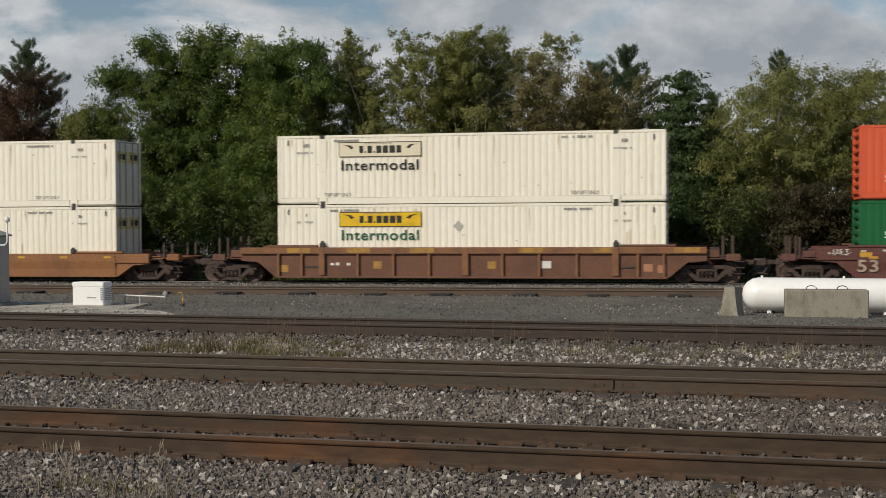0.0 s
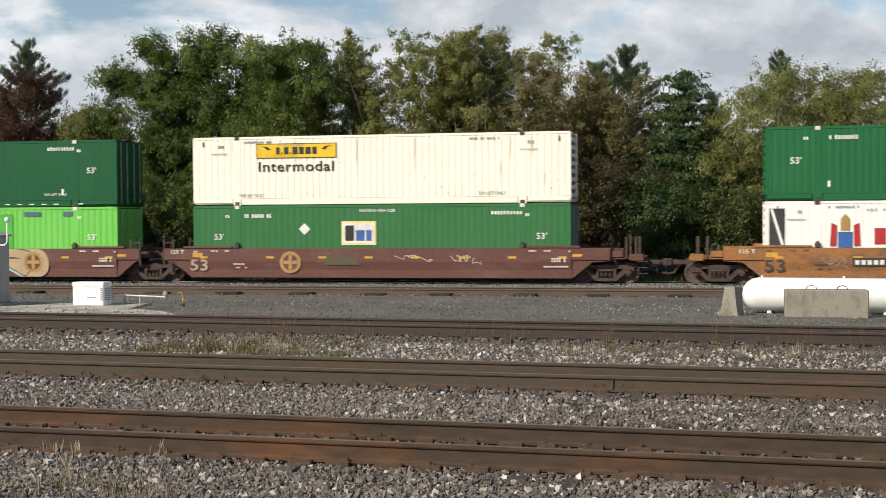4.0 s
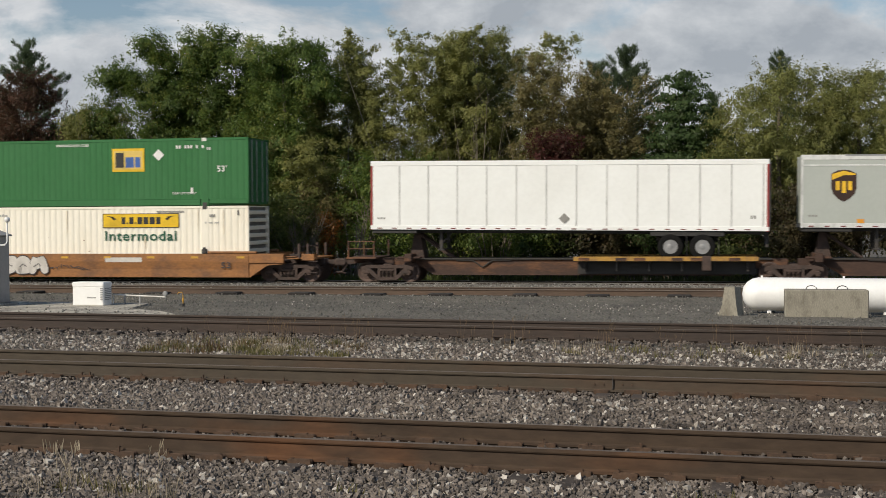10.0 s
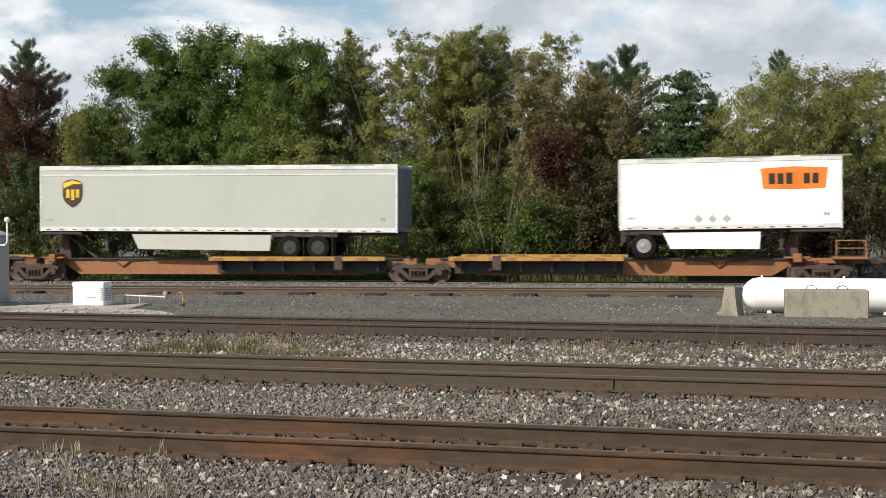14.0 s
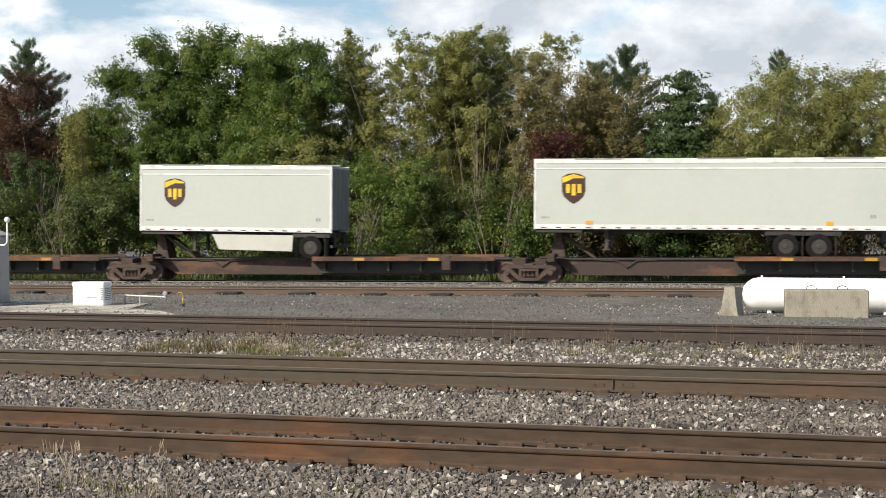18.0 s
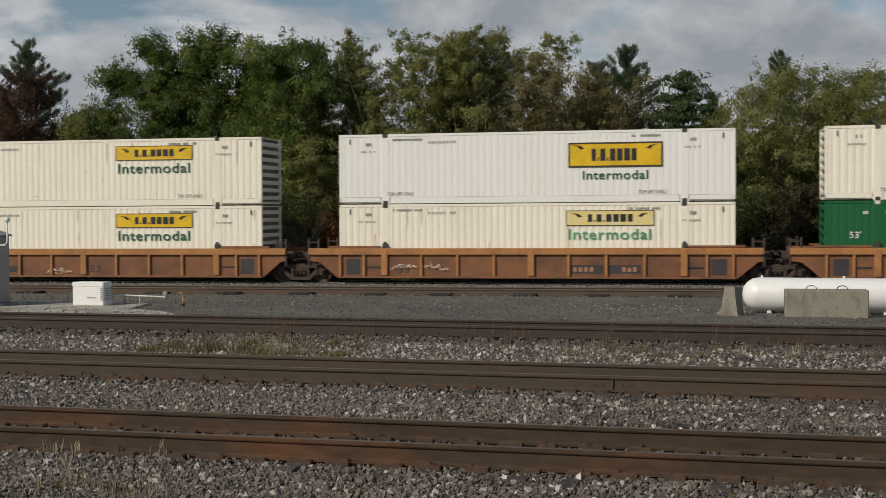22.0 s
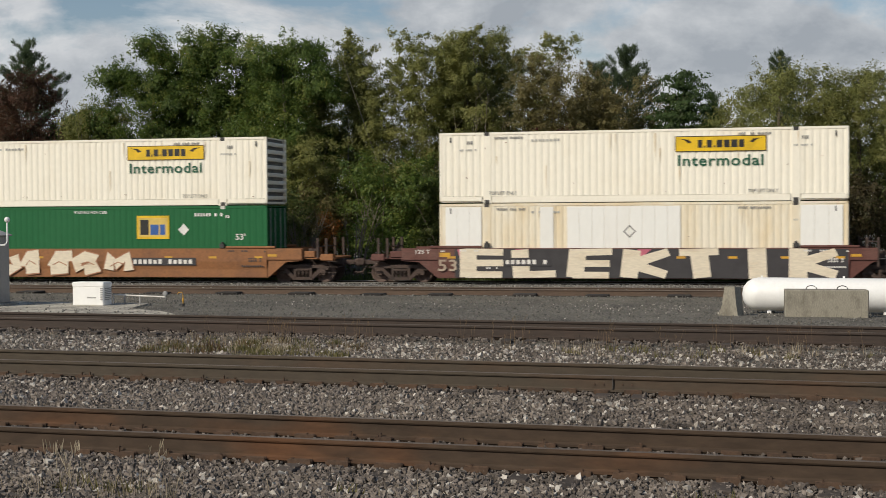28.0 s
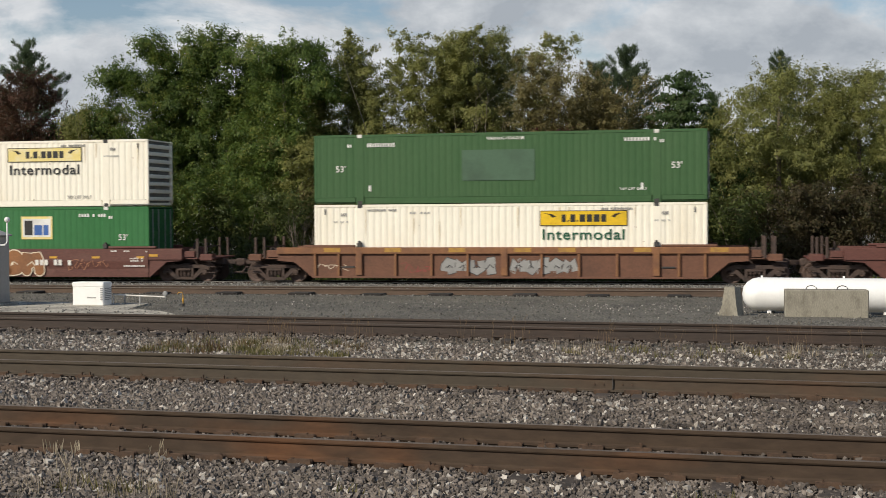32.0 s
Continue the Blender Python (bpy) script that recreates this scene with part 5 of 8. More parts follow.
def spine_car(dl, dr, paint, flip=False, ends=("joint", "joint"), colour="rusty", loaded=True):
    """One platform of an articulated spine car; bogies at -dl and +dr."""
    c = thing("spine_car", colour + " articulated spine car platform on the far track", "flat car", group="spine car platforms of the train")
    f = -1 if flip else 1
    half = (dl + dr) / 2
    x_deck0, x_deck1 = (-0.4, half - 1.35) if not flip else (-half + 1.35, 0.4)
    sill = Build()
    sill.prism([(-half + 1.2, 0.72), (-half + 1.9, 0.3), (half - 2.4, 0.3), (half - 1.0, 0.7), (half - 0.2, 0.72), (half - 0.2, 0.98), (-half + 0.2, 0.98), (-half + 0.2, 0.72)] if not flip else
               [(-half + 0.2, 0.72), (-half + 1.0, 0.7), (-half + 2.4, 0.3), (half - 1.9, 0.3), (half - 1.2, 0.72), (half - 0.2, 0.72), (half - 0.2, 0.98), (-half + 0.2, 0.98)], -0.5, 0.5)
    part("centre_sill", sill, paint, c)
    part("sill_cover", Build().box(-half + 0.8, half - 0.8, -0.6, 0.6, 0.94, 1.0, 0.01), DARK, c)
    for s in (-1, 1):
        y0, y1 = sorted((s * 0.62, s * 1.36))
        d = part("tyre_deck", Build().box(x_deck0, x_deck1, y0, y1, DECK - 0.19, DECK - 0.12, 0.01), DARK, c)
        ye0, ye1 = sorted((s * 1.36, s * 1.4))
        part("deck_edge", Build().box(x_deck0, x_deck1, ye0, ye1, DECK - 0.17, DECK + 0.015, 0.008), DULL_YELLOW if colour == "rusty" else SPINE_RUST, d, "worn edge of the deck")
        n = 9
        dashes = Build()
        for k in range(n):
            x = x_deck0 + 0.2 + k * (x_deck1 - x_deck0 - 0.6) / n
            if (k % 3 != 1) if colour == "rusty" else k in (2, 6):
                dashes.box(x, x + (x_deck1 - x_deck0) / n * 0.55, ye0 - 0.004 if s < 0 else ye0, ye1 if s < 0 else ye1 + 0.004, DECK - 0.155, DECK - 0.03)
        tagged(part("edge_wear", dashes, paint if colour == "rusty" else DULL_YELLOW, d), kind="stuff")
    br = Build()
    n = 6
    for k in range(n):
        x = x_deck0 + 0.4 + k * (x_deck1 - x_deck0 - 0.8) / (n - 1)
        br.prism([(x - 0.04, DECK - 0.07), (x + 0.04, DECK - 0.07), (x + 0.04, 0.5), (x - 0.04, 0.5)], -1.0, 1.0)
        for s in (-1, 1):
            br.box(x - 0.05, x + 0.05, min(s * 0.5, s * 1.36), max(s * 0.5, s * 1.36), DECK - 0.2, DECK - 0.07)
    part("cross_bearers", br, DARK, c)
    # black plates under the deck stand in for its shade on the sill
    for s in (-1, 1):
        y0, y1 = sorted((s * 0.58, s * 0.64))
        part("deck_stringer", Build().box(x_deck0 + 0.1, x_deck1 - 0.1, y0, y1, 0.36, DECK - 0.07, 0.01), BLACKMARK, c)
    xb = x_deck1 - f * 2.0 if not flip else x_deck0 + 2.0
    part("tie_down_box", Build().box(xb - 0.18, xb + 0.18, -1.42, -1.1, DECK - 0.55, DECK + 0.04, 0.02), BOGIE if colour == "rusty" else paint, c)
    # the hitch that holds the trailer's nose
    xh = -f * (half - 1.15)
    hi = Build()
    if loaded:
        hi.prism([(xh - 0.3, 1.0), (xh + 0.3, 1.0), (xh + 0.12, 2.15), (xh - 0.12, 2.15)], -0.42, 0.42)
        hi.box(xh - 0.45, xh + 0.45, -0.5, 0.5, 2.1, 2.19, 0.02)
        for y in (-0.35, 0.35):
            hi.tube([(xh + f * 1.5, y, 1.0), (xh + f * 0.1, y * 0.86, 2.0)], 0.06)
    else:                              # folded down on the sill
        lo, hi_x = sorted((xh - f * 0.3, xh + f * 1.3))
        hi.prism([(lo, 1.0), (hi_x, 1.0), (hi_x - 0.2, 1.26), (lo + 0.3, 1.3)], -0.42, 0.42)
        hi.box(lo + 0.25, lo + 0.95, -0.5, 0.5, 1.24, 1.34, 0.02)
    part("trailer_hitch", hi, BOGIE, c)
    bx = -f * (half - 0.95)
    eb = Build()
    eb.box(bx - 0.16, bx + 0.16, -1.3, 1.3, 0.86, 1.2, 0.03)
    eb.box(bx - 0.5, bx + 0.5, -1.2, -0.7, 1.0, 1.08, 0.02)
    part("end_beam", eb, paint, c)
    hb = Build()
    hb.tube([(bx + f * 1.9, -0.54, 0.92), (bx + f * 2.6, -0.54, 0.9), (bx + f * 3.0, -0.54, 0.62), (bx + f * 3.4, -0.54, 0.9), (bx + f * 4.2, -0.54, 0.93)], 0.035)
    part("air_hose", hb, DARK, c)
    for e, (kind, x) in zip((-1, 1), zip(ends, (-dl, dr))):
        if kind == "joint":
            bogie(c, x)
        elif kind == "bogie":
            bogie(c, x)
            pl = Build()
            lo, hi2 = sorted((x - e * 1.2, x + e * 1.6))
            pl.box(lo, hi2, -0.4, 0.4, 0.78, 1.0, 0.02)
            lo, hi2 = sorted((x + e * 0.4, x + e * 1.7))
            pl.box(lo, hi2, -1.3, 1.3, 0.98, 1.06, 0.015)
            for px in (0.5, 1.6):
                for s in (-1.25, 1.25):
                    pl.box(x + e * px - 0.03, x + e * px + 0.03, s - 0.03, s + 0.03, 1.0, 1.75, 0.008)
            lo, hi2 = sorted((x + e * 0.5, x + e * 1.6))
            for z in (1.4, 1.7):
                pl.box(lo, hi2, -1.27, -1.23, z, z + 0.04)
            part("end_platform", pl, paint, c)
            coupler(c, x + e * 1.6, e)
    return c


# ---------------------------------------------------------------- the train put together
MOVING = []                            # (thing, distance along the line at the start, across, height, pitch)


def rides(ob, u, z=0.0, d=1.3, pitch=0.0):
    MOVING.append((ob, u, d, z, pitch))
    return ob


def logo(xc, style="yellow", ink=None):
    return lambda box: freight_logo(box, xc, style, ink or INK_GREEN)


def hub(xc, rows=((0.95, 3), (0.78, 5)), tone=None):
    return lambda box: hub_logo(box, xc, rows, tone or INK_RED)


def square(xc, pale=False, dz=0.0):
    return lambda box: square_logo(box, xc, pale, dz)


def placard(xc, z=1.9, r=0.25, mat=None):
    return lambda box: diamond(box, xc, z, r, mat or LOGO_WHITE)


def patch(x0, x1, z0, z1, mat, name="repair_patch"):
    return lambda box: part(name, panel(FROM_LEFT + x0, FROM_LEFT + x1, z0, z1), mat, box)


LOW, HIGH = 0.35, 3.252
INC = ((0.95, 3), (0.78, 9))


SPRAY_CREAM = surf("cream_spray_paint", (0.72, 0.64, 0.5), 0.7, col2=(0.58, 0.47, 0.33), mix=(0.5, 0.75), scale=1.2, fine=12, var=0.12, stretch=(0.4, 1, 1.6))
SPRAY_BUFF = surf("buff_spray_paint", (0.46, 0.33, 0.2), 0.7, col2=(0.38, 0.28, 0.18), scale=1.2, fine=12, var=0.1)
SPRAY_WHITE = surf("white_spray_paint", (0.6, 0.57, 0.52), 0.7, col2=(0.45, 0.42, 0.38), scale=1.5, fine=12, var=0.12)
SPRAY_TEAL = surf("pale_teal_spray_paint", (0.36, 0.5, 0.48), 0.7, scale=1.5, fine=12, var=0.1)
SPRAY_RED = surf("dull_red_spray_paint", (0.3, 0.05, 0.05), 0.7, scale=1.5, fine=12, var=0.12)
SPRAY_PINK = surf("pink_spray_paint", (0.55, 0.14, 0.2), 0.7, scale=1.5, fine=12, var=0.1)
SPRAY_DARK = surf("dark_spray_paint", (0.045, 0.042, 0.045), 0.7, scale=1.5, fine=12, var=0.12)
SPRAY_GREY = surf("grey_spray_paint", (0.3, 0.3, 0.29), 0.7, scale=1.5, fine=12, var=0.12)
SPRAY_FAINT = surf("faint_spray_paint", (0.42, 0.2, 0.11), 0.75, scale=1.5, fine=12, var=0.15)
EMBLEM = surf("ochre_emblem_paint", (0.42, 0.25, 0.08), 0.7, scale=1.5, fine=12, var=0.12)
SPRAY_CHALK = surf("worn_chalky_spray_paint", (0.56, 0.5, 0.45), 0.75, col2=(0.2, 0.1, 0.08), mix=(0.5, 0.66), scale=3.5, fine=14, var=0.2, stretch=(1, 1, 1.8))
FADED_RED = surf("faded_red_patch", (0.2, 0.07, 0.05), 0.7, scale=1.2, fine=12, var=0.1)


FAINT_GREEN = surf("faint_green_spray", (0.075, 0.082, 0.04), 0.7, col2=(0.115, 0.05, 0.036), mix=(0.42, 0.6), scale=2.5, fine=12, var=0.2)
DULL_MARK = surf("dull_cream_marking", (0.42, 0.34, 0.26), 0.7, col2=(0.3, 0.22, 0.16), scale=3, fine=15, var=0.15)


def size_mark(car, x, mat, z=0.5, y=-1.507):
    part("size_lettering", words("53", 0.78, 0.48, mat), mat, car, at=pose(x, y, z))


def number_plate(car, x0, x1, ground, ink, z0=0.72, z1=1.05, y=-1.507):
    """A painted plate with a row of bars."""
    pl = part("painted_plate", Build().box(x0, x1, y - 0.004, y, z0, z1), ground, car, "dark painted plate with pale bars")
    n = max(4, int((x1 - x0) / 0.24))
    bars(pl, x0 + 0.1, z0 + 0.07, n, (x1 - x0 - 0.2) / n, z1 - z0 - 0.14, ink, y=y - 0.005, seed=int(abs(x0) * 10))


def emblem(car, x, z=0.86, r=0.46, y=-1.507):
    """A round line emblem with a barred cross."""
    ring = [(x + r * math.cos(a), z + r * math.sin(a)) for a in np.linspace(0, 2 * math.pi, 28, endpoint=False)]
    o = part("round_emblem", Build().prism(ring, y - 0.004, y), EMBLEM, car, "round ochre emblem")
    inner = [(x + r * 0.72 * math.cos(a), z + r * 0.72 * math.sin(a)) for a in np.linspace(0, 2 * math.pi, 28, endpoint=False)]
    part("emblem_field", Build().prism(inner, y - 0.007, y - 0.004), MAROON, o)
    part("emblem_cross", Build().box(x - 0.3, x + 0.3, y - 0.01, y - 0.007, z - 0.07, z + 0.07).box(x - 0.07, x + 0.07, y - 0.011, y - 0.007, z - 0.3, z + 0.3), EMBLEM, o)


def small_print(car, spots, mat, y=-1.507):
    for x, z, n in spots:
        bars(car, x, z, n, 0.1, 0.07, mat, y=y, seed=int(abs(x * 7)) + n)


def side_patch(car, x0, x1, z0, z1, mat, y=-1.507):
    part("paint_patch", Build().box(x0, x1, y - 0.002, y, z0, z1), mat, car)


def smooth_marks(cars, mat):
    for c in cars:
        small_print(c, [(-8.0, 1.28, 2), (-7.2, 1.3, 3), (-6.7, 1.3, 3), (6.4, 1.3, 3), (7.0, 1.3, 3), (7.9, 1.28, 2), (7.2, 0.98, 7), (7.2, 0.88, 7), (7.0, 0.66, 10), (-6.2, 0.75, 5), (-6.2, 0.6, 6)], mat)
        part("reflector_plate", Build().box(-8.05, -7.6, -1.512, -1.507, 1.08, 1.26), YELLOW, c)
        part("reflector_plate", Build().box(8.15, 8.55, -1.495, -1.483, 1.1, 1.2), YELLOW, c)
        letters(c, "125 T", -9.05, 1.22, 0.6, 0.16, MARK, "load_lettering", y=-1.487)


def rust_spots(box, spots):
    b = Build()
    for x, z, r in spots:
        r *= 0.72
        b.prism([(FROM_LEFT + x + r * math.cos(a), z + r * 1.6 * math.sin(a)) for a in np.linspace(0, 6.28, 7, endpoint=False)], FACE - 0.003, FACE)
    tagged(part("rust_speckle", b, RUST, box, "small rust stains"), kind="stuff")


OLDGREEN = surf("faded_green_patch", (0.06, 0.12, 0.07), 0.55, scale=1, fine=10, var=0.08)
RUST = surf("rust_stain", (0.14, 0.05, 0.02), 0.9, scale=3, fine=20, var=0.3)


def spots(*places):
    return lambda box: rust_spots(box, places)


def refrigerated(box):
    """Markings of the white refrigerated container: red name bars, a crest, blue bars, a dark plate for the shaded open
    frame at one end.
    """
    X = FROM_LEFT
    b = Build()
    px = X + 4.1
    for wide, tall in ((0.42, 0.62), (0.12, 0.14), (0.46, 0.62), (0.12, 0.14), (0.52, 0.62), (0.38, 0.44), (0.4, 0.5), (0.2, 0.62), (0.4, 0.44), (0.4, 0.44), (0.42, 0.66)):
        b.box(px, px + wide, FACE - 0.005, FACE, 1.22, 1.22 + tall)
        px += wide + 0.1
    tagged(part("name_strip", b, INK_RED, box, "row of red name bars"), kind="stuff")
    c = Build()
    c.box(X + 2.75, X + 3.3, FACE - 0.006, FACE, 1.1, 1.7)
    part("crest_shield", c, INK_BLUE, box, "blue crest")
    part("crest_side", Build().prism([(X + 2.45, 1.15), (X + 2.7, 1.15), (X + 2.72, 1.95), (X + 2.5, 2.05)], FACE - 0.005, FACE), INK_RED, box)
    part("crest_side", Build().prism([(X + 3.35, 1.15), (X + 3.6, 1.15), (X + 3.55, 2.05), (X + 3.33, 1.95)], FACE - 0.005, FACE), INK_RED, box)
    part("crest_top", Build().prism([(X + 2.85, 1.75), (X + 3.2, 1.75), (X + 3.2, 2.2), (X + 3.02, 2.4), (X + 2.85, 2.2)], FACE - 0.005, FACE), EMBLEM, box)
    bars(box, X + 9.9, 2.2, 9, 0.37, 0.24, INK_BLUE, 0.25, "blue_marking", seed=9)
    bars(box, X + 9.9, 2.06, 22, 0.152, 0.07, INK_GREY, 0.3, seed=8)
    # the shade inside the open frame is a flat dark plate
    part("open_bay", Build().box(X + 0.16, X + 0.75, FACE - 0.003, FACE + 0.002, 0.4, 2.62), DARK, box, "dark plate for the shaded recess of the open end bay")
    part("bay_brace", Build().prism([(X + 0.2, 2.6), (X + 0.3, 2.6), (X + 0.72, 1.2), (X + 0.62, 1.2)], FACE - 0.012, FACE - 0.004).box(X + 0.16, X + 0.75, FACE - 0.012, FACE - 0.004, 1.1, 1.18), NEWWHITE, box)


def ends_of(mat):
    def paint(box):
        for x in (-LENGTH / 2, LENGTH / 2 - 0.26):
            part("end_post", Build().box(x, x + 0.26, FACE - 0.004, FACE + 0.004, 0.12, 2.88), mat, box, "orange-red end post")
    return paint


def new_sheets(*spans):
    def sheets(box):
        for a, c in spans:
            n = max(1, round((c - a) / 0.52))
            for k in range(n):
                w = (c - a) / n
                part("new_sheet", Build().box(FROM_LEFT + a + k * w + 0.003, FROM_LEFT + a + (k + 1) * w - 0.003, FACE - 0.01, FACE, 0.32, 2.76, 0.004), NEWWHITE, box)
    return sheets


def outline_diamond(xc, z, r):
    def draw(box):
        x = FROM_LEFT + xc
        b = Build()
        for sx, sz in ((1, 1), (1, -1), (-1, 1), (-1, -1)):
            b.prism([(x + sx * r, z), (x, z + sz * r), (x, z + sz * (r - 0.07)), (x + sx * (r - 0.07), z)], FACE - 0.016, FACE - 0.011)
        part("diamond_outline", b, INK_GREY, box)
    return draw



def faint_word(box):
    letters(box, "PAWS", FROM_LEFT + 2.6, 1.45, 2.8, 0.85, FAINTLIME, "faded_tag")


def stack(u, low, high):
    for spec, z in ((low, LOW), (high, HIGH)):
        if spec:
            rides(container(*spec[:-1], **spec[-1]), u, z)


PAINT = {"maroon": (MAROON, "maroon"), "brown": (BROWN, "rusty brown"), "tan": (TAN, "worn orange-brown"), "orange": (ORANGE, "faded orange"), "dull": (RUSTORANGE, "dull orange")}


def three_units(us, trucks, style, paint, **more):
    cars = []
    for k, u in enumerate(us):
        left = ("bogie" if k == 0 else "shared", trucks[k] - u)
        right = ("bogie" if k == 2 else "joint", trucks[k + 1] - u)
        cars.append(rides(well_car(u, style, PAINT[paint], (left, right), **more), u))
    return cars


def one_unit(u, trucks, style, paint, **more):
    return rides(well_car(u, style, PAINT[paint], (("bogie", trucks[0] - u), ("bogie", trucks[1] - u)), **more), u)


one_unit(-35.85, (-45.9, -26.4), "shallow", "dull", top=1.22)
stack(-35.85, ("cream", (), {"end": "doors"}), ("cream", (), {"end": "doors"}))
car = one_unit(-12.36, (-22.6, -2.7), "ribbed", "brown", trim=RIBRUST)
number_plate(car, -5.85, -4.7, BROWN, MARK, 0.66, 0.92, y=-1.422)
bars(car, 3.1, 0.62, 3, 0.5, 0.3, MARK, 0.2, "name_strip", y=-1.422, seed=2)
for x, z in ((-7.95, 0.45), (7.2, 0.5), (7.75, 0.45), (-3.9, 0.6), (0.9, 0.6)):
    side_patch(car, x, x + 0.35, z, z + 0.3, DULL_YELLOW if x < 5 else SPRAY_FAINT, y=-1.422)
for x in (-7.6, -5.0, -2.3, 2.2, 5.2, 8.4):
    part("yellow_edge", Build().box(x, x + 1.0, -1.536, -1.53, 1.26, 1.46), DULL_YELLOW, car)
stack(-12.36, ("cream", (logo(4.45, "yellow"), placard(7.75, 2.0, 0.22, SEAL_GREY)), {}), ("cream", (logo(4.45, "washed", INK),), {}))
cars = three_units((11.14, 30.55, 50.2), (1.35, 20.75, 40.15, 59.65), "smooth", "maroon", top=1.44)
smooth_marks(cars, MARK)
for c in cars:
    size_mark(c, -8.15, DULL_MARK)
sprayed(cars[0], "FOAT", -6.2, 0.7, 0.24, 1.42, MAROON, SPRAY_WHITE, 0.24, 0.18, 21, fit=1.0)
graffiti(cars[0], 4.0, 5.1, 1.0, 1.3, SPRAY_WHITE, SPRAY_WHITE, 22, "tag", 4)
graffiti(cars[0], -9.3, -8.4, 1.1, 1.35, SPRAY_WHITE, SPRAY_WHITE, 23, "tag", 3)
emblem(cars[0], 3.4)
side_patch(cars[0], 3.0, 7.0, 0.3, 1.38, FADED_RED, y=-1.5035)
sprayed(cars[1], "3LOIR", -5.1, 4.0, 0.24, 1.42, SPRAY_BUFF, SPRAY_DARK, 0.36, 0.08, 24, halo=SPRAY_TEAL, fit=1.05)
sprayed(cars[1], "O", 3.5, 5.0, 0.24, 1.42, SPRAY_BUFF, SPRAY_BUFF, 0.5, 0.05, 28, y=-1.508)
emblem(cars[1], 4.2, y=-1.517)
graffiti(cars[1], -6.9, -5.6, 0.5, 1.3, EMBLEM, EMBLEM, 25, "tag", 3)
emblem(cars[2], -3.7)
side_patch(cars[2], -2.2, -0.7, 0.75, 1.15, FAINT_GREEN)
graffiti(cars[2], 0.9, 2.4, 0.85, 1.35, SPRAY_WHITE, SPRAY_WHITE, 26, "tag", 3)
graffiti(cars[2], 3.2, 4.4, 0.7, 1.35, SPRAY_WHITE, SPRAY_WHITE, 27, "tag", 3)
stack(11.14, ("green", (square(8.1, True, -0.38), placard(3.65)), {}), ("orange-red", (hub(6.65, INC, INK_BROWN),), {}))
stack(30.55, ("lime green", (hub(6.95), patch(10.0, 11.2, 0.4, 2.6, DKLIME), patch(11.75, 12.55, 2.5, 2.7, BLUEGREY), patch(13.6, 14.1, 2.5, 2.7, BLUEGREY), patch(0.7, 1.9, 0.9, 1.9, DKLIME), faint_word), {}), ("dark green", (hub(6.95),), {}))
stack(50.2, ("faded green", (square(7.3, True, -0.28), placard(4.95)), {}), ("cream", (logo(4.6, "yellow", INK),), {}))
cars = three_units((73.95, 93.4, 112.83), (64.1, 83.5, 102.88, 122.35), "smooth", "orange", top=1.44, dark_ends=True)
smooth_marks(cars, SPRAY_DARK)
for c in cars:
    size_mark(c, -8.1, SPRAY_DARK)
number_plate(cars[0], -4.8, -1.85, SPRAY_DARK, MARK)
sprayed(cars[0], "BRU", -1.9, 2.5, 0.24, 1.4, SPRAY_CREAM, SPRAY_DARK, 0.27, 0.08, 31, shadow=SPRAY_DARK, halo=SPRAY_TEAL, fit=1.0)
graffiti(cars[0], 2.2, 3.5, 0.3, 1.38, SPRAY_TEAL, SPRAY_GREY, 131, "bubble", 1)
graffiti(cars[0], 5.2, 7.6, 0.5, 1.3, SPRAY_WHITE, SPRAY_WHITE, 32, "tag", 4)
graffiti(cars[0], -6.0, -5.0, 0.5, 1.3, SPRAY_GREY, SPRAY_GREY, 36, "tag", 3)
graffiti(cars[1], -6.2, -4.7, 0.3, 1.36, SPRAY_GREY, SPRAY_DARK, 33, "bubble", 2, halo=SPRAY_CREAM)
graffiti(cars[1], -4.8, -3.1, 0.24, 1.36, SPRAY_CREAM, SPRAY_DARK, 35, "bubble", 3)
graffiti(cars[1], -3.0, 0.2, 0.35, 1.3, SPRAY_CREAM, SPRAY_CREAM, 34, "tag", 5)
bars(cars[1], 0.55, 0.68, 3, 0.66, 0.56, SPRAY_RED, 0.2, "name_strip", y=-1.507, seed=2)
spiky(cars[1], 2.95, 6.1, 0.25, 1.42, 35)
graffiti(cars[1], -7.3, -6.3, 0.7, 1.2, SPRAY_CREAM, SPRAY_CREAM, 132, "tag", 3)
graffiti(cars[1], 0.3, 2.8, 0.28, 0.6, SPRAY_CREAM, SPRAY_CREAM, 133, "tag", 5)
graffiti(cars[1], -2.9, 0.3, 0.28, 1.36, SPRAY_FAINT, SPRAY_FAINT, 134, "tag", 4)
graffiti(cars[2], -5.35, -1.7, 0.24, 1.36, SPRAY_WHITE, SPRAY_DARK, 37, "bubble", 4)
number_plate(cars[2], 1.35, 4.5, SPRAY_DARK, SPRAY_CREAM)
graffiti(cars[2], -1.2, 1.2, 0.4, 1.3, SPRAY_CREAM, SPRAY_CREAM, 38, "tag", 4)
graffiti(cars[2], 5.6, 7.2, 0.6, 1.2, SPRAY_CREAM, SPRAY_CREAM, 39, "tag", 3)
stack(73.95, ("white", (refrigerated,), {"smooth": True, "label": "white smooth-sided refrigerated container with red name bars"}), ("green", (hub(7.0),), {}))
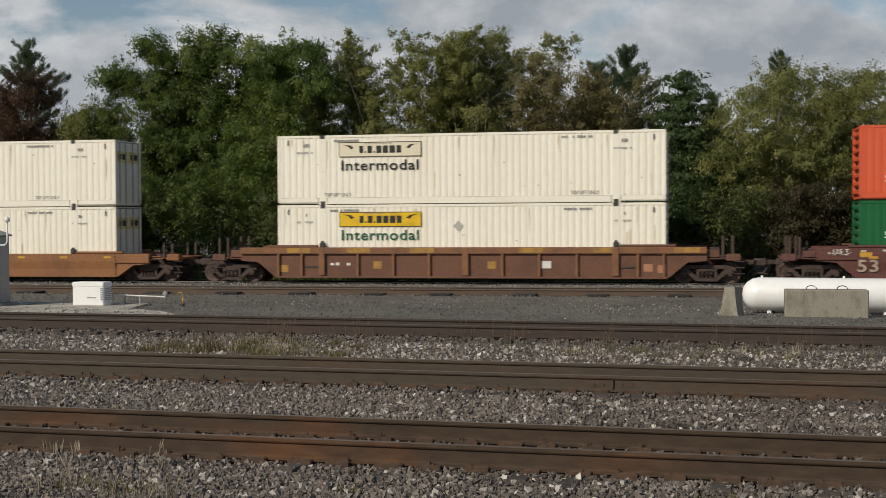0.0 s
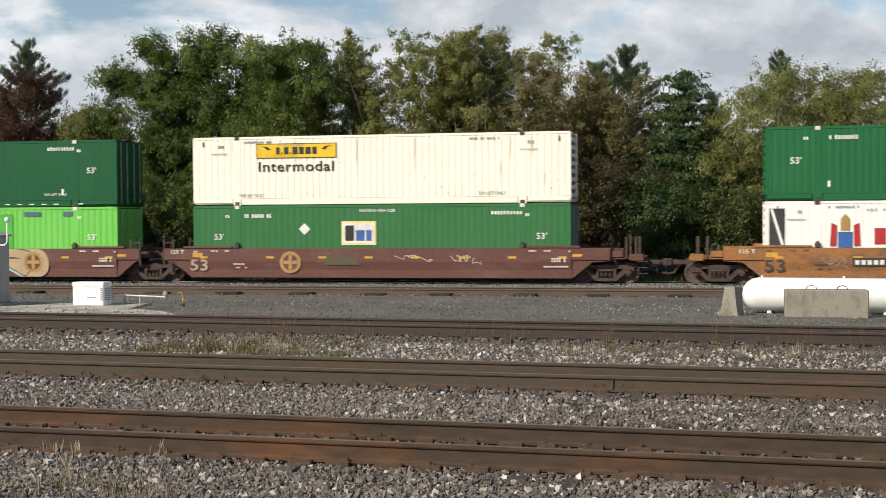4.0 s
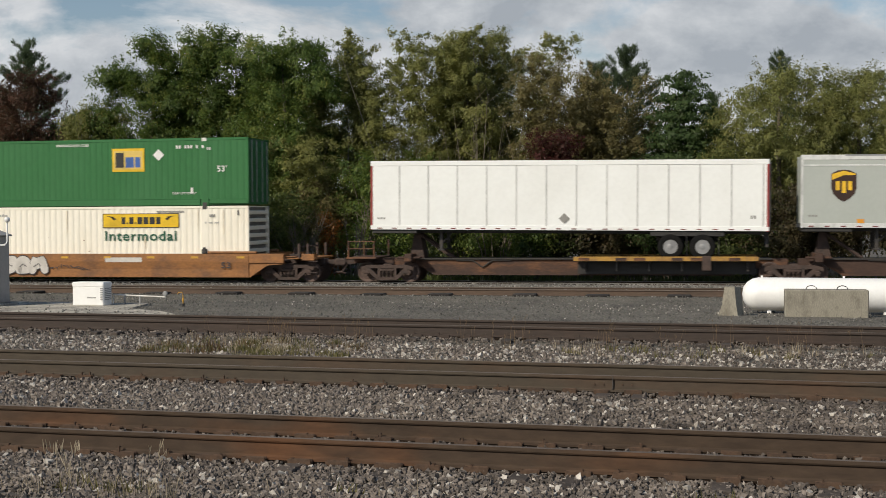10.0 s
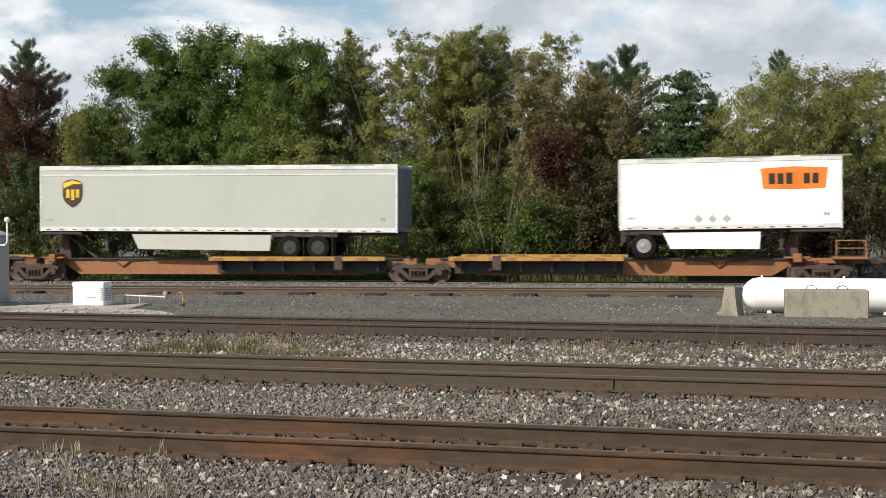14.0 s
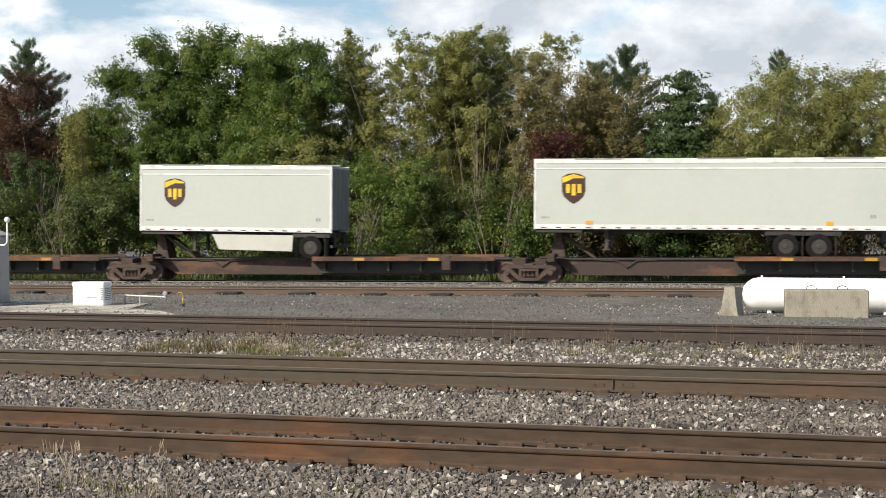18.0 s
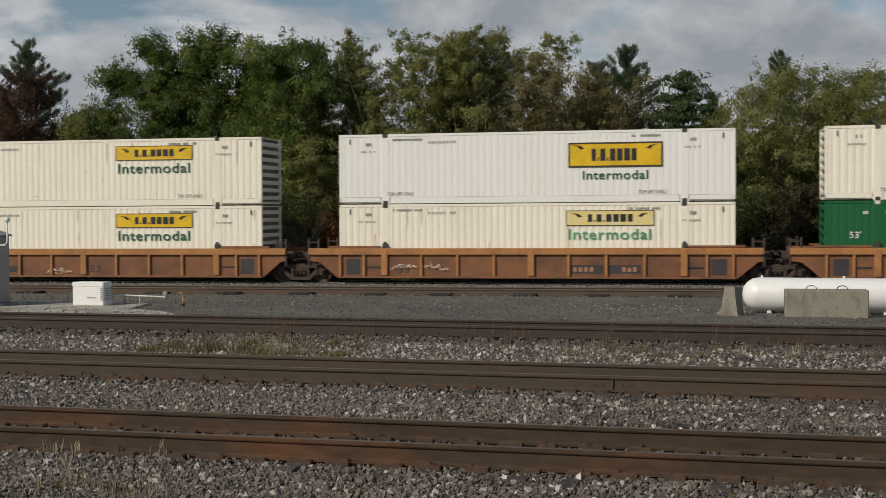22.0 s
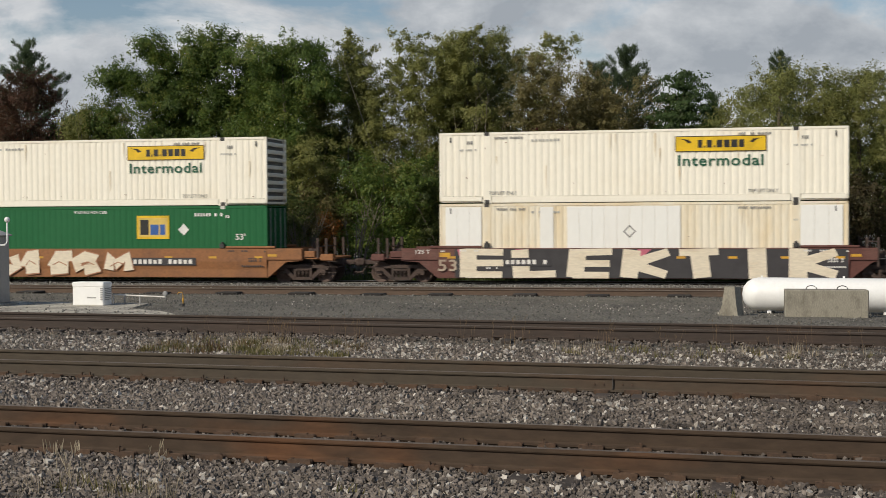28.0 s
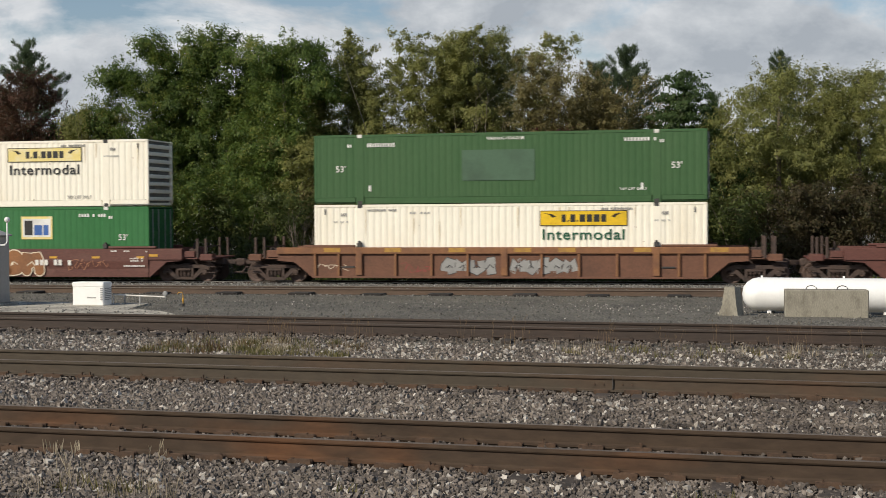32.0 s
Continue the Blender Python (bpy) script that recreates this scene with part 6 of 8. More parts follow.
stack(93.4, ("cream", (logo(4.45, "pale", INK),), {}), ("blue", (square(3.1), patch(4.9, 10.9, 1.15, 1.95, PATCH_BLUE), ends_of(RED), patch(0.75, 1.2, 1.42, 1.82, LOGO_WHITE), patch(7.75, 8.3, 2.3, 2.7, LOGO_WHITE), patch(12.4, 13.1, 2.45, 2.6, LOGO_WHITE), patch(0.85, 1.05, 0.5, 0.7, YELLOW)), {"size_z": 1.95, "label": "blue corrugated container with orange-red end posts"}))
stack(112.83, ("cream", (logo(11.28, "washed", INK_FADED), spots((4.9, 2.5, 0.05), (7.1, 2.35, 0.05), (9.6, 2.0, 0.04), (4.95, 1.55, 0.05), (5.6, 1.6, 0.05), (8.4, 1.35, 0.04), (5.3, 1.3, 0.07), (5.5, 1.3, 0.06), (3.9, 2.0, 0.04))), {}), ("cream", (logo(11.3, "washed", INK), spots((2.0, 0.9, 0.08), (2.0, 0.6, 0.06), (4.9, 0.55, 0.05), (7.4, 0.5, 0.06), (8.9, 0.7, 0.05), (11.0, 0.75, 0.1), (11.2, 0.95, 0.07), (11.5, 0.7, 0.08), (10.6, 0.55, 0.07), (12.4, 0.5, 0.05))), {}))
car = one_unit(136.47, (126.8, 146.2), "shallow", "orange", top=1.22)
number_plate(car, -5.6, -3.35, RUSTORANGE, SPRAY_DARK, 0.86, 1.1)
graffiti(car, -3.3, -1.2, 0.3, 1.18, SPRAY_WHITE, SPRAY_DARK, 41, "bubble", 3)
graffiti(car, -7.9, -6.4, 0.35, 1.1, SPRAY_WHITE, SPRAY_WHITE, 42, "tag", 4)
graffiti(car, -1.0, 0.8, 0.5, 0.8, SPRAY_DARK, SPRAY_DARK, 43, "tag", 5)
side_patch(car, 1.6, 3.3, 0.86, 1.06, SPRAY_WHITE)
part("size_lettering", words("53", 0.42, 0.26, SPRAY_DARK), SPRAY_DARK, car, at=pose(6.9, -1.524, 0.6))
stack(136.47, ("cream", (logo(11.25, "yellow"),), {}), ("faded green", (square(10.7), placard(12.1, 2.2)), {}))
cars = three_units((338.48, 358.03, 377.55), (328.48, 348.15, 367.66, 387.4), "ribbed", "tan", top=1.44, trim=TANLIT)
for c, x in zip(cars, (0.25, -5.55, 0.45)):
    part("size_lettering", words("53", 0.5, 0.3, SPRAY_DARK), SPRAY_DARK, c, at=pose(x, -1.424, 0.42))
number_plate(cars[0], -5.7, -4.7, SPRAY_DARK, SPRAY_GREY, 0.42, 0.68, y=-1.422)
number_plate(cars[0], -4.45, -3.2, SPRAY_DARK, SPRAY_CREAM, 0.42, 0.68, y=-1.422)
graffiti(cars[0], -1.7, -0.5, 0.35, 0.8, SPRAY_CREAM, SPRAY_CREAM, 44, "tag", 3)
number_plate(cars[1], 1.6, 2.9, SPRAY_DARK, SPRAY_FAINT, 0.42, 0.75, y=-1.422)
number_plate(cars[1], 3.12, 4.4, SPRAY_DARK, SPRAY_FAINT, 0.42, 0.75, y=-1.422)
graffiti(cars[1], -5.8, -4.7, 0.55, 0.85, SPRAY_CREAM, SPRAY_CREAM, 45, "tag", 4)
graffiti(cars[1], -4.4, -3.4, 0.5, 0.85, SPRAY_CREAM, SPRAY_CREAM, 46, "tag", 3)
number_plate(cars[2], -4.4, -3.2, SPRAY_DARK, SPRAY_FAINT, 0.42, 0.68, y=-1.422)
graffiti(cars[2], -1.4, -0.3, 0.35, 0.85, SPRAY_CREAM, SPRAY_CREAM, 47, "tag", 3)
for x, w in ((-1.2, 1.3), (1.9, 2.1)):
    side_patch(cars[2], x, x + w, 1.2, 1.4, SPRAY_CREAM, y=-1.532)
for c in cars:
    for x in (-7.75, 7.15):
        side_patch(c, x, x + 0.6, 0.35, 1.0, SPRAY_DARK, y=-1.422)
stack(338.48, ("cream", (logo(11.28, "yellow"),), {}), ("cream", (logo(11.3, "yellow"),), {}))
stack(358.03, ("cream", (logo(11.24, "pale", INK_FADED),), {}), ("white", (logo(11.45, "bordered", INK_GREEN),), {"smooth": True}))
stack(377.55, ("green", (square(10.7), placard(12.1)), {}), ("cream", (logo(11.35, "yellow"),), {}))
cars = three_units((401.25, 420.7, 440.2), (391.35, 410.6, 430.1, 449.75), "smooth", "dull", top=1.44, dark_ends=True)
smooth_marks(cars, SPRAY_DARK)
for c in cars:
    size_mark(c, -8.1, SPRAY_DARK)
    side_patch(c, -7.2, -6.5, 0.28, 0.7, YELLOW)
number_plate(cars[0], -5.25, -2.25, SPRAY_DARK, MARK)
sprayed(cars[0], "RTS", 0.15, 3.9, 0.26, 1.4, RUSTORANGE, SPRAY_WHITE, 0.2, 0.09, 51, fit=1.05)
graffiti(cars[0], 0.1, 0.9, 0.4, 1.38, SPRAY_CREAM, SPRAY_BUFF, 52, "tag", 2)
bars(cars[1], -1.5, 0.6, 3, 0.62, 0.55, SPRAY_DARK, 0.2, "name_strip", y=-1.507, seed=2)
graffiti(cars[1], 0.45, 2.9, 0.34, 1.36, SPRAY_WHITE, SPRAY_DARK, 53, "bubble", 4)
graffiti(cars[1], 4.0, 7.0, 0.3, 1.2, SPRAY_FAINT, SPRAY_FAINT, 54, "tag", 9)
graffiti(cars[1], -5.6, -4.8, 0.5, 1.2, SPRAY_WHITE, SPRAY_WHITE, 55, "tag", 3)
number_plate(cars[2], 2.0, 4.95, SPRAY_DARK, MARK)
graffiti(cars[2], -6.4, -2.2, 0.26, 1.42, SPRAY_CREAM, SPRAY_FAINT, 56, "angular", 4)
graffiti(cars[2], -2.0, 2.0, 0.26, 1.4, SPRAY_CREAM, SPRAY_FAINT, 57, "angular", 3)
stack(401.25, ("orange-red", (hub(6.6, INC, INK_BROWN),), {}), ("dark green", (hub(7.0),), {}))
stack(420.7, ("green", (hub(6.9), patch(14.15, 16.05, 0.3, 2.8, BLUEGREY, "end_sheet")), {}), ("cream", (logo(11.4, "yellow"),), {}))
stack(440.2, ("green", (square(11.0), placard(12.4)), {}), ("cream", (logo(11.6, "yellow"),), {}))
cars = three_units((463.79, 483.27, 502.8), (454.0, 473.4, 492.8, 512.4), "smooth", "maroon", top=1.44)
smooth_marks(cars, MARK)
for c in cars:
    size_mark(c, -8.1, DULL_MARK, y=-1.524)
side_patch(cars[0], -7.4, 8.05, 0.24, 1.4, SPRAY_DARK, y=-1.5035)
sprayed(cars[0], "ELEKTIK", -7.2, 8.0, 0.24, 1.42, SPRAY_CREAM, SPRAY_CREAM, 0.25, 0.02, 61, soft=False, fit=0.92, stem=1.6)
number_plate(cars[0], -5.4, -3.45, SPRAY_DARK, MARK, y=-1.526)
for x in (-7.3, -4.9, -2.6, 0.0, 2.2, 4.4):
    part("graffiti_form", Build().prism([(x, 1.39), (x + 0.55, 1.39), (x + 0.1, 1.02)], -1.508, -1.504), SPRAY_PINK, cars[0])
side_patch(cars[1], -7.4, 6.2, 0.24, 1.4, SPRAY_DARK, y=-1.5035)
sprayed(cars[1], "ENSTE", -7.3, 6.2, 0.24, 1.42, SPRAY_CREAM, SPRAY_CREAM, 0.25, 0.02, 63, soft=False, fit=0.92, stem=1.6)
graffiti(cars[2], -7.35, -6.3, 0.28, 1.4, SPRAY_PINK, SPRAY_RED, 64, "bubble", 1)
graffiti(cars[2], -6.2, -5.5, 0.5, 1.1, SPRAY_CREAM, SPRAY_CREAM, 164, "tag", 3)
sprayed(cars[2], "RESON", -5.4, -0.3, 0.24, 1.4, SPRAY_CHALK, SPRAY_CHALK, 0.17, 0.07, 65, soft=False, fit=0.9)
graffiti(cars[2], -0.3, 3.1, 0.26, 1.4, RUSTORANGE, SPRAY_CREAM, 66, "bubble", 4)
bars(cars[2], 2.85, 0.72, 8, 0.22, 0.25, MARK, 0.3, "number_strip", y=-1.526, seed=5)
graffiti(cars[2], 4.3, 6.2, 0.5, 1.3, SPRAY_FAINT, SPRAY_FAINT, 67, "tag", 5)
stack(463.79, ("beige", (new_sheets((0.25, 1.75), (4.15, 4.7), (5.25, 9.75), (14.35, 15.95)), outline_diamond(7.75, 1.75, 0.26)), {"label": "stained beige container with new white side sheets"}), ("cream", (logo(11.3, "yellow"),), {}))
stack(483.27, ("cream", (logo(11.3, "yellow"),), {}), ("dark green", (hub(7.0),), {}))
stack(502.8, ("faded green", (square(10.9, True), placard(4.6)), {}), ("cream", (logo(11.3, "pale", INK), patch(0.14, 1.76, 0.32, 2.76, BEIGE, "old_sheet")), {}))
car = one_unit(526.38, (516.48, 536.3), "ribbed", "brown", trim=RIBRUST)
graffiti(car, -4.2, -2.9, 0.35, 1.1, SPRAY_RED, SPRAY_RED, 71, "tag", 4, y=-1.424)
graffiti(car, -2.6, -0.3, 0.32, 1.1, SPRAY_GREY, SPRAY_DARK, 72, "angular", 4, y=-1.424)
graffiti(car, 0.2, 3.0, 0.32, 1.1, SPRAY_GREY, SPRAY_GREY, 73, "tag", 11, y=-1.424)
graffiti(car, 0.3, 2.9, 0.34, 1.08, SPRAY_GREY, SPRAY_DARK, 75, "angular", 5, y=-1.426)
graffiti(car, -7.8, -6.3, 0.5, 0.9, SPRAY_CREAM, SPRAY_DARK, 74, "tag", 4, y=-1.424)
for x in (-7.6, -5.0, -2.3, 0.4, 2.2, 5.2, 8.2):
    part("yellow_edge", Build().box(x, x + 0.7, -1.536, -1.53, 1.28, 1.46), DULL_YELLOW, car)
stack(526.38, ("cream", (logo(11.27, "yellow"),), {}), ("weathered green", (patch(6.3, 9.3, 0.95, 2.2, OLDGREEN),), {"size_z": 1.35}))
one_unit(549.3, (539.45, 559.2), "smooth", "maroon", top=1.44)

SPINE_A = (150.5, 166.92, 184.25, 201.4, 218.75, 234.92)
SPINE_B = (239.0, 256.05, 273.13, 290.49, 307.7, 324.22)
for trucks, paints in ((SPINE_A, (SPINE_RUST, SPINE_RUST, SPINE_RUST, RUSTORANGE, RUSTORANGE)), (SPINE_B, (SPINE,) * 5)):
    for k in range(5):
        a, b = trucks[k], trucks[k + 1]
        mid = (a + b) / 2
        ends = ("bogie" if k == 0 else "none", "bogie" if k == 4 else "joint")
        rides(spine_car(mid - a, b - mid, paints[k], flip=(k == 4), ends=ends, colour="rusty" if trucks is SPINE_A else "dark brown", loaded=trucks is SPINE_A or k != 1), mid)

SIGN_ORANGE = flat((0.75, 0.2, 0.02), "orange_sign_paint")
GREYLAB = "light grey semi-trailer with brown and gold shield on spine car"
for u0, u1, more in (
    (149.86, 165.95, dict(paint=BODYWHITE, axles=2, setback=1.3, seams=True, trim=REDTRIM, rim=GREY, label="white plate-sided semi-trailer with red rear frame, on a spine car")),
    (167.14, 180.86, dict(paint=BODYGREY, axles=2, setback=0.75, logo=1.6, label=GREYLAB)),
    (184.54, 192.98, dict(paint=BODYGREY, axles=1, logo=1.5, label="short " + GREYLAB)),
    (201.82, 217.92, dict(paint=BODYGREY, axles=2, setback=2.2, logo=1.55, skirt=(4.3, 10.6), label=GREYLAB)),
    (227.07, 235.66, dict(paint=BODYWHITE, axles=1, wheels_right=False, skirt=(1.7, 5.5), rim=GREY, label="short white semi-trailer with an orange sign, on a spine car")),
    (238.89, 255.1, dict(paint=BODYGREY, axles=2, setback=2.2, logo=1.55, skirt=(4.3, 10.6), label=GREYLAB)),
    (273.63, 282.23, dict(paint=BODYGREY, axles=1, logo=1.6, skirt=(3.3, 6.9), label="short " + GREYLAB)),
    (290.74, 304.5, dict(paint=BODYGREY, axles=2, setback=1.35, logo=1.6, label=GREYLAB)),
    (316.15, 324.6, dict(paint=BODYGREY, axles=1, wheels_right=False, logo=7.0, label="short " + GREYLAB)),
):
    drop = 0.14 if more.get("wheels_right", True) else -0.08
    tr_ = rides(trailer(u1 - u0, **more), (u0 + u1) / 2, DECK - abs(drop) / 2, pitch=math.degrees(drop / (u1 - u0)))
    half = (u1 - u0) / 2
    if more["label"].startswith("short white"):
        a, c, z0, z1 = -half + 5.5, -half + 8.05, 2.7, 3.52
        sg = part("orange_sign", Build().prism([(a + 0.1, z0), (a, z1 - 0.04), ((a + c) / 2, z1 + 0.03), (c, z1 - 0.04), (c - 0.1, z0), ((a + c) / 2, z0 - 0.04)], -1.312, -1.3), SIGN_ORANGE, tr_, "orange sign with dark bars")
        bars(sg, a + 0.32, z0 + 0.17, 6, 0.33, 0.48, INK, 0.3, "name_strip", y=-1.313, seed=7)
        for x in (3.1, 3.65, 4.2):
            part("placard", Build().prism([(-half + x - 0.17, 1.55), (-half + x, 1.72), (-half + x + 0.17, 1.55), (-half + x, 1.38)], -1.31, -1.3), SEAL_GREY, tr_)
    if more["label"].startswith("white plate"):
        part("placard", Build().prism([(-0.2, 1.62), (0.02, 1.84), (0.24, 1.62), (0.02, 1.4)], -1.316, -1.308), INK_GREY, tr_, "grey diamond placard")


def travelled(t):
    return 16.555 * t + 0.0072 * t * t


def motions():
    times = [0, 4, 8, 12, 16, 20, 24, 28, 32]
    turn = Euler((0, -math.atan(GRADE), TURN)).to_matrix().to_4x4()
    start = {}
    for ob, u, d, z, pitch in MOVING:
        walk(ob, [(t, Matrix.Translation(on_train_line(u - travelled(t), d, z)) @ turn @ pose(0, 0, 0, 0, pitch, 0)) for t in times])
        start[ob] = u
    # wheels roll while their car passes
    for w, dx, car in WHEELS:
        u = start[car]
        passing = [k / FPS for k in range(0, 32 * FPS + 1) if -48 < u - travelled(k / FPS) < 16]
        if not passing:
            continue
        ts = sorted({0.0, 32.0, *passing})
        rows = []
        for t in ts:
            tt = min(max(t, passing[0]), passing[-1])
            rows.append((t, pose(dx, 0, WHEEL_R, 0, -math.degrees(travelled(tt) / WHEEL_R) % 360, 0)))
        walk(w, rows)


# ---------------------------------------------------------------- trees
PALE_BARK = surf("pale_grey_bark", (0.2, 0.18, 0.155), 0.95, col2=(0.12, 0.105, 0.09), scale=5, fine=30, var=0.3, bump=0.01, stretch=(1, 1, 0.3))
BARK = surf("grey_brown_bark", (0.16, 0.13, 0.1), 0.95, col2=(0.09, 0.075, 0.06), scale=5, fine=30, var=0.3, bump=0.01, stretch=(1, 1, 0.3))
OAK = leafy("green_leaves", [(0.05, 0.084, 0.02), (0.084, 0.136, 0.029), (0.144, 0.194, 0.041), (0.27, 0.272, 0.06)])
OLIVE = leafy("yellow_green_leaves", [(0.135, 0.155, 0.05), (0.21, 0.226, 0.07), (0.29, 0.293, 0.094), (0.38, 0.345, 0.126)])
LIGHT = leafy("light_green_leaves", [(0.06, 0.1, 0.023), (0.1, 0.16, 0.034), (0.165, 0.22, 0.047), (0.28, 0.285, 0.064)])
BROWNISH = leafy("thin_brownish_leaves", [(0.13, 0.124, 0.05), (0.195, 0.176, 0.07), (0.26, 0.22, 0.092), (0.34, 0.28, 0.13)])
PINE = leafy("pine_needles", [(0.06, 0.088, 0.045), (0.09, 0.128, 0.062), (0.13, 0.17, 0.08)], 0.45)
DEEP = leafy("deep_green_leaves", [(0.042, 0.076, 0.024), (0.068, 0.112, 0.034), (0.105, 0.152, 0.046)])
REDDISH = leafy("reddish_leaves", [(0.06, 0.05, 0.028), (0.085, 0.06, 0.034), (0.125, 0.055, 0.036), (0.12, 0.095, 0.048)])
PURPLISH = leafy("brown_purple_leaves", [(0.055, 0.058, 0.024), (0.082, 0.076, 0.033), (0.1, 0.074, 0.04), (0.13, 0.115, 0.05)])
CRIMSON = leafy("crimson_leaves", [(0.06, 0.02, 0.017), (0.1, 0.025, 0.022), (0.085, 0.034, 0.025), (0.07, 0.052, 0.026)])
RUSSET = leafy("orange_leaves", [(0.2, 0.08, 0.02), (0.28, 0.11, 0.025), (0.15, 0.1, 0.03)])
SHRUB = leafy("mixed_green_leaves", [(0.05, 0.07, 0.022), (0.08, 0.11, 0.031), (0.126, 0.155, 0.044), (0.2, 0.2, 0.06)])


def unit(a):
    return a / np.linalg.norm(a, axis=-1, keepdims=True)


def leaves(tips, radii, outward, share, total, size, rng, flat=0.75):
    """Single leaves, a pointed triangle each, in loose sprays round the twig ends."""
    pick = rng.choice(len(tips), total, p=share / share.sum())
    c, r, o = tips[pick], radii[pick][:, None], outward[pick]
    off = rng.normal(size=(total, 3)) * 0.5
    off[:, 2] *= flat
    p = c + off * r - o * (r * rng.uniform(0, 0.9, (total, 1)))
    nrm = unit(o * 0.75 + unit(off) * 0.4 + rng.normal(size=(total, 3)) * 0.36 + np.array((0, 0, 0.25)))
    a = unit(np.cross(nrm, rng.normal(size=(total, 3))))
    b = np.cross(nrm, a)
    s = size * 1.12 * rng.uniform(0.55, 1.4, (total, 1))
    return np.stack([p - a * s - b * s * 0.5, p - a * s * 0.45 + b * s * 0.7, p + a * s * 1.15 + b * s * 0.05], 1)


def needles(tips, radii, outward, share, total, size, rng):
    """Needle tufts: slim blades that stand away from the twig and upwards."""
    pick = rng.choice(len(tips), total, p=share / share.sum())
    o = outward[pick]
    p = tips[pick] + rng.normal(size=(total, 3)) * radii[pick][:, None] * 0.42 - o * rng.uniform(0, 0.3, (total, 1))
    a = unit(o * 0.8 + rng.normal(size=(total, 3)) * 0.5 + np.array((0, 0, 0.3)))
    b = unit(np.cross(a, rng.normal(size=(total, 3))))
    s = size * rng.uniform(0.6, 1.3, (total, 1))
    return np.stack([p - b * s * 0.13, p + b * s * 0.13, p + a * s * 1.4], 1)


def round_crown(lo, hi, half, rng):
    """Twig ends on a heap of uneven boughs, with leading shoots standing out of the top."""
    tips, out, rad, share = [], [], [], []
    mid, tall = (lo + hi) / 2, (hi - lo) / 2
    lobes = [(0.0, 0.0, mid, half * 0.55, tall * 0.72)]
    while len(lobes) < 26:
        d = unit(rng.normal(size=3))
        if d[2] < -0.75:
            continue
        r = half * rng.uniform(0.24, 0.46)
        q = rng.uniform(0.72, 1.06)
        lobes.append((d[0] * (half - r) * q, d[1] * (half - r) * q, mid + d[2] * (tall - r * 0.8) * q, r, r * rng.uniform(0.7, 1.15)))
    for x, y, z, r, h in lobes:
        for _ in range(int(12 + 15 * r)):
            d = unit(rng.normal(size=3) + np.array((0.0, 0.0, 0.25)))
            if d[2] < -0.6:
                continue
            q = rng.uniform(0.72, 1.05) if rng.random() < 0.72 else rng.uniform(0.25, 0.7)
            tips.append((x + d[0] * r * q, y + d[1] * r * q, max(0.3, z + d[2] * h * q)))
            out.append(d)
            rad.append(rng.uniform(0.26, 0.5))
            share.append(rng.uniform(0.5, 1.3))
    for _ in range(7):
        a, q = rng.uniform(0, 6.283), math.sqrt(rng.random()) * 0.72
        x, y = math.cos(a) * half * q, math.sin(a) * half * q
        top = hi - (hi - lo) * 0.3 * q * q - rng.uniform(0.0, 0.55)
        for k in range(11):
            f = k / 10
            w = 0.08 + 0.42 * f
            e = rng.normal(size=2) * w
            tips.append((x + e[0], y + e[1], top - 2.2 * f))
            out.append(unit(np.array((e[0] * 0.8, e[1] * 0.8, 0.8))))
            rad.append(0.13 + 0.24 * f)
            share.append(0.22 + 0.55 * f)
    return tips, out, rad, share


def upright_crown(lo, hi, half, rng, stems, dense):
    """Steep stems side by side, each with short twigs that thin out towards its tip."""
    tips, out, rad, share = [], [], [], []
    for s in range(stems):
        a, q = rng.uniform(0, 6.283), math.sqrt((s + 0.5) / stems)
        ax, ay = math.cos(a) * half * q, math.sin(a) * half * q
        top = hi - (hi - lo) * (0.1 * q * q + rng.uniform(-0.02, 0.09))
        for _ in range(dense):
            f = rng.random() ** 0.8
            z = lo + (top - lo) * f
            w = half * (0.16 + 0.36 * (1 - f)) + 0.14
            e = rng.normal(size=2) * w * 0.62
            g = 0.25 + 0.75 * f
            tips.append((ax * g + e[0], ay * g + e[1], max(0.25, z + 0.25 * np.linalg.norm(e))))
            out.append(unit(np.array((e[0], e[1], 0.55 * w + 0.2))))
            rad.append(rng.uniform(0.26, 0.5) * (1.15 - 0.45 * f))
            share.append(rng.uniform(0.4, 1.2) * (1.1 - 0.4 * f))
    return tips, out, rad, share


def spire_crown(lo, hi, half, rng):
    """Drooping sprays in tiers up to a leaning point."""
    tips, out, rad, share = [], [], [], []
    z = lo
    while z < hi:
        t = (z - lo) / (hi - lo)
        reach = half * (1 - t) ** 0.5 * rng.uniform(0.7, 1.12) + 0.15
        for k in range(int(6 + 5 * reach)):
            a = rng.uniform(0, 6.283)
            for q in np.arange(0.25, 1.01, 0.36 / (reach + 0.3)):
                w = rng.normal(size=2) * 0.16
                tips.append((math.cos(a) * reach * q + w[0] + 0.25 * t * t, math.sin(a) * reach * q + w[1], z + 0.3 * q - 0.45 * q * q * (1 - t)))
                out.append(unit(np.array((math.cos(a), math.sin(a), 0.35))))
                rad.append(rng.uniform(0.24, 0.42) * (1.05 - 0.5 * t))
                share.append(rng.uniform(0.6, 1.2) * (1.1 - 0.6 * t))
        z += rng.uniform(0.22, 0.42)
    return tips, out, rad, share


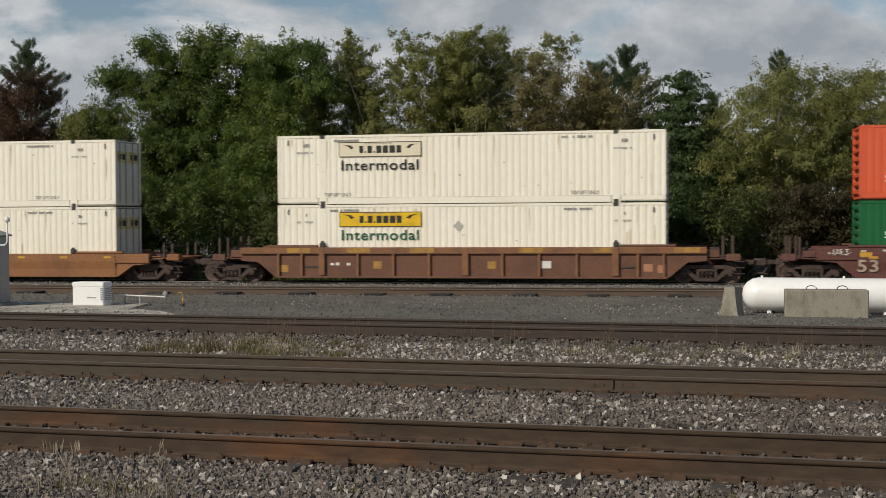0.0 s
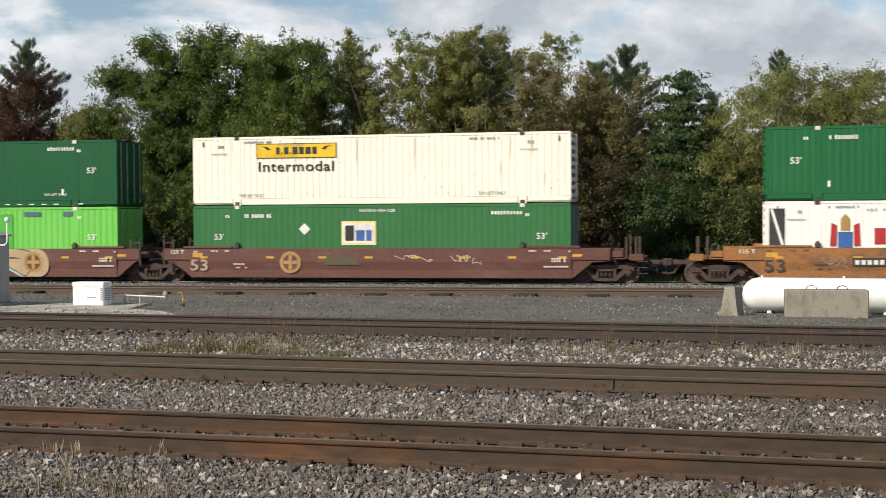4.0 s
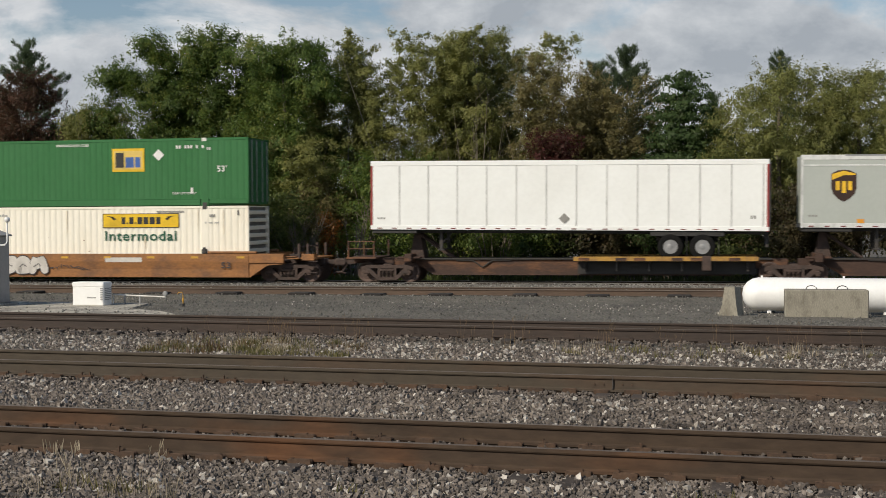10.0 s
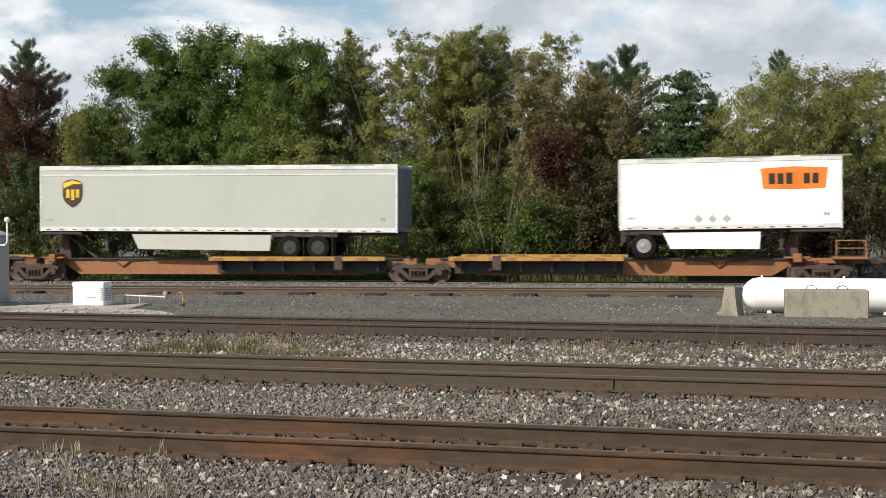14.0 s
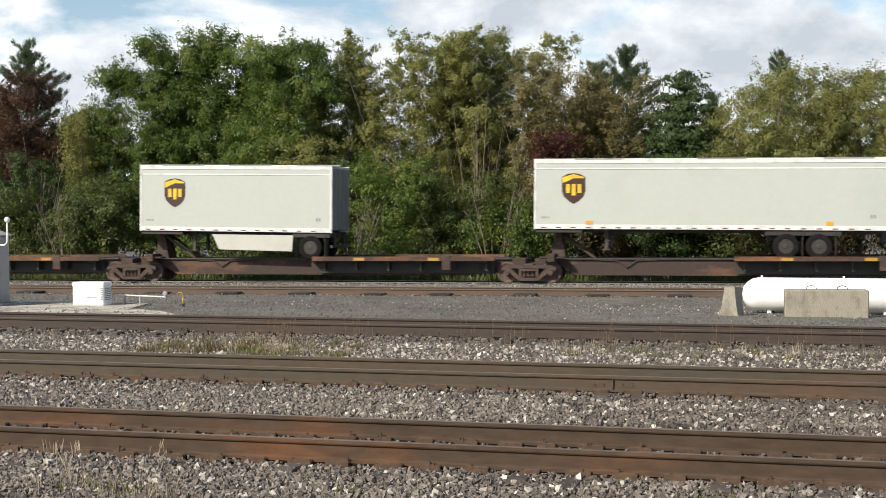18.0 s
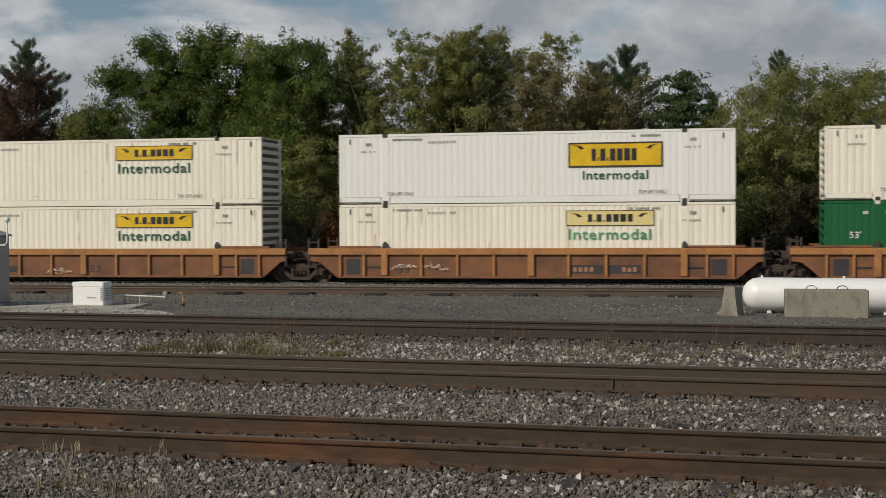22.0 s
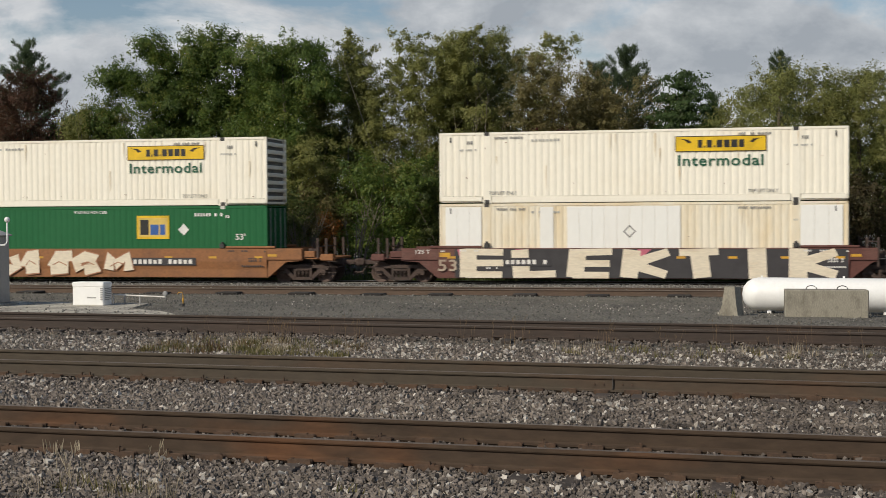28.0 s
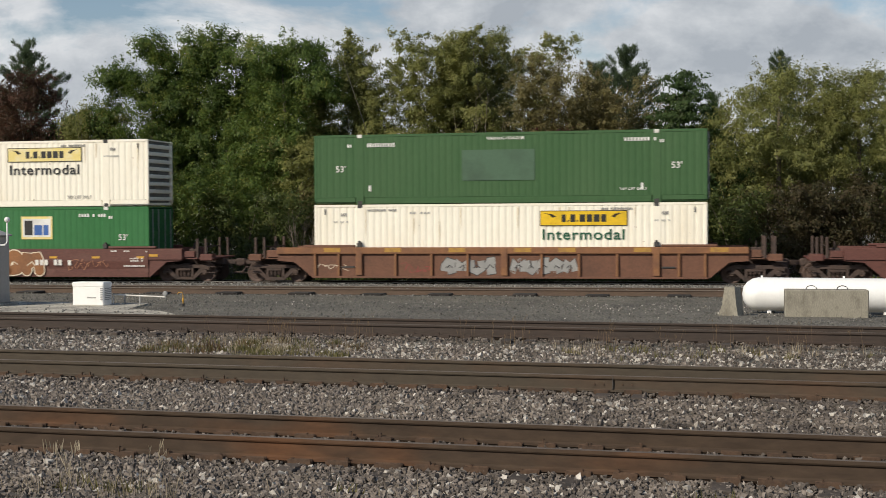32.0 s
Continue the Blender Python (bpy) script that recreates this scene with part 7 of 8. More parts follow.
def pine_crown(lo, hi, half, rng):
    """Whorls of upswept arms with tufts towards their ends, and gaps between the whorls."""
    tips, out, rad, share = [], [], [], []
    z = lo
    while z < hi - 0.2:
        t = (z - lo) / (hi - lo)
        reach = half * (1.02 - t) ** 0.75 * rng.uniform(0.55, 1.15) + 0.15
        for k in range(rng.integers(4, 7)):
            a, lift = rng.uniform(0, 6.283), rng.uniform(0.15, 0.6)
            for q in np.arange(0.35, 1.01, 0.2 / (reach + 0.15)):
                w = rng.normal(size=2) * 0.1
                tips.append((math.cos(a) * reach * q + w[0], math.sin(a) * reach * q + w[1], z + reach * q * lift + 0.3 * q * q))
                out.append(unit(np.array((math.cos(a) * 0.6, math.sin(a) * 0.6, 0.7))))
                rad.append(rng.uniform(0.12, 0.24))
                share.append(0.5 + q)
        z += rng.uniform(0.3, 0.55)
    for k in range(6):
        tips.append((rng.normal(0, 0.03), rng.normal(0, 0.03), hi - 0.16 * k))
        out.append(np.array((0.0, 0.0, 1.0)))
        rad.append(0.06 + 0.02 * k)
        share.append(0.6)
    return tips, out, rad, share


def branches(tips, stems, thick, rng):
    """Wood that joins every twig end to the nearest wood below it; stems are lists of (point, radius)."""
    b = Build()
    nodes, girth = [], []
    for line in stems:
        b.tube([p for p, r in line], [r for p, r in line], 7)
        for (p, r), (q, s) in zip(line, line[1:]):
            for f in np.linspace(0, 1, 7):
                nodes.append(np.array(p) * (1 - f) + np.array(q) * f)
                girth.append(r * (1 - f) + s * f)
    room = len(nodes) + 2 * len(tips)
    at, wide, n = np.zeros((room, 3)), np.zeros(room), len(nodes)
    at[:n], wide[:n] = nodes, girth
    order = np.argsort(np.hypot(tips[:, 0], tips[:, 1]) + rng.uniform(0, 0.6, len(tips)))
    for i in order:
        d = tips[i] - at[:n]
        far = np.linalg.norm(d, axis=1)
        k = int(np.argmin(far + np.maximum(0.0, 0.45 * np.hypot(d[:, 0], d[:, 1]) - d[:, 2]) * 1.6))
        p, q = at[k], tips[i]
        m = p + (q - p) * 0.55 + np.array((0, 0, -0.07)) * far[k] + rng.normal(size=3) * 0.05 * far[k]
        r = min(wide[k] * 0.62, thick * (0.25 + 0.3 * far[k]))
        if far[k] > 0.9 or rng.random() < 0.45:
            b.twig((p, m, q), (r, r * 0.7, max(0.005, r * 0.3)))
        at[n], at[n + 1], wide[n], wide[n + 1] = m, q, r * 0.75, max(0.006, r * 0.4)
        n += 2
    return b


def tree(name, label, x, y, height, width, mat, seed, fill=900, leaf=0.055, bottom=0.18, shape="round", trunk_r=0.16, stems=1, category="tree", bark=None, group="", dense=34):
    """A tapered trunk or several stems, branches that fork out to the twigs, and sprays of single leaves."""
    rng = np.random.default_rng(seed)
    t = thing(name, label, category, pose(x, y, level(x, y) - 0.05), group)
    lo, half = height * bottom, width / 2
    if shape == "round":
        made = round_crown(lo, height, half, rng)
    elif shape == "spire":
        made = spire_crown(lo, height, half, rng)
    elif shape == "cone":
        made = pine_crown(lo, height, half, rng)
    else:
        made = upright_crown(lo, height, half, rng, max(stems + 5, 9), dense)
    tips, out, rad, share = (np.array(a) for a in made)
    total = int(width * height * fill * 0.72)
    v = needles(tips, rad, out, share, total, 0.12, rng) if shape == "cone" else leaves(tips, rad, out, share, total, leaf, rng)
    tagged(part("crown", big_mesh("crown", v.reshape(-1, 3), np.arange(total * 3).reshape(-1, 3), mat), mat, t), kind="stuff")
    wood = []
    for s in range(stems):
        ox, oy = (0, 0) if stems == 1 else rng.uniform(-0.1, 0.1, 2) * width
        lx, ly = rng.uniform(-0.03, 0.03, 2) * height if stems == 1 else rng.uniform(-0.36, 0.36, 2) * width
        up = height * (0.9 if stems == 1 else rng.uniform(0.72, 0.94))
        r = trunk_r * (1 if stems == 1 else rng.uniform(0.22, 0.4))
        wood.append([((ox, oy, 0), r), ((ox + lx * 0.25, oy + ly * 0.2, up * 0.33), r * 0.78), ((ox + lx * 0.6 + rng.normal(0, 0.1), oy + ly * 0.6, up * 0.67), r * 0.5), ((ox + lx, oy + ly, up), r * 0.12)])
    part("trunk", branches(tips, wood, 0.06 if height > 8 else 0.035, rng), bark or BARK, t)
    return t


def thicket(x, y, height, width, count, seed, label):
    """Bare stems fanning up from one foot, each with a few thin twigs."""
    rng = np.random.default_rng(seed)
    t = thing("bare_shrub", label, "shrub", pose(x, y, level(x, y) - 0.05))
    for _ in range(count):
        lean = rng.uniform(-0.5, 0.5, 2) * width
        top = height * rng.uniform(0.55, 1.0)
        foot = lean * 0.25
        pts = [Vector((foot[0], foot[1], 0)), Vector((foot[0] + lean[0] * 0.3, foot[1] + lean[1] * 0.3, top * 0.45)), Vector((lean[0] * 0.9, lean[1] * 0.9, top * 0.8)), Vector((lean[0] * 1.1, lean[1] * 1.1, top))]
        b = Build().tube(pts, [0.035, 0.026, 0.015, 0.006], 5)
        for _k in range(7):
            q = rng.uniform(0.3, 0.95)
            p = pts[1].lerp(pts[2], (q - 0.3) / 0.4) if q < 0.7 else pts[2].lerp(pts[3], (q - 0.7) / 0.3)
            e = p + Vector((rng.normal(0, 0.3), rng.normal(0, 0.3), rng.uniform(0.25, 0.8)))
            b.tube([p, p.lerp(e, 0.5) + Vector((0, 0, -0.05)), e], [0.012, 0.009, 0.004], 4)
        part("stem", b, TWIG, t)


TWIG = surf("pale_bare_wood", (0.19, 0.16, 0.125), 0.95, col2=(0.11, 0.092, 0.073), scale=4, fine=25, var=0.2)


SPECIES = {"PINE": "dark green pine standing behind the other trees", "REDDISH": "maple with thin reddish-brown autumn leaves", "OLIVE": "tall tree with yellow-green autumn leaves", "OAK": "broad tree with dense green leaves", "LIGHT": "broad tree with light green leaves turning yellow", "BROWNISH": "slender tree with sparse brownish leaves", "DEEP": "pointed tree with deep green compound leaves"}
WOODS = (
    (-44.0, 72.1, 13.4, 6.6, PINE, "cone"), (-39.3, 65.3, 11.4, 5.0, REDDISH, "round"), (-42.6, 66.4, 10.4, 4.2, REDDISH, "round"), (-35.4, 64.5, 9.5, 2.7, OLIVE, "egg"), (-37.4, 67.4, 9.3, 3.2, OAK, "egg"),
    (-32.7, 65.6, 12.9, 5.8, OAK, "round"), (-29.4, 67.7, 13.5, 7.7, OAK, "round"), (-25.1, 65.9, 13.2, 5.8, LIGHT, "round"),
    (-24.4, 75.0, 13.1, 3.3, PINE, "cone"), (-18.5, 68.2, 12.9, 6.9, OLIVE, "egg"), (-16.4, 70.4, 12.9, 5.0, OLIVE, "egg"), (-13.9, 69.4, 13.2, 6.4, OLIVE, "egg"),
    (-22.9, 68.4, 10.4, 4.2, OLIVE, "egg"), (-10.8, 66.5, 11.1, 4.3, BROWNISH, "egg"), (-10.2, 77.6, 11.6, 4.2, PINE, "cone"), (-8.4, 76.2, 12.4, 5.0, PINE, "cone"), (-31.0, 66.8, 12.6, 5.6, OAK, "round"), (-27.0, 68.5, 12.5, 5.4, LIGHT, "round"), (-4.6, 66.8, 10.0, 4.6, DEEP, "spire"),
    (-3.6, 77.8, 9.8, 1.9, PINE, "cone"), (-8.0, 67.5, 9.8, 4.4, BROWNISH, "egg"), (0.1, 66.0, 10.7, 7.2, OLIVE, "round"), (3.8, 67.2, 10.8, 5.4, OLIVE, "round"),
    (0.1, 78.0, 12.1, 2.9, PINE, "cone"), (-47.6, 67.9, 12.5, 8.5, OAK, "round"), (8.2, 69.3, 10.6, 7.2, OLIVE, "round"))
BUSHES = (
    (-25.4, 62.9, 7.2, 4.4, LIGHT), (-23.2, 63.6, 7.3, 3.6, OLIVE),     (-36.8, 60.9, 4.4, 5.8, SHRUB), (-32.2, 60.6, 5.3, 5.4, SHRUB), (-28.7, 61.8, 5.8, 5.4, OAK), (-24.8, 60.9, 4.4, 5.0, SHRUB),
    (-22.3, 63.0, 5.2, 3.1, BROWNISH), (-18.4, 61.7, 6.2, 5.2, LIGHT), (-15.2, 62.4, 5.4, 4.9, SHRUB), (-12.2, 61.5, 4.0, 4.2, OAK),
    (-10.2, 62.6, 7.2, 2.0, CRIMSON), (-8.2, 63.2, 5.8, 4.6, PURPLISH), (-5.0, 62.8, 5.0, 4.5, DEEP), (-2.1, 62.4, 4.2, 4.1, SHRUB),
    (0.6, 63.0, 4.6, 4.9, PURPLISH), (3.6, 63.2, 4.7, 4.6, PURPLISH), (-20.9, 60.9, 3.4, 0.7, RUSSET), (7.5, 63.5, 5.0, 5.0, SHRUB), (-41.5, 61.0, 5.0, 5.5, SHRUB), (-39.4, 63.4, 6.2, 5.0, DEEP), (-10.6, 62.0, 4.2, 3.2, SHRUB))
NAMES = {PINE.name: "PINE", REDDISH.name: "REDDISH", OLIVE.name: "OLIVE", OAK.name: "OAK", LIGHT.name: "LIGHT", BROWNISH.name: "BROWNISH", DEEP.name: "DEEP"}
for k, (x, y, h, w, mat, shape) in enumerate(WOODS):
    seed = int(900 - x * 7)
    says = SPECIES[NAMES[mat.name]]
    if shape == "cone":
        tree("pine_tree", says, x, y, h, w * 1.35, mat, seed, fill=900, bottom=0.4, shape=shape, trunk_r=0.16)
    elif shape in ("egg", "spire"):
        spire = shape == "spire"
        tree("tree", says, x, y, h, w * (1.85 if spire else 1.3), mat, seed, fill=1500 if spire else 1350, leaf=0.068 if spire else 0.056, bottom=0.12, shape=shape, trunk_r=0.19, stems=1 if spire else 7, bark=None if spire else PALE_BARK, dense=84)
    else:
        thin = mat is REDDISH
        tree("tree", says, x, y, h, w * 1.3, mat, seed, fill=600 if thin else 980 if -46 < x < 7 else 420, leaf=0.05 if mat is OLIVE else 0.058, bottom=0.06 if mat in (OAK, LIGHT) else 0.12, shape=shape, trunk_r=0.19, stems=6 if thin else 1, bark=PALE_BARK if thin else None)
for k, (x, y, h, w, mat) in enumerate(BUSHES):
    tree("bush", "dense bush with " + mat.name.replace("_", " ") + " behind the train", x, y, h, w * 1.35, mat, 60 + k, fill=420 if mat is CRIMSON else 900, leaf=0.062, bottom=0.62 if mat is CRIMSON else 0.03, shape="egg" if k % 3 else "round", trunk_r=0.09, stems=5, category="bush", dense=52)

for k, (x, y, h, w, n) in enumerate(((-21.9, 59.6, 3.6, 2.2, 16), (-37.2, 61.9, 6.2, 4.5, 16), (-34.2, 59.6, 4.2, 3.0, 12), (-19.2, 59.4, 4.4, 2.4, 9), (-12.6, 60.2, 4.6, 2.6, 10), (-14.8, 66.0, 9.6, 4.0, 14), (-11.2, 65.5, 8.6, 3.6, 12))):
    thicket(x, y, h, w, n, 130 + k, "leafless grey-brown stems among the bushes behind the train")


for k, (x, y, h, w, mat) in enumerate(((-48.0, 78.0, 9.0, 9.0, SHRUB), (-41.0, 75.0, 8.6, 8.0, SHRUB), (-36.5, 73.0, 7.0, 7.0, DEEP), (-31.0, 76.0, 8.5, 8.0, OAK), (-21.0, 76.0, 6.4, 7.0, DEEP), (-16.0, 74.0, 8.2, 8.0, OLIVE), (-11.0, 76.0, 8.4, 8.0, SHRUB), (-7.0, 74.0, 7.6, 7.0, BROWNISH), (-2.5, 75.0, 7.2, 7.0, DEEP), (2.5, 75.0, 8.0, 8.0, SHRUB), (8.0, 77.0, 8.6, 8.0, SHRUB))):
    tree("tree", "shaded green tree deep in the wood", x, y, h, w, mat, 90 + k, fill=420, leaf=0.1, bottom=0.02, shape="egg" if k % 2 else "round", trunk_r=0.14, dense=40, stems=3)


# ---------------------------------------------------------------- things beside the tracks
def generator():
    g = thing("standby_generator", "white standby generator with louvred end on a concrete pad", "generator", pose(-19.99, 36.3, level(-20, 36.3) + 0.08))
    part("housing", Build().box(-0.515, 0.515, -0.26, 0.26, -0.06, 0.6, 0.03), WHITE, g)
    part("lid", Build().box(-0.525, 0.525, -0.27, 0.27, 0.5, 0.65, 0.03), WHITE, g)
    lv = Build()
    for k in range(7):
        lv.box(0.41, 0.49, -0.275, -0.258, 0.12 + k * 0.055, 0.145 + k * 0.055)
        lv.box(0.513, 0.53, -0.19, 0.19, 0.12 + k * 0.055, 0.145 + k * 0.055)
    part("louvre", lv, GREY, g)
    b = Build()
    for k in range(8):
        b.box(-0.02 + k * 0.036, 0.005 + k * 0.036, -0.266, -0.258, 0.17, 0.21)
    part("name_bars", b, INK_GREY, g)


CABINET = surf("dull_grey_cabinet_paint", (0.36, 0.345, 0.325), 0.5, 0.0, scale=2, fine=18, var=0.1)


def cabinet():
    c = thing("signal_cabinet", "tall grey steel signal cabinet with a small lamp", "cabinet", pose(-23.33, 35.4, level(-22.7, 35.4)))
    part("housing", Build().box(-0.9, 0.75, -0.6, 0.6, 0.1, 2.1, 0.02), CABINET, c)
    part("plinth", Build().box(-1.0, 0.95, -0.7, 0.7, -0.05, 0.1, 0.02), PAD, c)
    part("roof", Build().prism([(-0.98, 2.1), (0.8, 2.1), (0.8, 2.14), (0.0, 2.4), (-0.98, 2.14)], -0.68, 0.68), CABINET, c)
    part("door", Build().box(-0.85, 0.7, -0.63, -0.6, 0.2, 2.02, 0.01), CABINET, c)
    part("lamp_arm", Build().tube([(0.7, -0.3, 1.85), (1.16, -0.3, 1.85), (1.25, -0.3, 1.96), (1.25, -0.3, 2.58)], 0.025), WHITE, c)
    part("lamp_globe", Build().turned((1.25, -0.3, 2.6), "z", [(0.02, -0.09), (0.07, -0.05), (0.085, 0.0), (0.07, 0.05), (0.02, 0.085)], 14), WHITE, c)


def pad():
    z = level(-19, 34.5)
    out = [(-24.5, 32.6), (-17.2, 33.0), (-15.9, 33.4), (-16.8, 34.4), (-18.2, 35.2), (-18.6, 37.2), (-24.5, 37.2)]
    b = Build()
    k = len(out)
    b.poly([(x, y, z - 0.12) for x, y in out] + [(x, y, z + 0.022) for x, y in out], [tuple(range(k - 1, -1, -1)), tuple(range(k, 2 * k))] + [(i, (i + 1) % k, (i + 1) % k + k, i + k) for i in range(k)])
    tagged(new("concrete_pad", b.mesh("concrete_pad", PAD)), "pale concrete pad at the trackside", "pad", kind="structure")


def gas_line():
    g = thing("gas_pipe", "thin pale pipe on low posts with a round gauge", "pipe", pose(-19.1, 36.8, level(-19, 36.8)))
    part("pipe", Build().tube([(-0.46, 0, 0.0), (-0.46, 0, 0.33), (1.28, 0, 0.28)], 0.022), MARK, g)
    part("post", Build().box(-0.1, -0.06, -0.02, 0.02, 0, 0.3), GREY, g)
    part("post", Build().box(0.41, 0.45, -0.02, 0.02, 0, 0.29), GREY, g)
    part("gauge", Build().turned((1.27, -0.03, 0.38), "y", [(0.03, -0.04), (0.075, -0.03), (0.08, 0.02), (0.05, 0.04)], 14), GREY, g)
    v = thing("gas_valve", "yellow gas riser with valve beside the pipe", "valve", pose(-17.36, 36.9, level(-17, 36.9)))
    part("riser", Build().tube([(0.05, 0, 0), (0.05, 0, 0.33), (0.02, 0, 0.42), (-0.1, 0, 0.42), (-0.13, 0, 0.36)], 0.016, 8), YELLOW, v)
    part("valve_body", Build().turned((0.05, 0, 0.2), "z", [(0.018, -0.06), (0.034, -0.04), (0.034, 0.03), (0.018, 0.06)], 10), YELLOW, v)
    part("cap", Build().turned((0.05, 0, 0.04), "z", [(0.05, -0.04), (0.05, 0.05)], 10), DARK, v)


def tank():
    t = thing("propane_tank", "long white propane tank lying on short legs", "tank", pose(1.44, 38.4, level(1, 38.4) - 0.03))
    r, hl, zc = 0.47, 1.95, 0.56
    prof = [(0.02, -hl - 0.44), (r * 0.42, -hl - 0.41), (r * 0.72, -hl - 0.31), (r * 0.92, -hl - 0.17), (r, -hl)]
    prof = prof + [(a, -b) for a, b in reversed(prof)]
    part("shell", Build().turned((0, 0, zc), "x", prof, 36), WHITE, t)
    for x in (-1.65, 1.45):
        part("leg", Build().box(x - 0.06, x + 0.06, -0.2, 0.2, 0.0, 0.2, 0.01), WHITE, t)
    part("dome", Build().turned((1.7, 0, zc + r), "z", [(0.17, -0.04), (0.17, 0.12), (0.12, 0.17)], 16), WHITE, t)
    for x in (-1.85, 0.35):
        part("lifting_lug", Build().box(x - 0.03, x + 0.03, -0.02, 0.02, zc + r - 0.06, zc + r + 0.05, 0.008), WHITE, t)
    part("data_plate", Build().box(-0.75, -0.4, -r - 0.02, -r + 0.03, zc - 0.2, zc - 0.05, 0.004), GREY, t)


def blocks():
    b = thing("concrete_block", "weathered concrete barrier block with lifting loops", "barrier", pose(1.25, 36.55, level(1, 36.5), 0, 0, 3))
    part("block", Build().box(-1.06, 1.06, -0.28, 0.28, -0.02, 0.72, 0.02), CONCRETE, b)
    for x in (-0.37, 0.42):
        part("lifting_loop", Build().tube([(x + 0.14 * math.cos(a), 0, 0.72 + 0.1 * math.sin(a)) for a in np.linspace(0, math.pi, 8)], 0.012), DARK, b)
    j = thing("jersey_barrier", "sloped concrete road barrier standing end on", "barrier", pose(-1.17, 36.6, level(-1, 37), 0, 0, -18))
    part("barrier", Build().prism([(-0.31, -0.02), (0.25, -0.02), (0.2, 0.3), (0.15, 0.78), (-0.13, 0.78), (-0.2, 0.3)], -0.24, 0.24), CONCRETE, j)
    part("lifting_loop", Build().tube([(0.1 * math.cos(a), 0.0, 0.75 + 0.1 * math.sin(a)) for a in np.linspace(0, math.pi, 8)], 0.012), DARK, j)


generator()
cabinet()
pad()
gas_line()
tank()
blocks()

DRY = leafy("dry_grass", [(0.25, 0.2, 0.13), (0.35, 0.29, 0.2), (0.45, 0.39, 0.29)], 0.3)
WEED = leafy("weed_leaves", [(0.095, 0.09, 0.034), (0.15, 0.138, 0.05), (0.22, 0.175, 0.08)], 0.3)
RUSSET_WEED = leafy("russet_weed_leaves", [(0.09, 0.06, 0.03), (0.15, 0.095, 0.045), (0.21, 0.14, 0.07)], 0.3)


def grass(name, label, spots, mat, seed, tall, blade=0.006):
    """Single blades, two faces each, bent over, in tufts (x, y, radius, how many)."""
    rng = np.random.default_rng(seed)
    vs = []
    for x, y, r, n in spots:
        for _ in range(n):
            a, d = rng.uniform(0, 6.283), r * math.sqrt(rng.random())
            bx, by = x + d * math.cos(a), y + d * 0.5 * math.sin(a)
            h = tall * rng.uniform(0.4, 1.1)
            lx, ly = rng.normal(0, 0.22, 2) * h
            t = rng.uniform(0, 6.283)
            wx, wy = blade * math.cos(t), blade * math.sin(t)
            z = level(bx, by) - 0.02
            p = [(bx - wx, by - wy, z), (bx + wx, by + wy, z), (bx + lx * 0.4 + wx * 0.8, by + ly * 0.4 + wy * 0.8, z + h * 0.6), (bx + lx * 0.4 - wx * 0.8, by + ly * 0.4 - wy * 0.8, z + h * 0.6)]
            q = [p[3], p[2], (bx + lx + wx * 0.2, by + ly + wy * 0.2, z + h), (bx + lx - wx * 0.2, by + ly - wy * 0.2, z + h)]
            vs += [p, q]
    v = np.array(vs).reshape(-1, 3)
    tagged(new(name, big_mesh(name, v, np.arange(len(v)).reshape(-1, 4), mat)), label, "grass", kind="stuff")


rw = random.Random(9)
some = rw.uniform
grass("dry_grass", "dry straw-coloured grass at the edge of the ballast", [(some(-7.4, -5.6), some(11.5, 12.2), 0.22, rw.randint(6, 16)) for k in range(17)] + [(some(-5.4, -1.5), some(11.6, 12.2), 0.25, rw.randint(2, 6)) for k in range(7)], DRY, 3, 0.26, 0.0035)
grass("weeds", "brown and green weeds between the tracks", [(some(-12.6, -8.0), some(24.0, 26.8), some(0.1, 0.4), rw.randint(10, 34)) for k in range(28)] + [(some(-4, 3), some(25.2, 27.3), some(0.08, 0.25), rw.randint(5, 18)) for k in range(20)] + [(some(-16, 3), some(22, 27), 0.1, 6) for k in range(14)], DRY, 4, 0.27, 0.005)
grass("russet_weeds", "low russet weeds between the tracks", [(some(-12.6, -10.2), some(23.9, 26.4), some(0.2, 0.4), rw.randint(24, 60)) for k in range(13)] + [(some(-8.8, -7.8), some(24.2, 26), 0.3, 22) for k in range(4)], RUSSET_WEED, 6, 0.2, 0.007)
grass("green_weeds", "low green weeds between the tracks", [(some(-12.4, -8.0), some(23.8, 26.6), some(0.15, 0.4), rw.randint(24, 70)) for k in range(34)] + [(some(-10.4, -9.2), some(24.0, 25.2), 0.3, 90) for k in range(6)] + [(some(-4, 3), some(24.8, 27), some(0.1, 0.3), rw.randint(10, 40)) for k in range(16)] + [(some(-7.2, -5.8), some(11.5, 12.1), 0.25, 16) for k in range(6)] + [(-0.6, 12.5, 0.3, 40), (-4.0, 12.2, 0.2, 15)], WEED, 5, 0.17, 0.008)


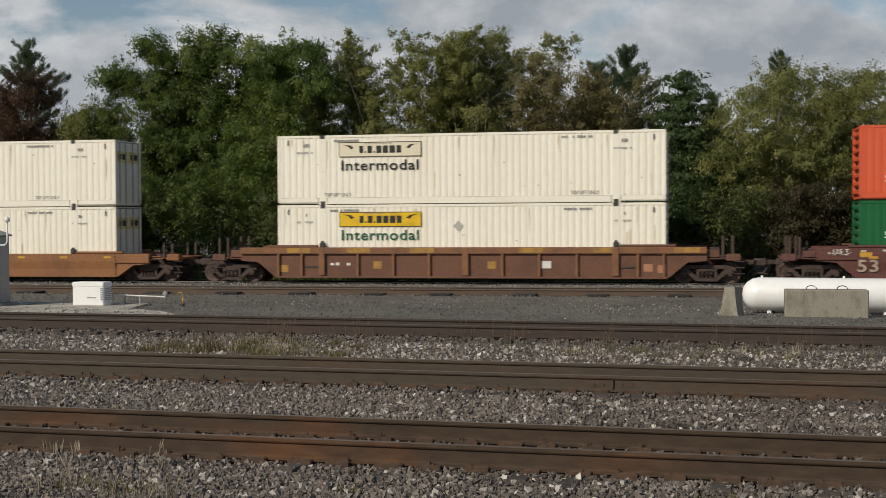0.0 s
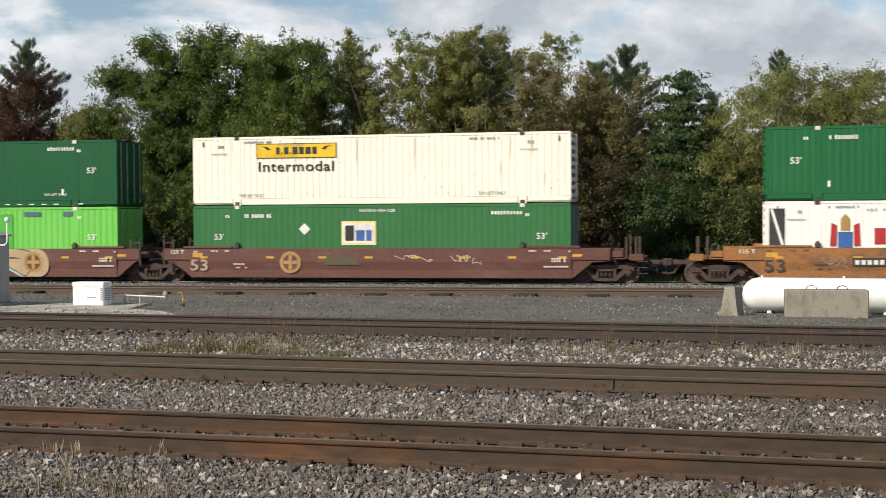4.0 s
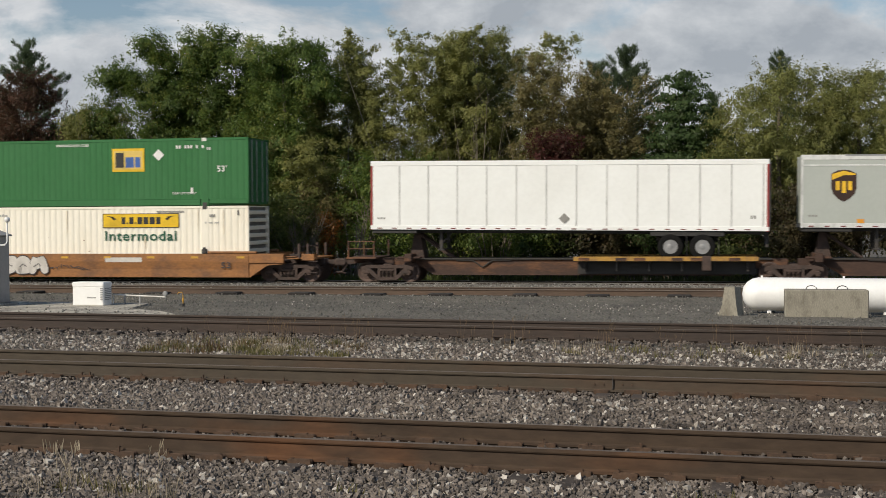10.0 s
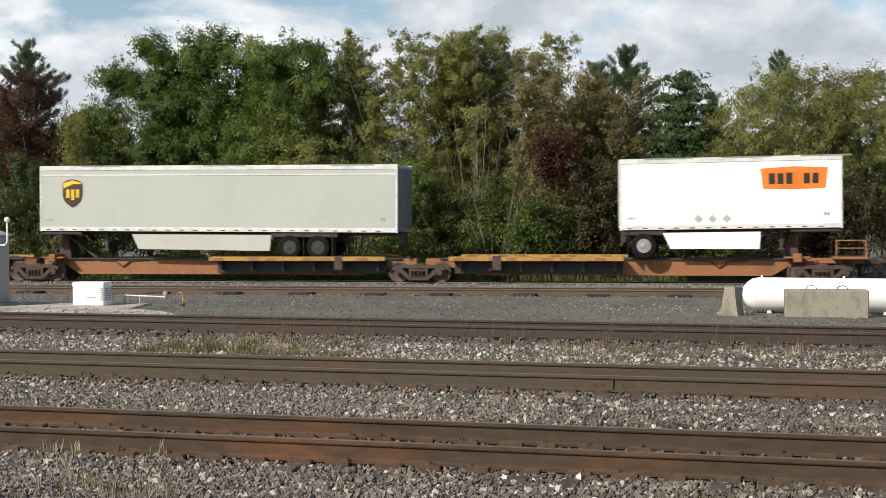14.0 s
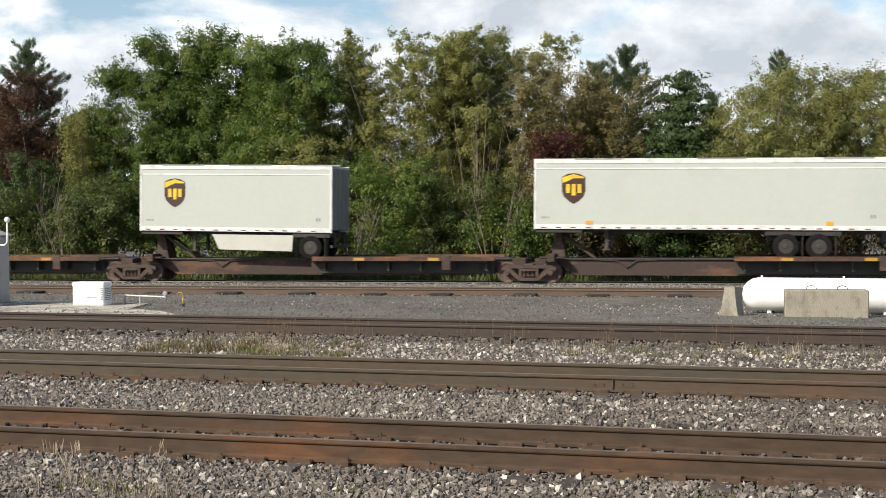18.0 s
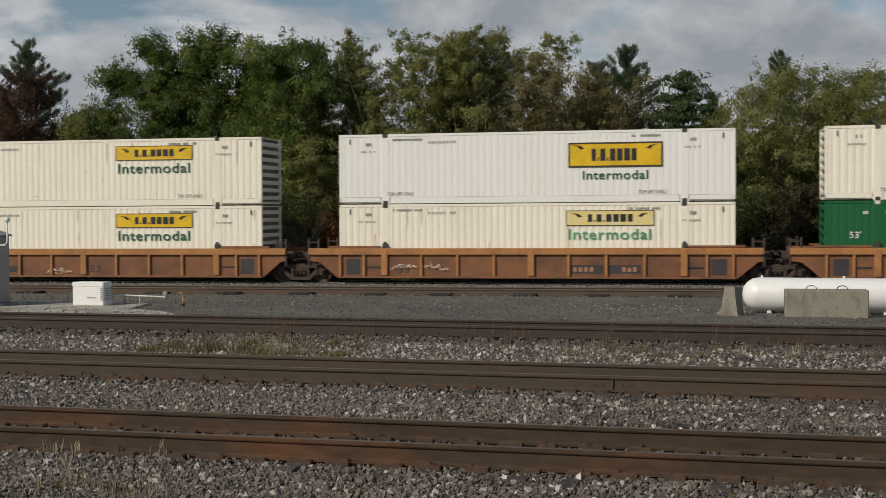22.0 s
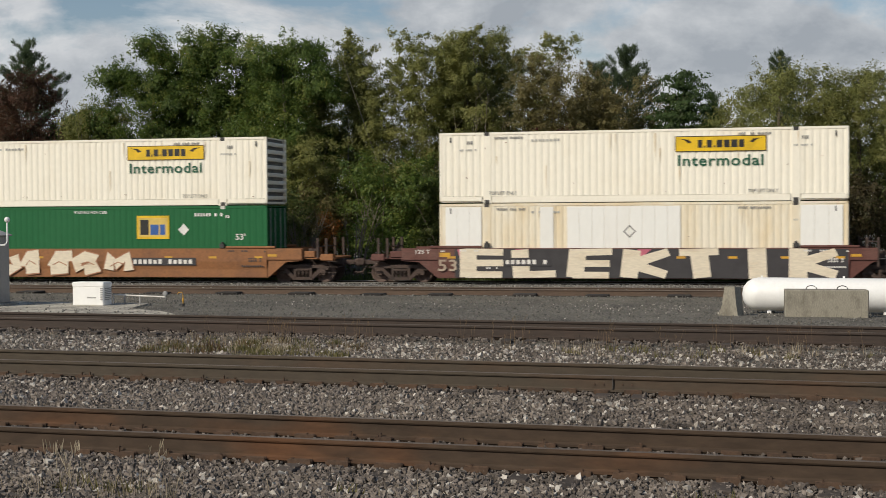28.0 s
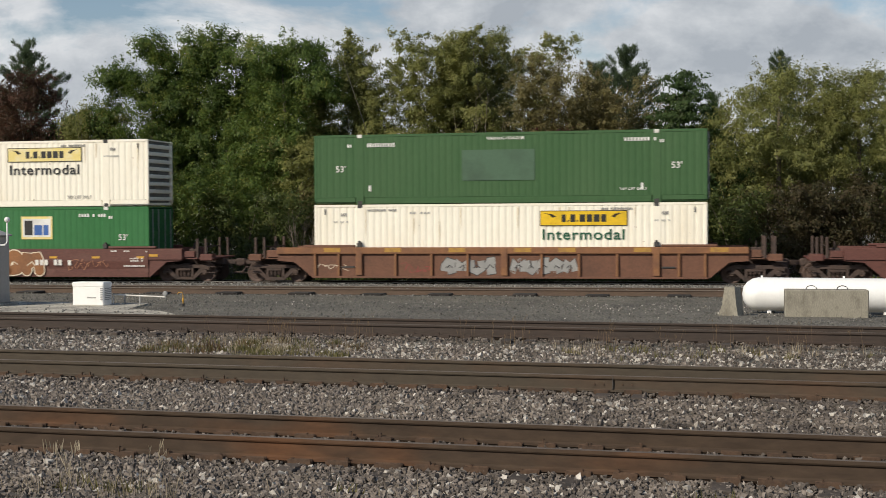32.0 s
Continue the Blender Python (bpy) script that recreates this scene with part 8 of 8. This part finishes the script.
def stalks(name, label, spots, seed, tall, mat):
    """Thin dry stems, each with a few seed heads."""
    rng = np.random.default_rng(seed)
    b = Build()
    for x, y, n in spots:
        for _ in range(n):
            px, py = x + rng.normal(0, 0.25), y + rng.normal(0, 0.15)
            z, h = level(px, py) - 0.03, tall * rng.uniform(0.5, 1.1)
            e = Vector((px + rng.normal(0, 0.1) * h, py + rng.normal(0, 0.1) * h, z + h))
            b.tube([(px, py, z), ((px + e.x) / 2, (py + e.y) / 2, z + h * 0.55), e], [0.004, 0.003, 0.002], 3)
            for _k in range(rng.integers(1, 4)):
                p = e + Vector((rng.normal(0, 0.03), rng.normal(0, 0.03), rng.uniform(-0.16, 0.02) * h))
                up = Vector((rng.normal(0, 0.012), rng.normal(0, 0.012), rng.uniform(0.02, 0.05) * (1.6 if mat is STRAW else 1)))
                r = rng.uniform(0.004, 0.009)
                b.twig((p - up, p, p + up), (r * 0.3, r, r * 0.2))
    tagged(new(name, b.mesh(name, mat)), label, "weed", kind="stuff")


STRAW = surf("pale_straw", (0.4, 0.34, 0.24), 0.9, col2=(0.28, 0.225, 0.15), scale=3, fine=20, var=0.2)
STALK = surf("dry_brown_stem", (0.17, 0.115, 0.06), 0.9, col2=(0.1, 0.07, 0.045), scale=3, fine=20, var=0.2)
rs_ = random.Random(31)
stalks("dry_stalks", "thin brown weed stalks with seed heads between tracks", [(rs_.uniform(-6.5, 3.2), rs_.uniform(26.2, 27.5), rs_.randint(1, 3)) for k in range(26)] + [(rs_.uniform(-11.6, -8.6), rs_.uniform(25.2, 27.2), rs_.randint(1, 4)) for k in range(16)], 12, 0.62, STALK)
stalks("tall_dry_stalks", "dry straw stalks with seed heads beside the rail", [(-7.75, 12.9, 3), (-7.35, 13.0, 2), (-6.5, 12.8, 3), (-6.9, 12.1, 3)], 13, 0.36, STRAW)
for row in range(2):
    grass("trackside_grass", "overgrown green strip behind the train", [(-44 + 0.8 * k, 58.6 + 0.9 * row - 0.042 * (44 - 0.8 * k) + 0.3 * math.sin(k * 1.3), 0.6, 34) for k in range(70)], SHRUB, 7 + row, 0.42, 0.045)

motions()
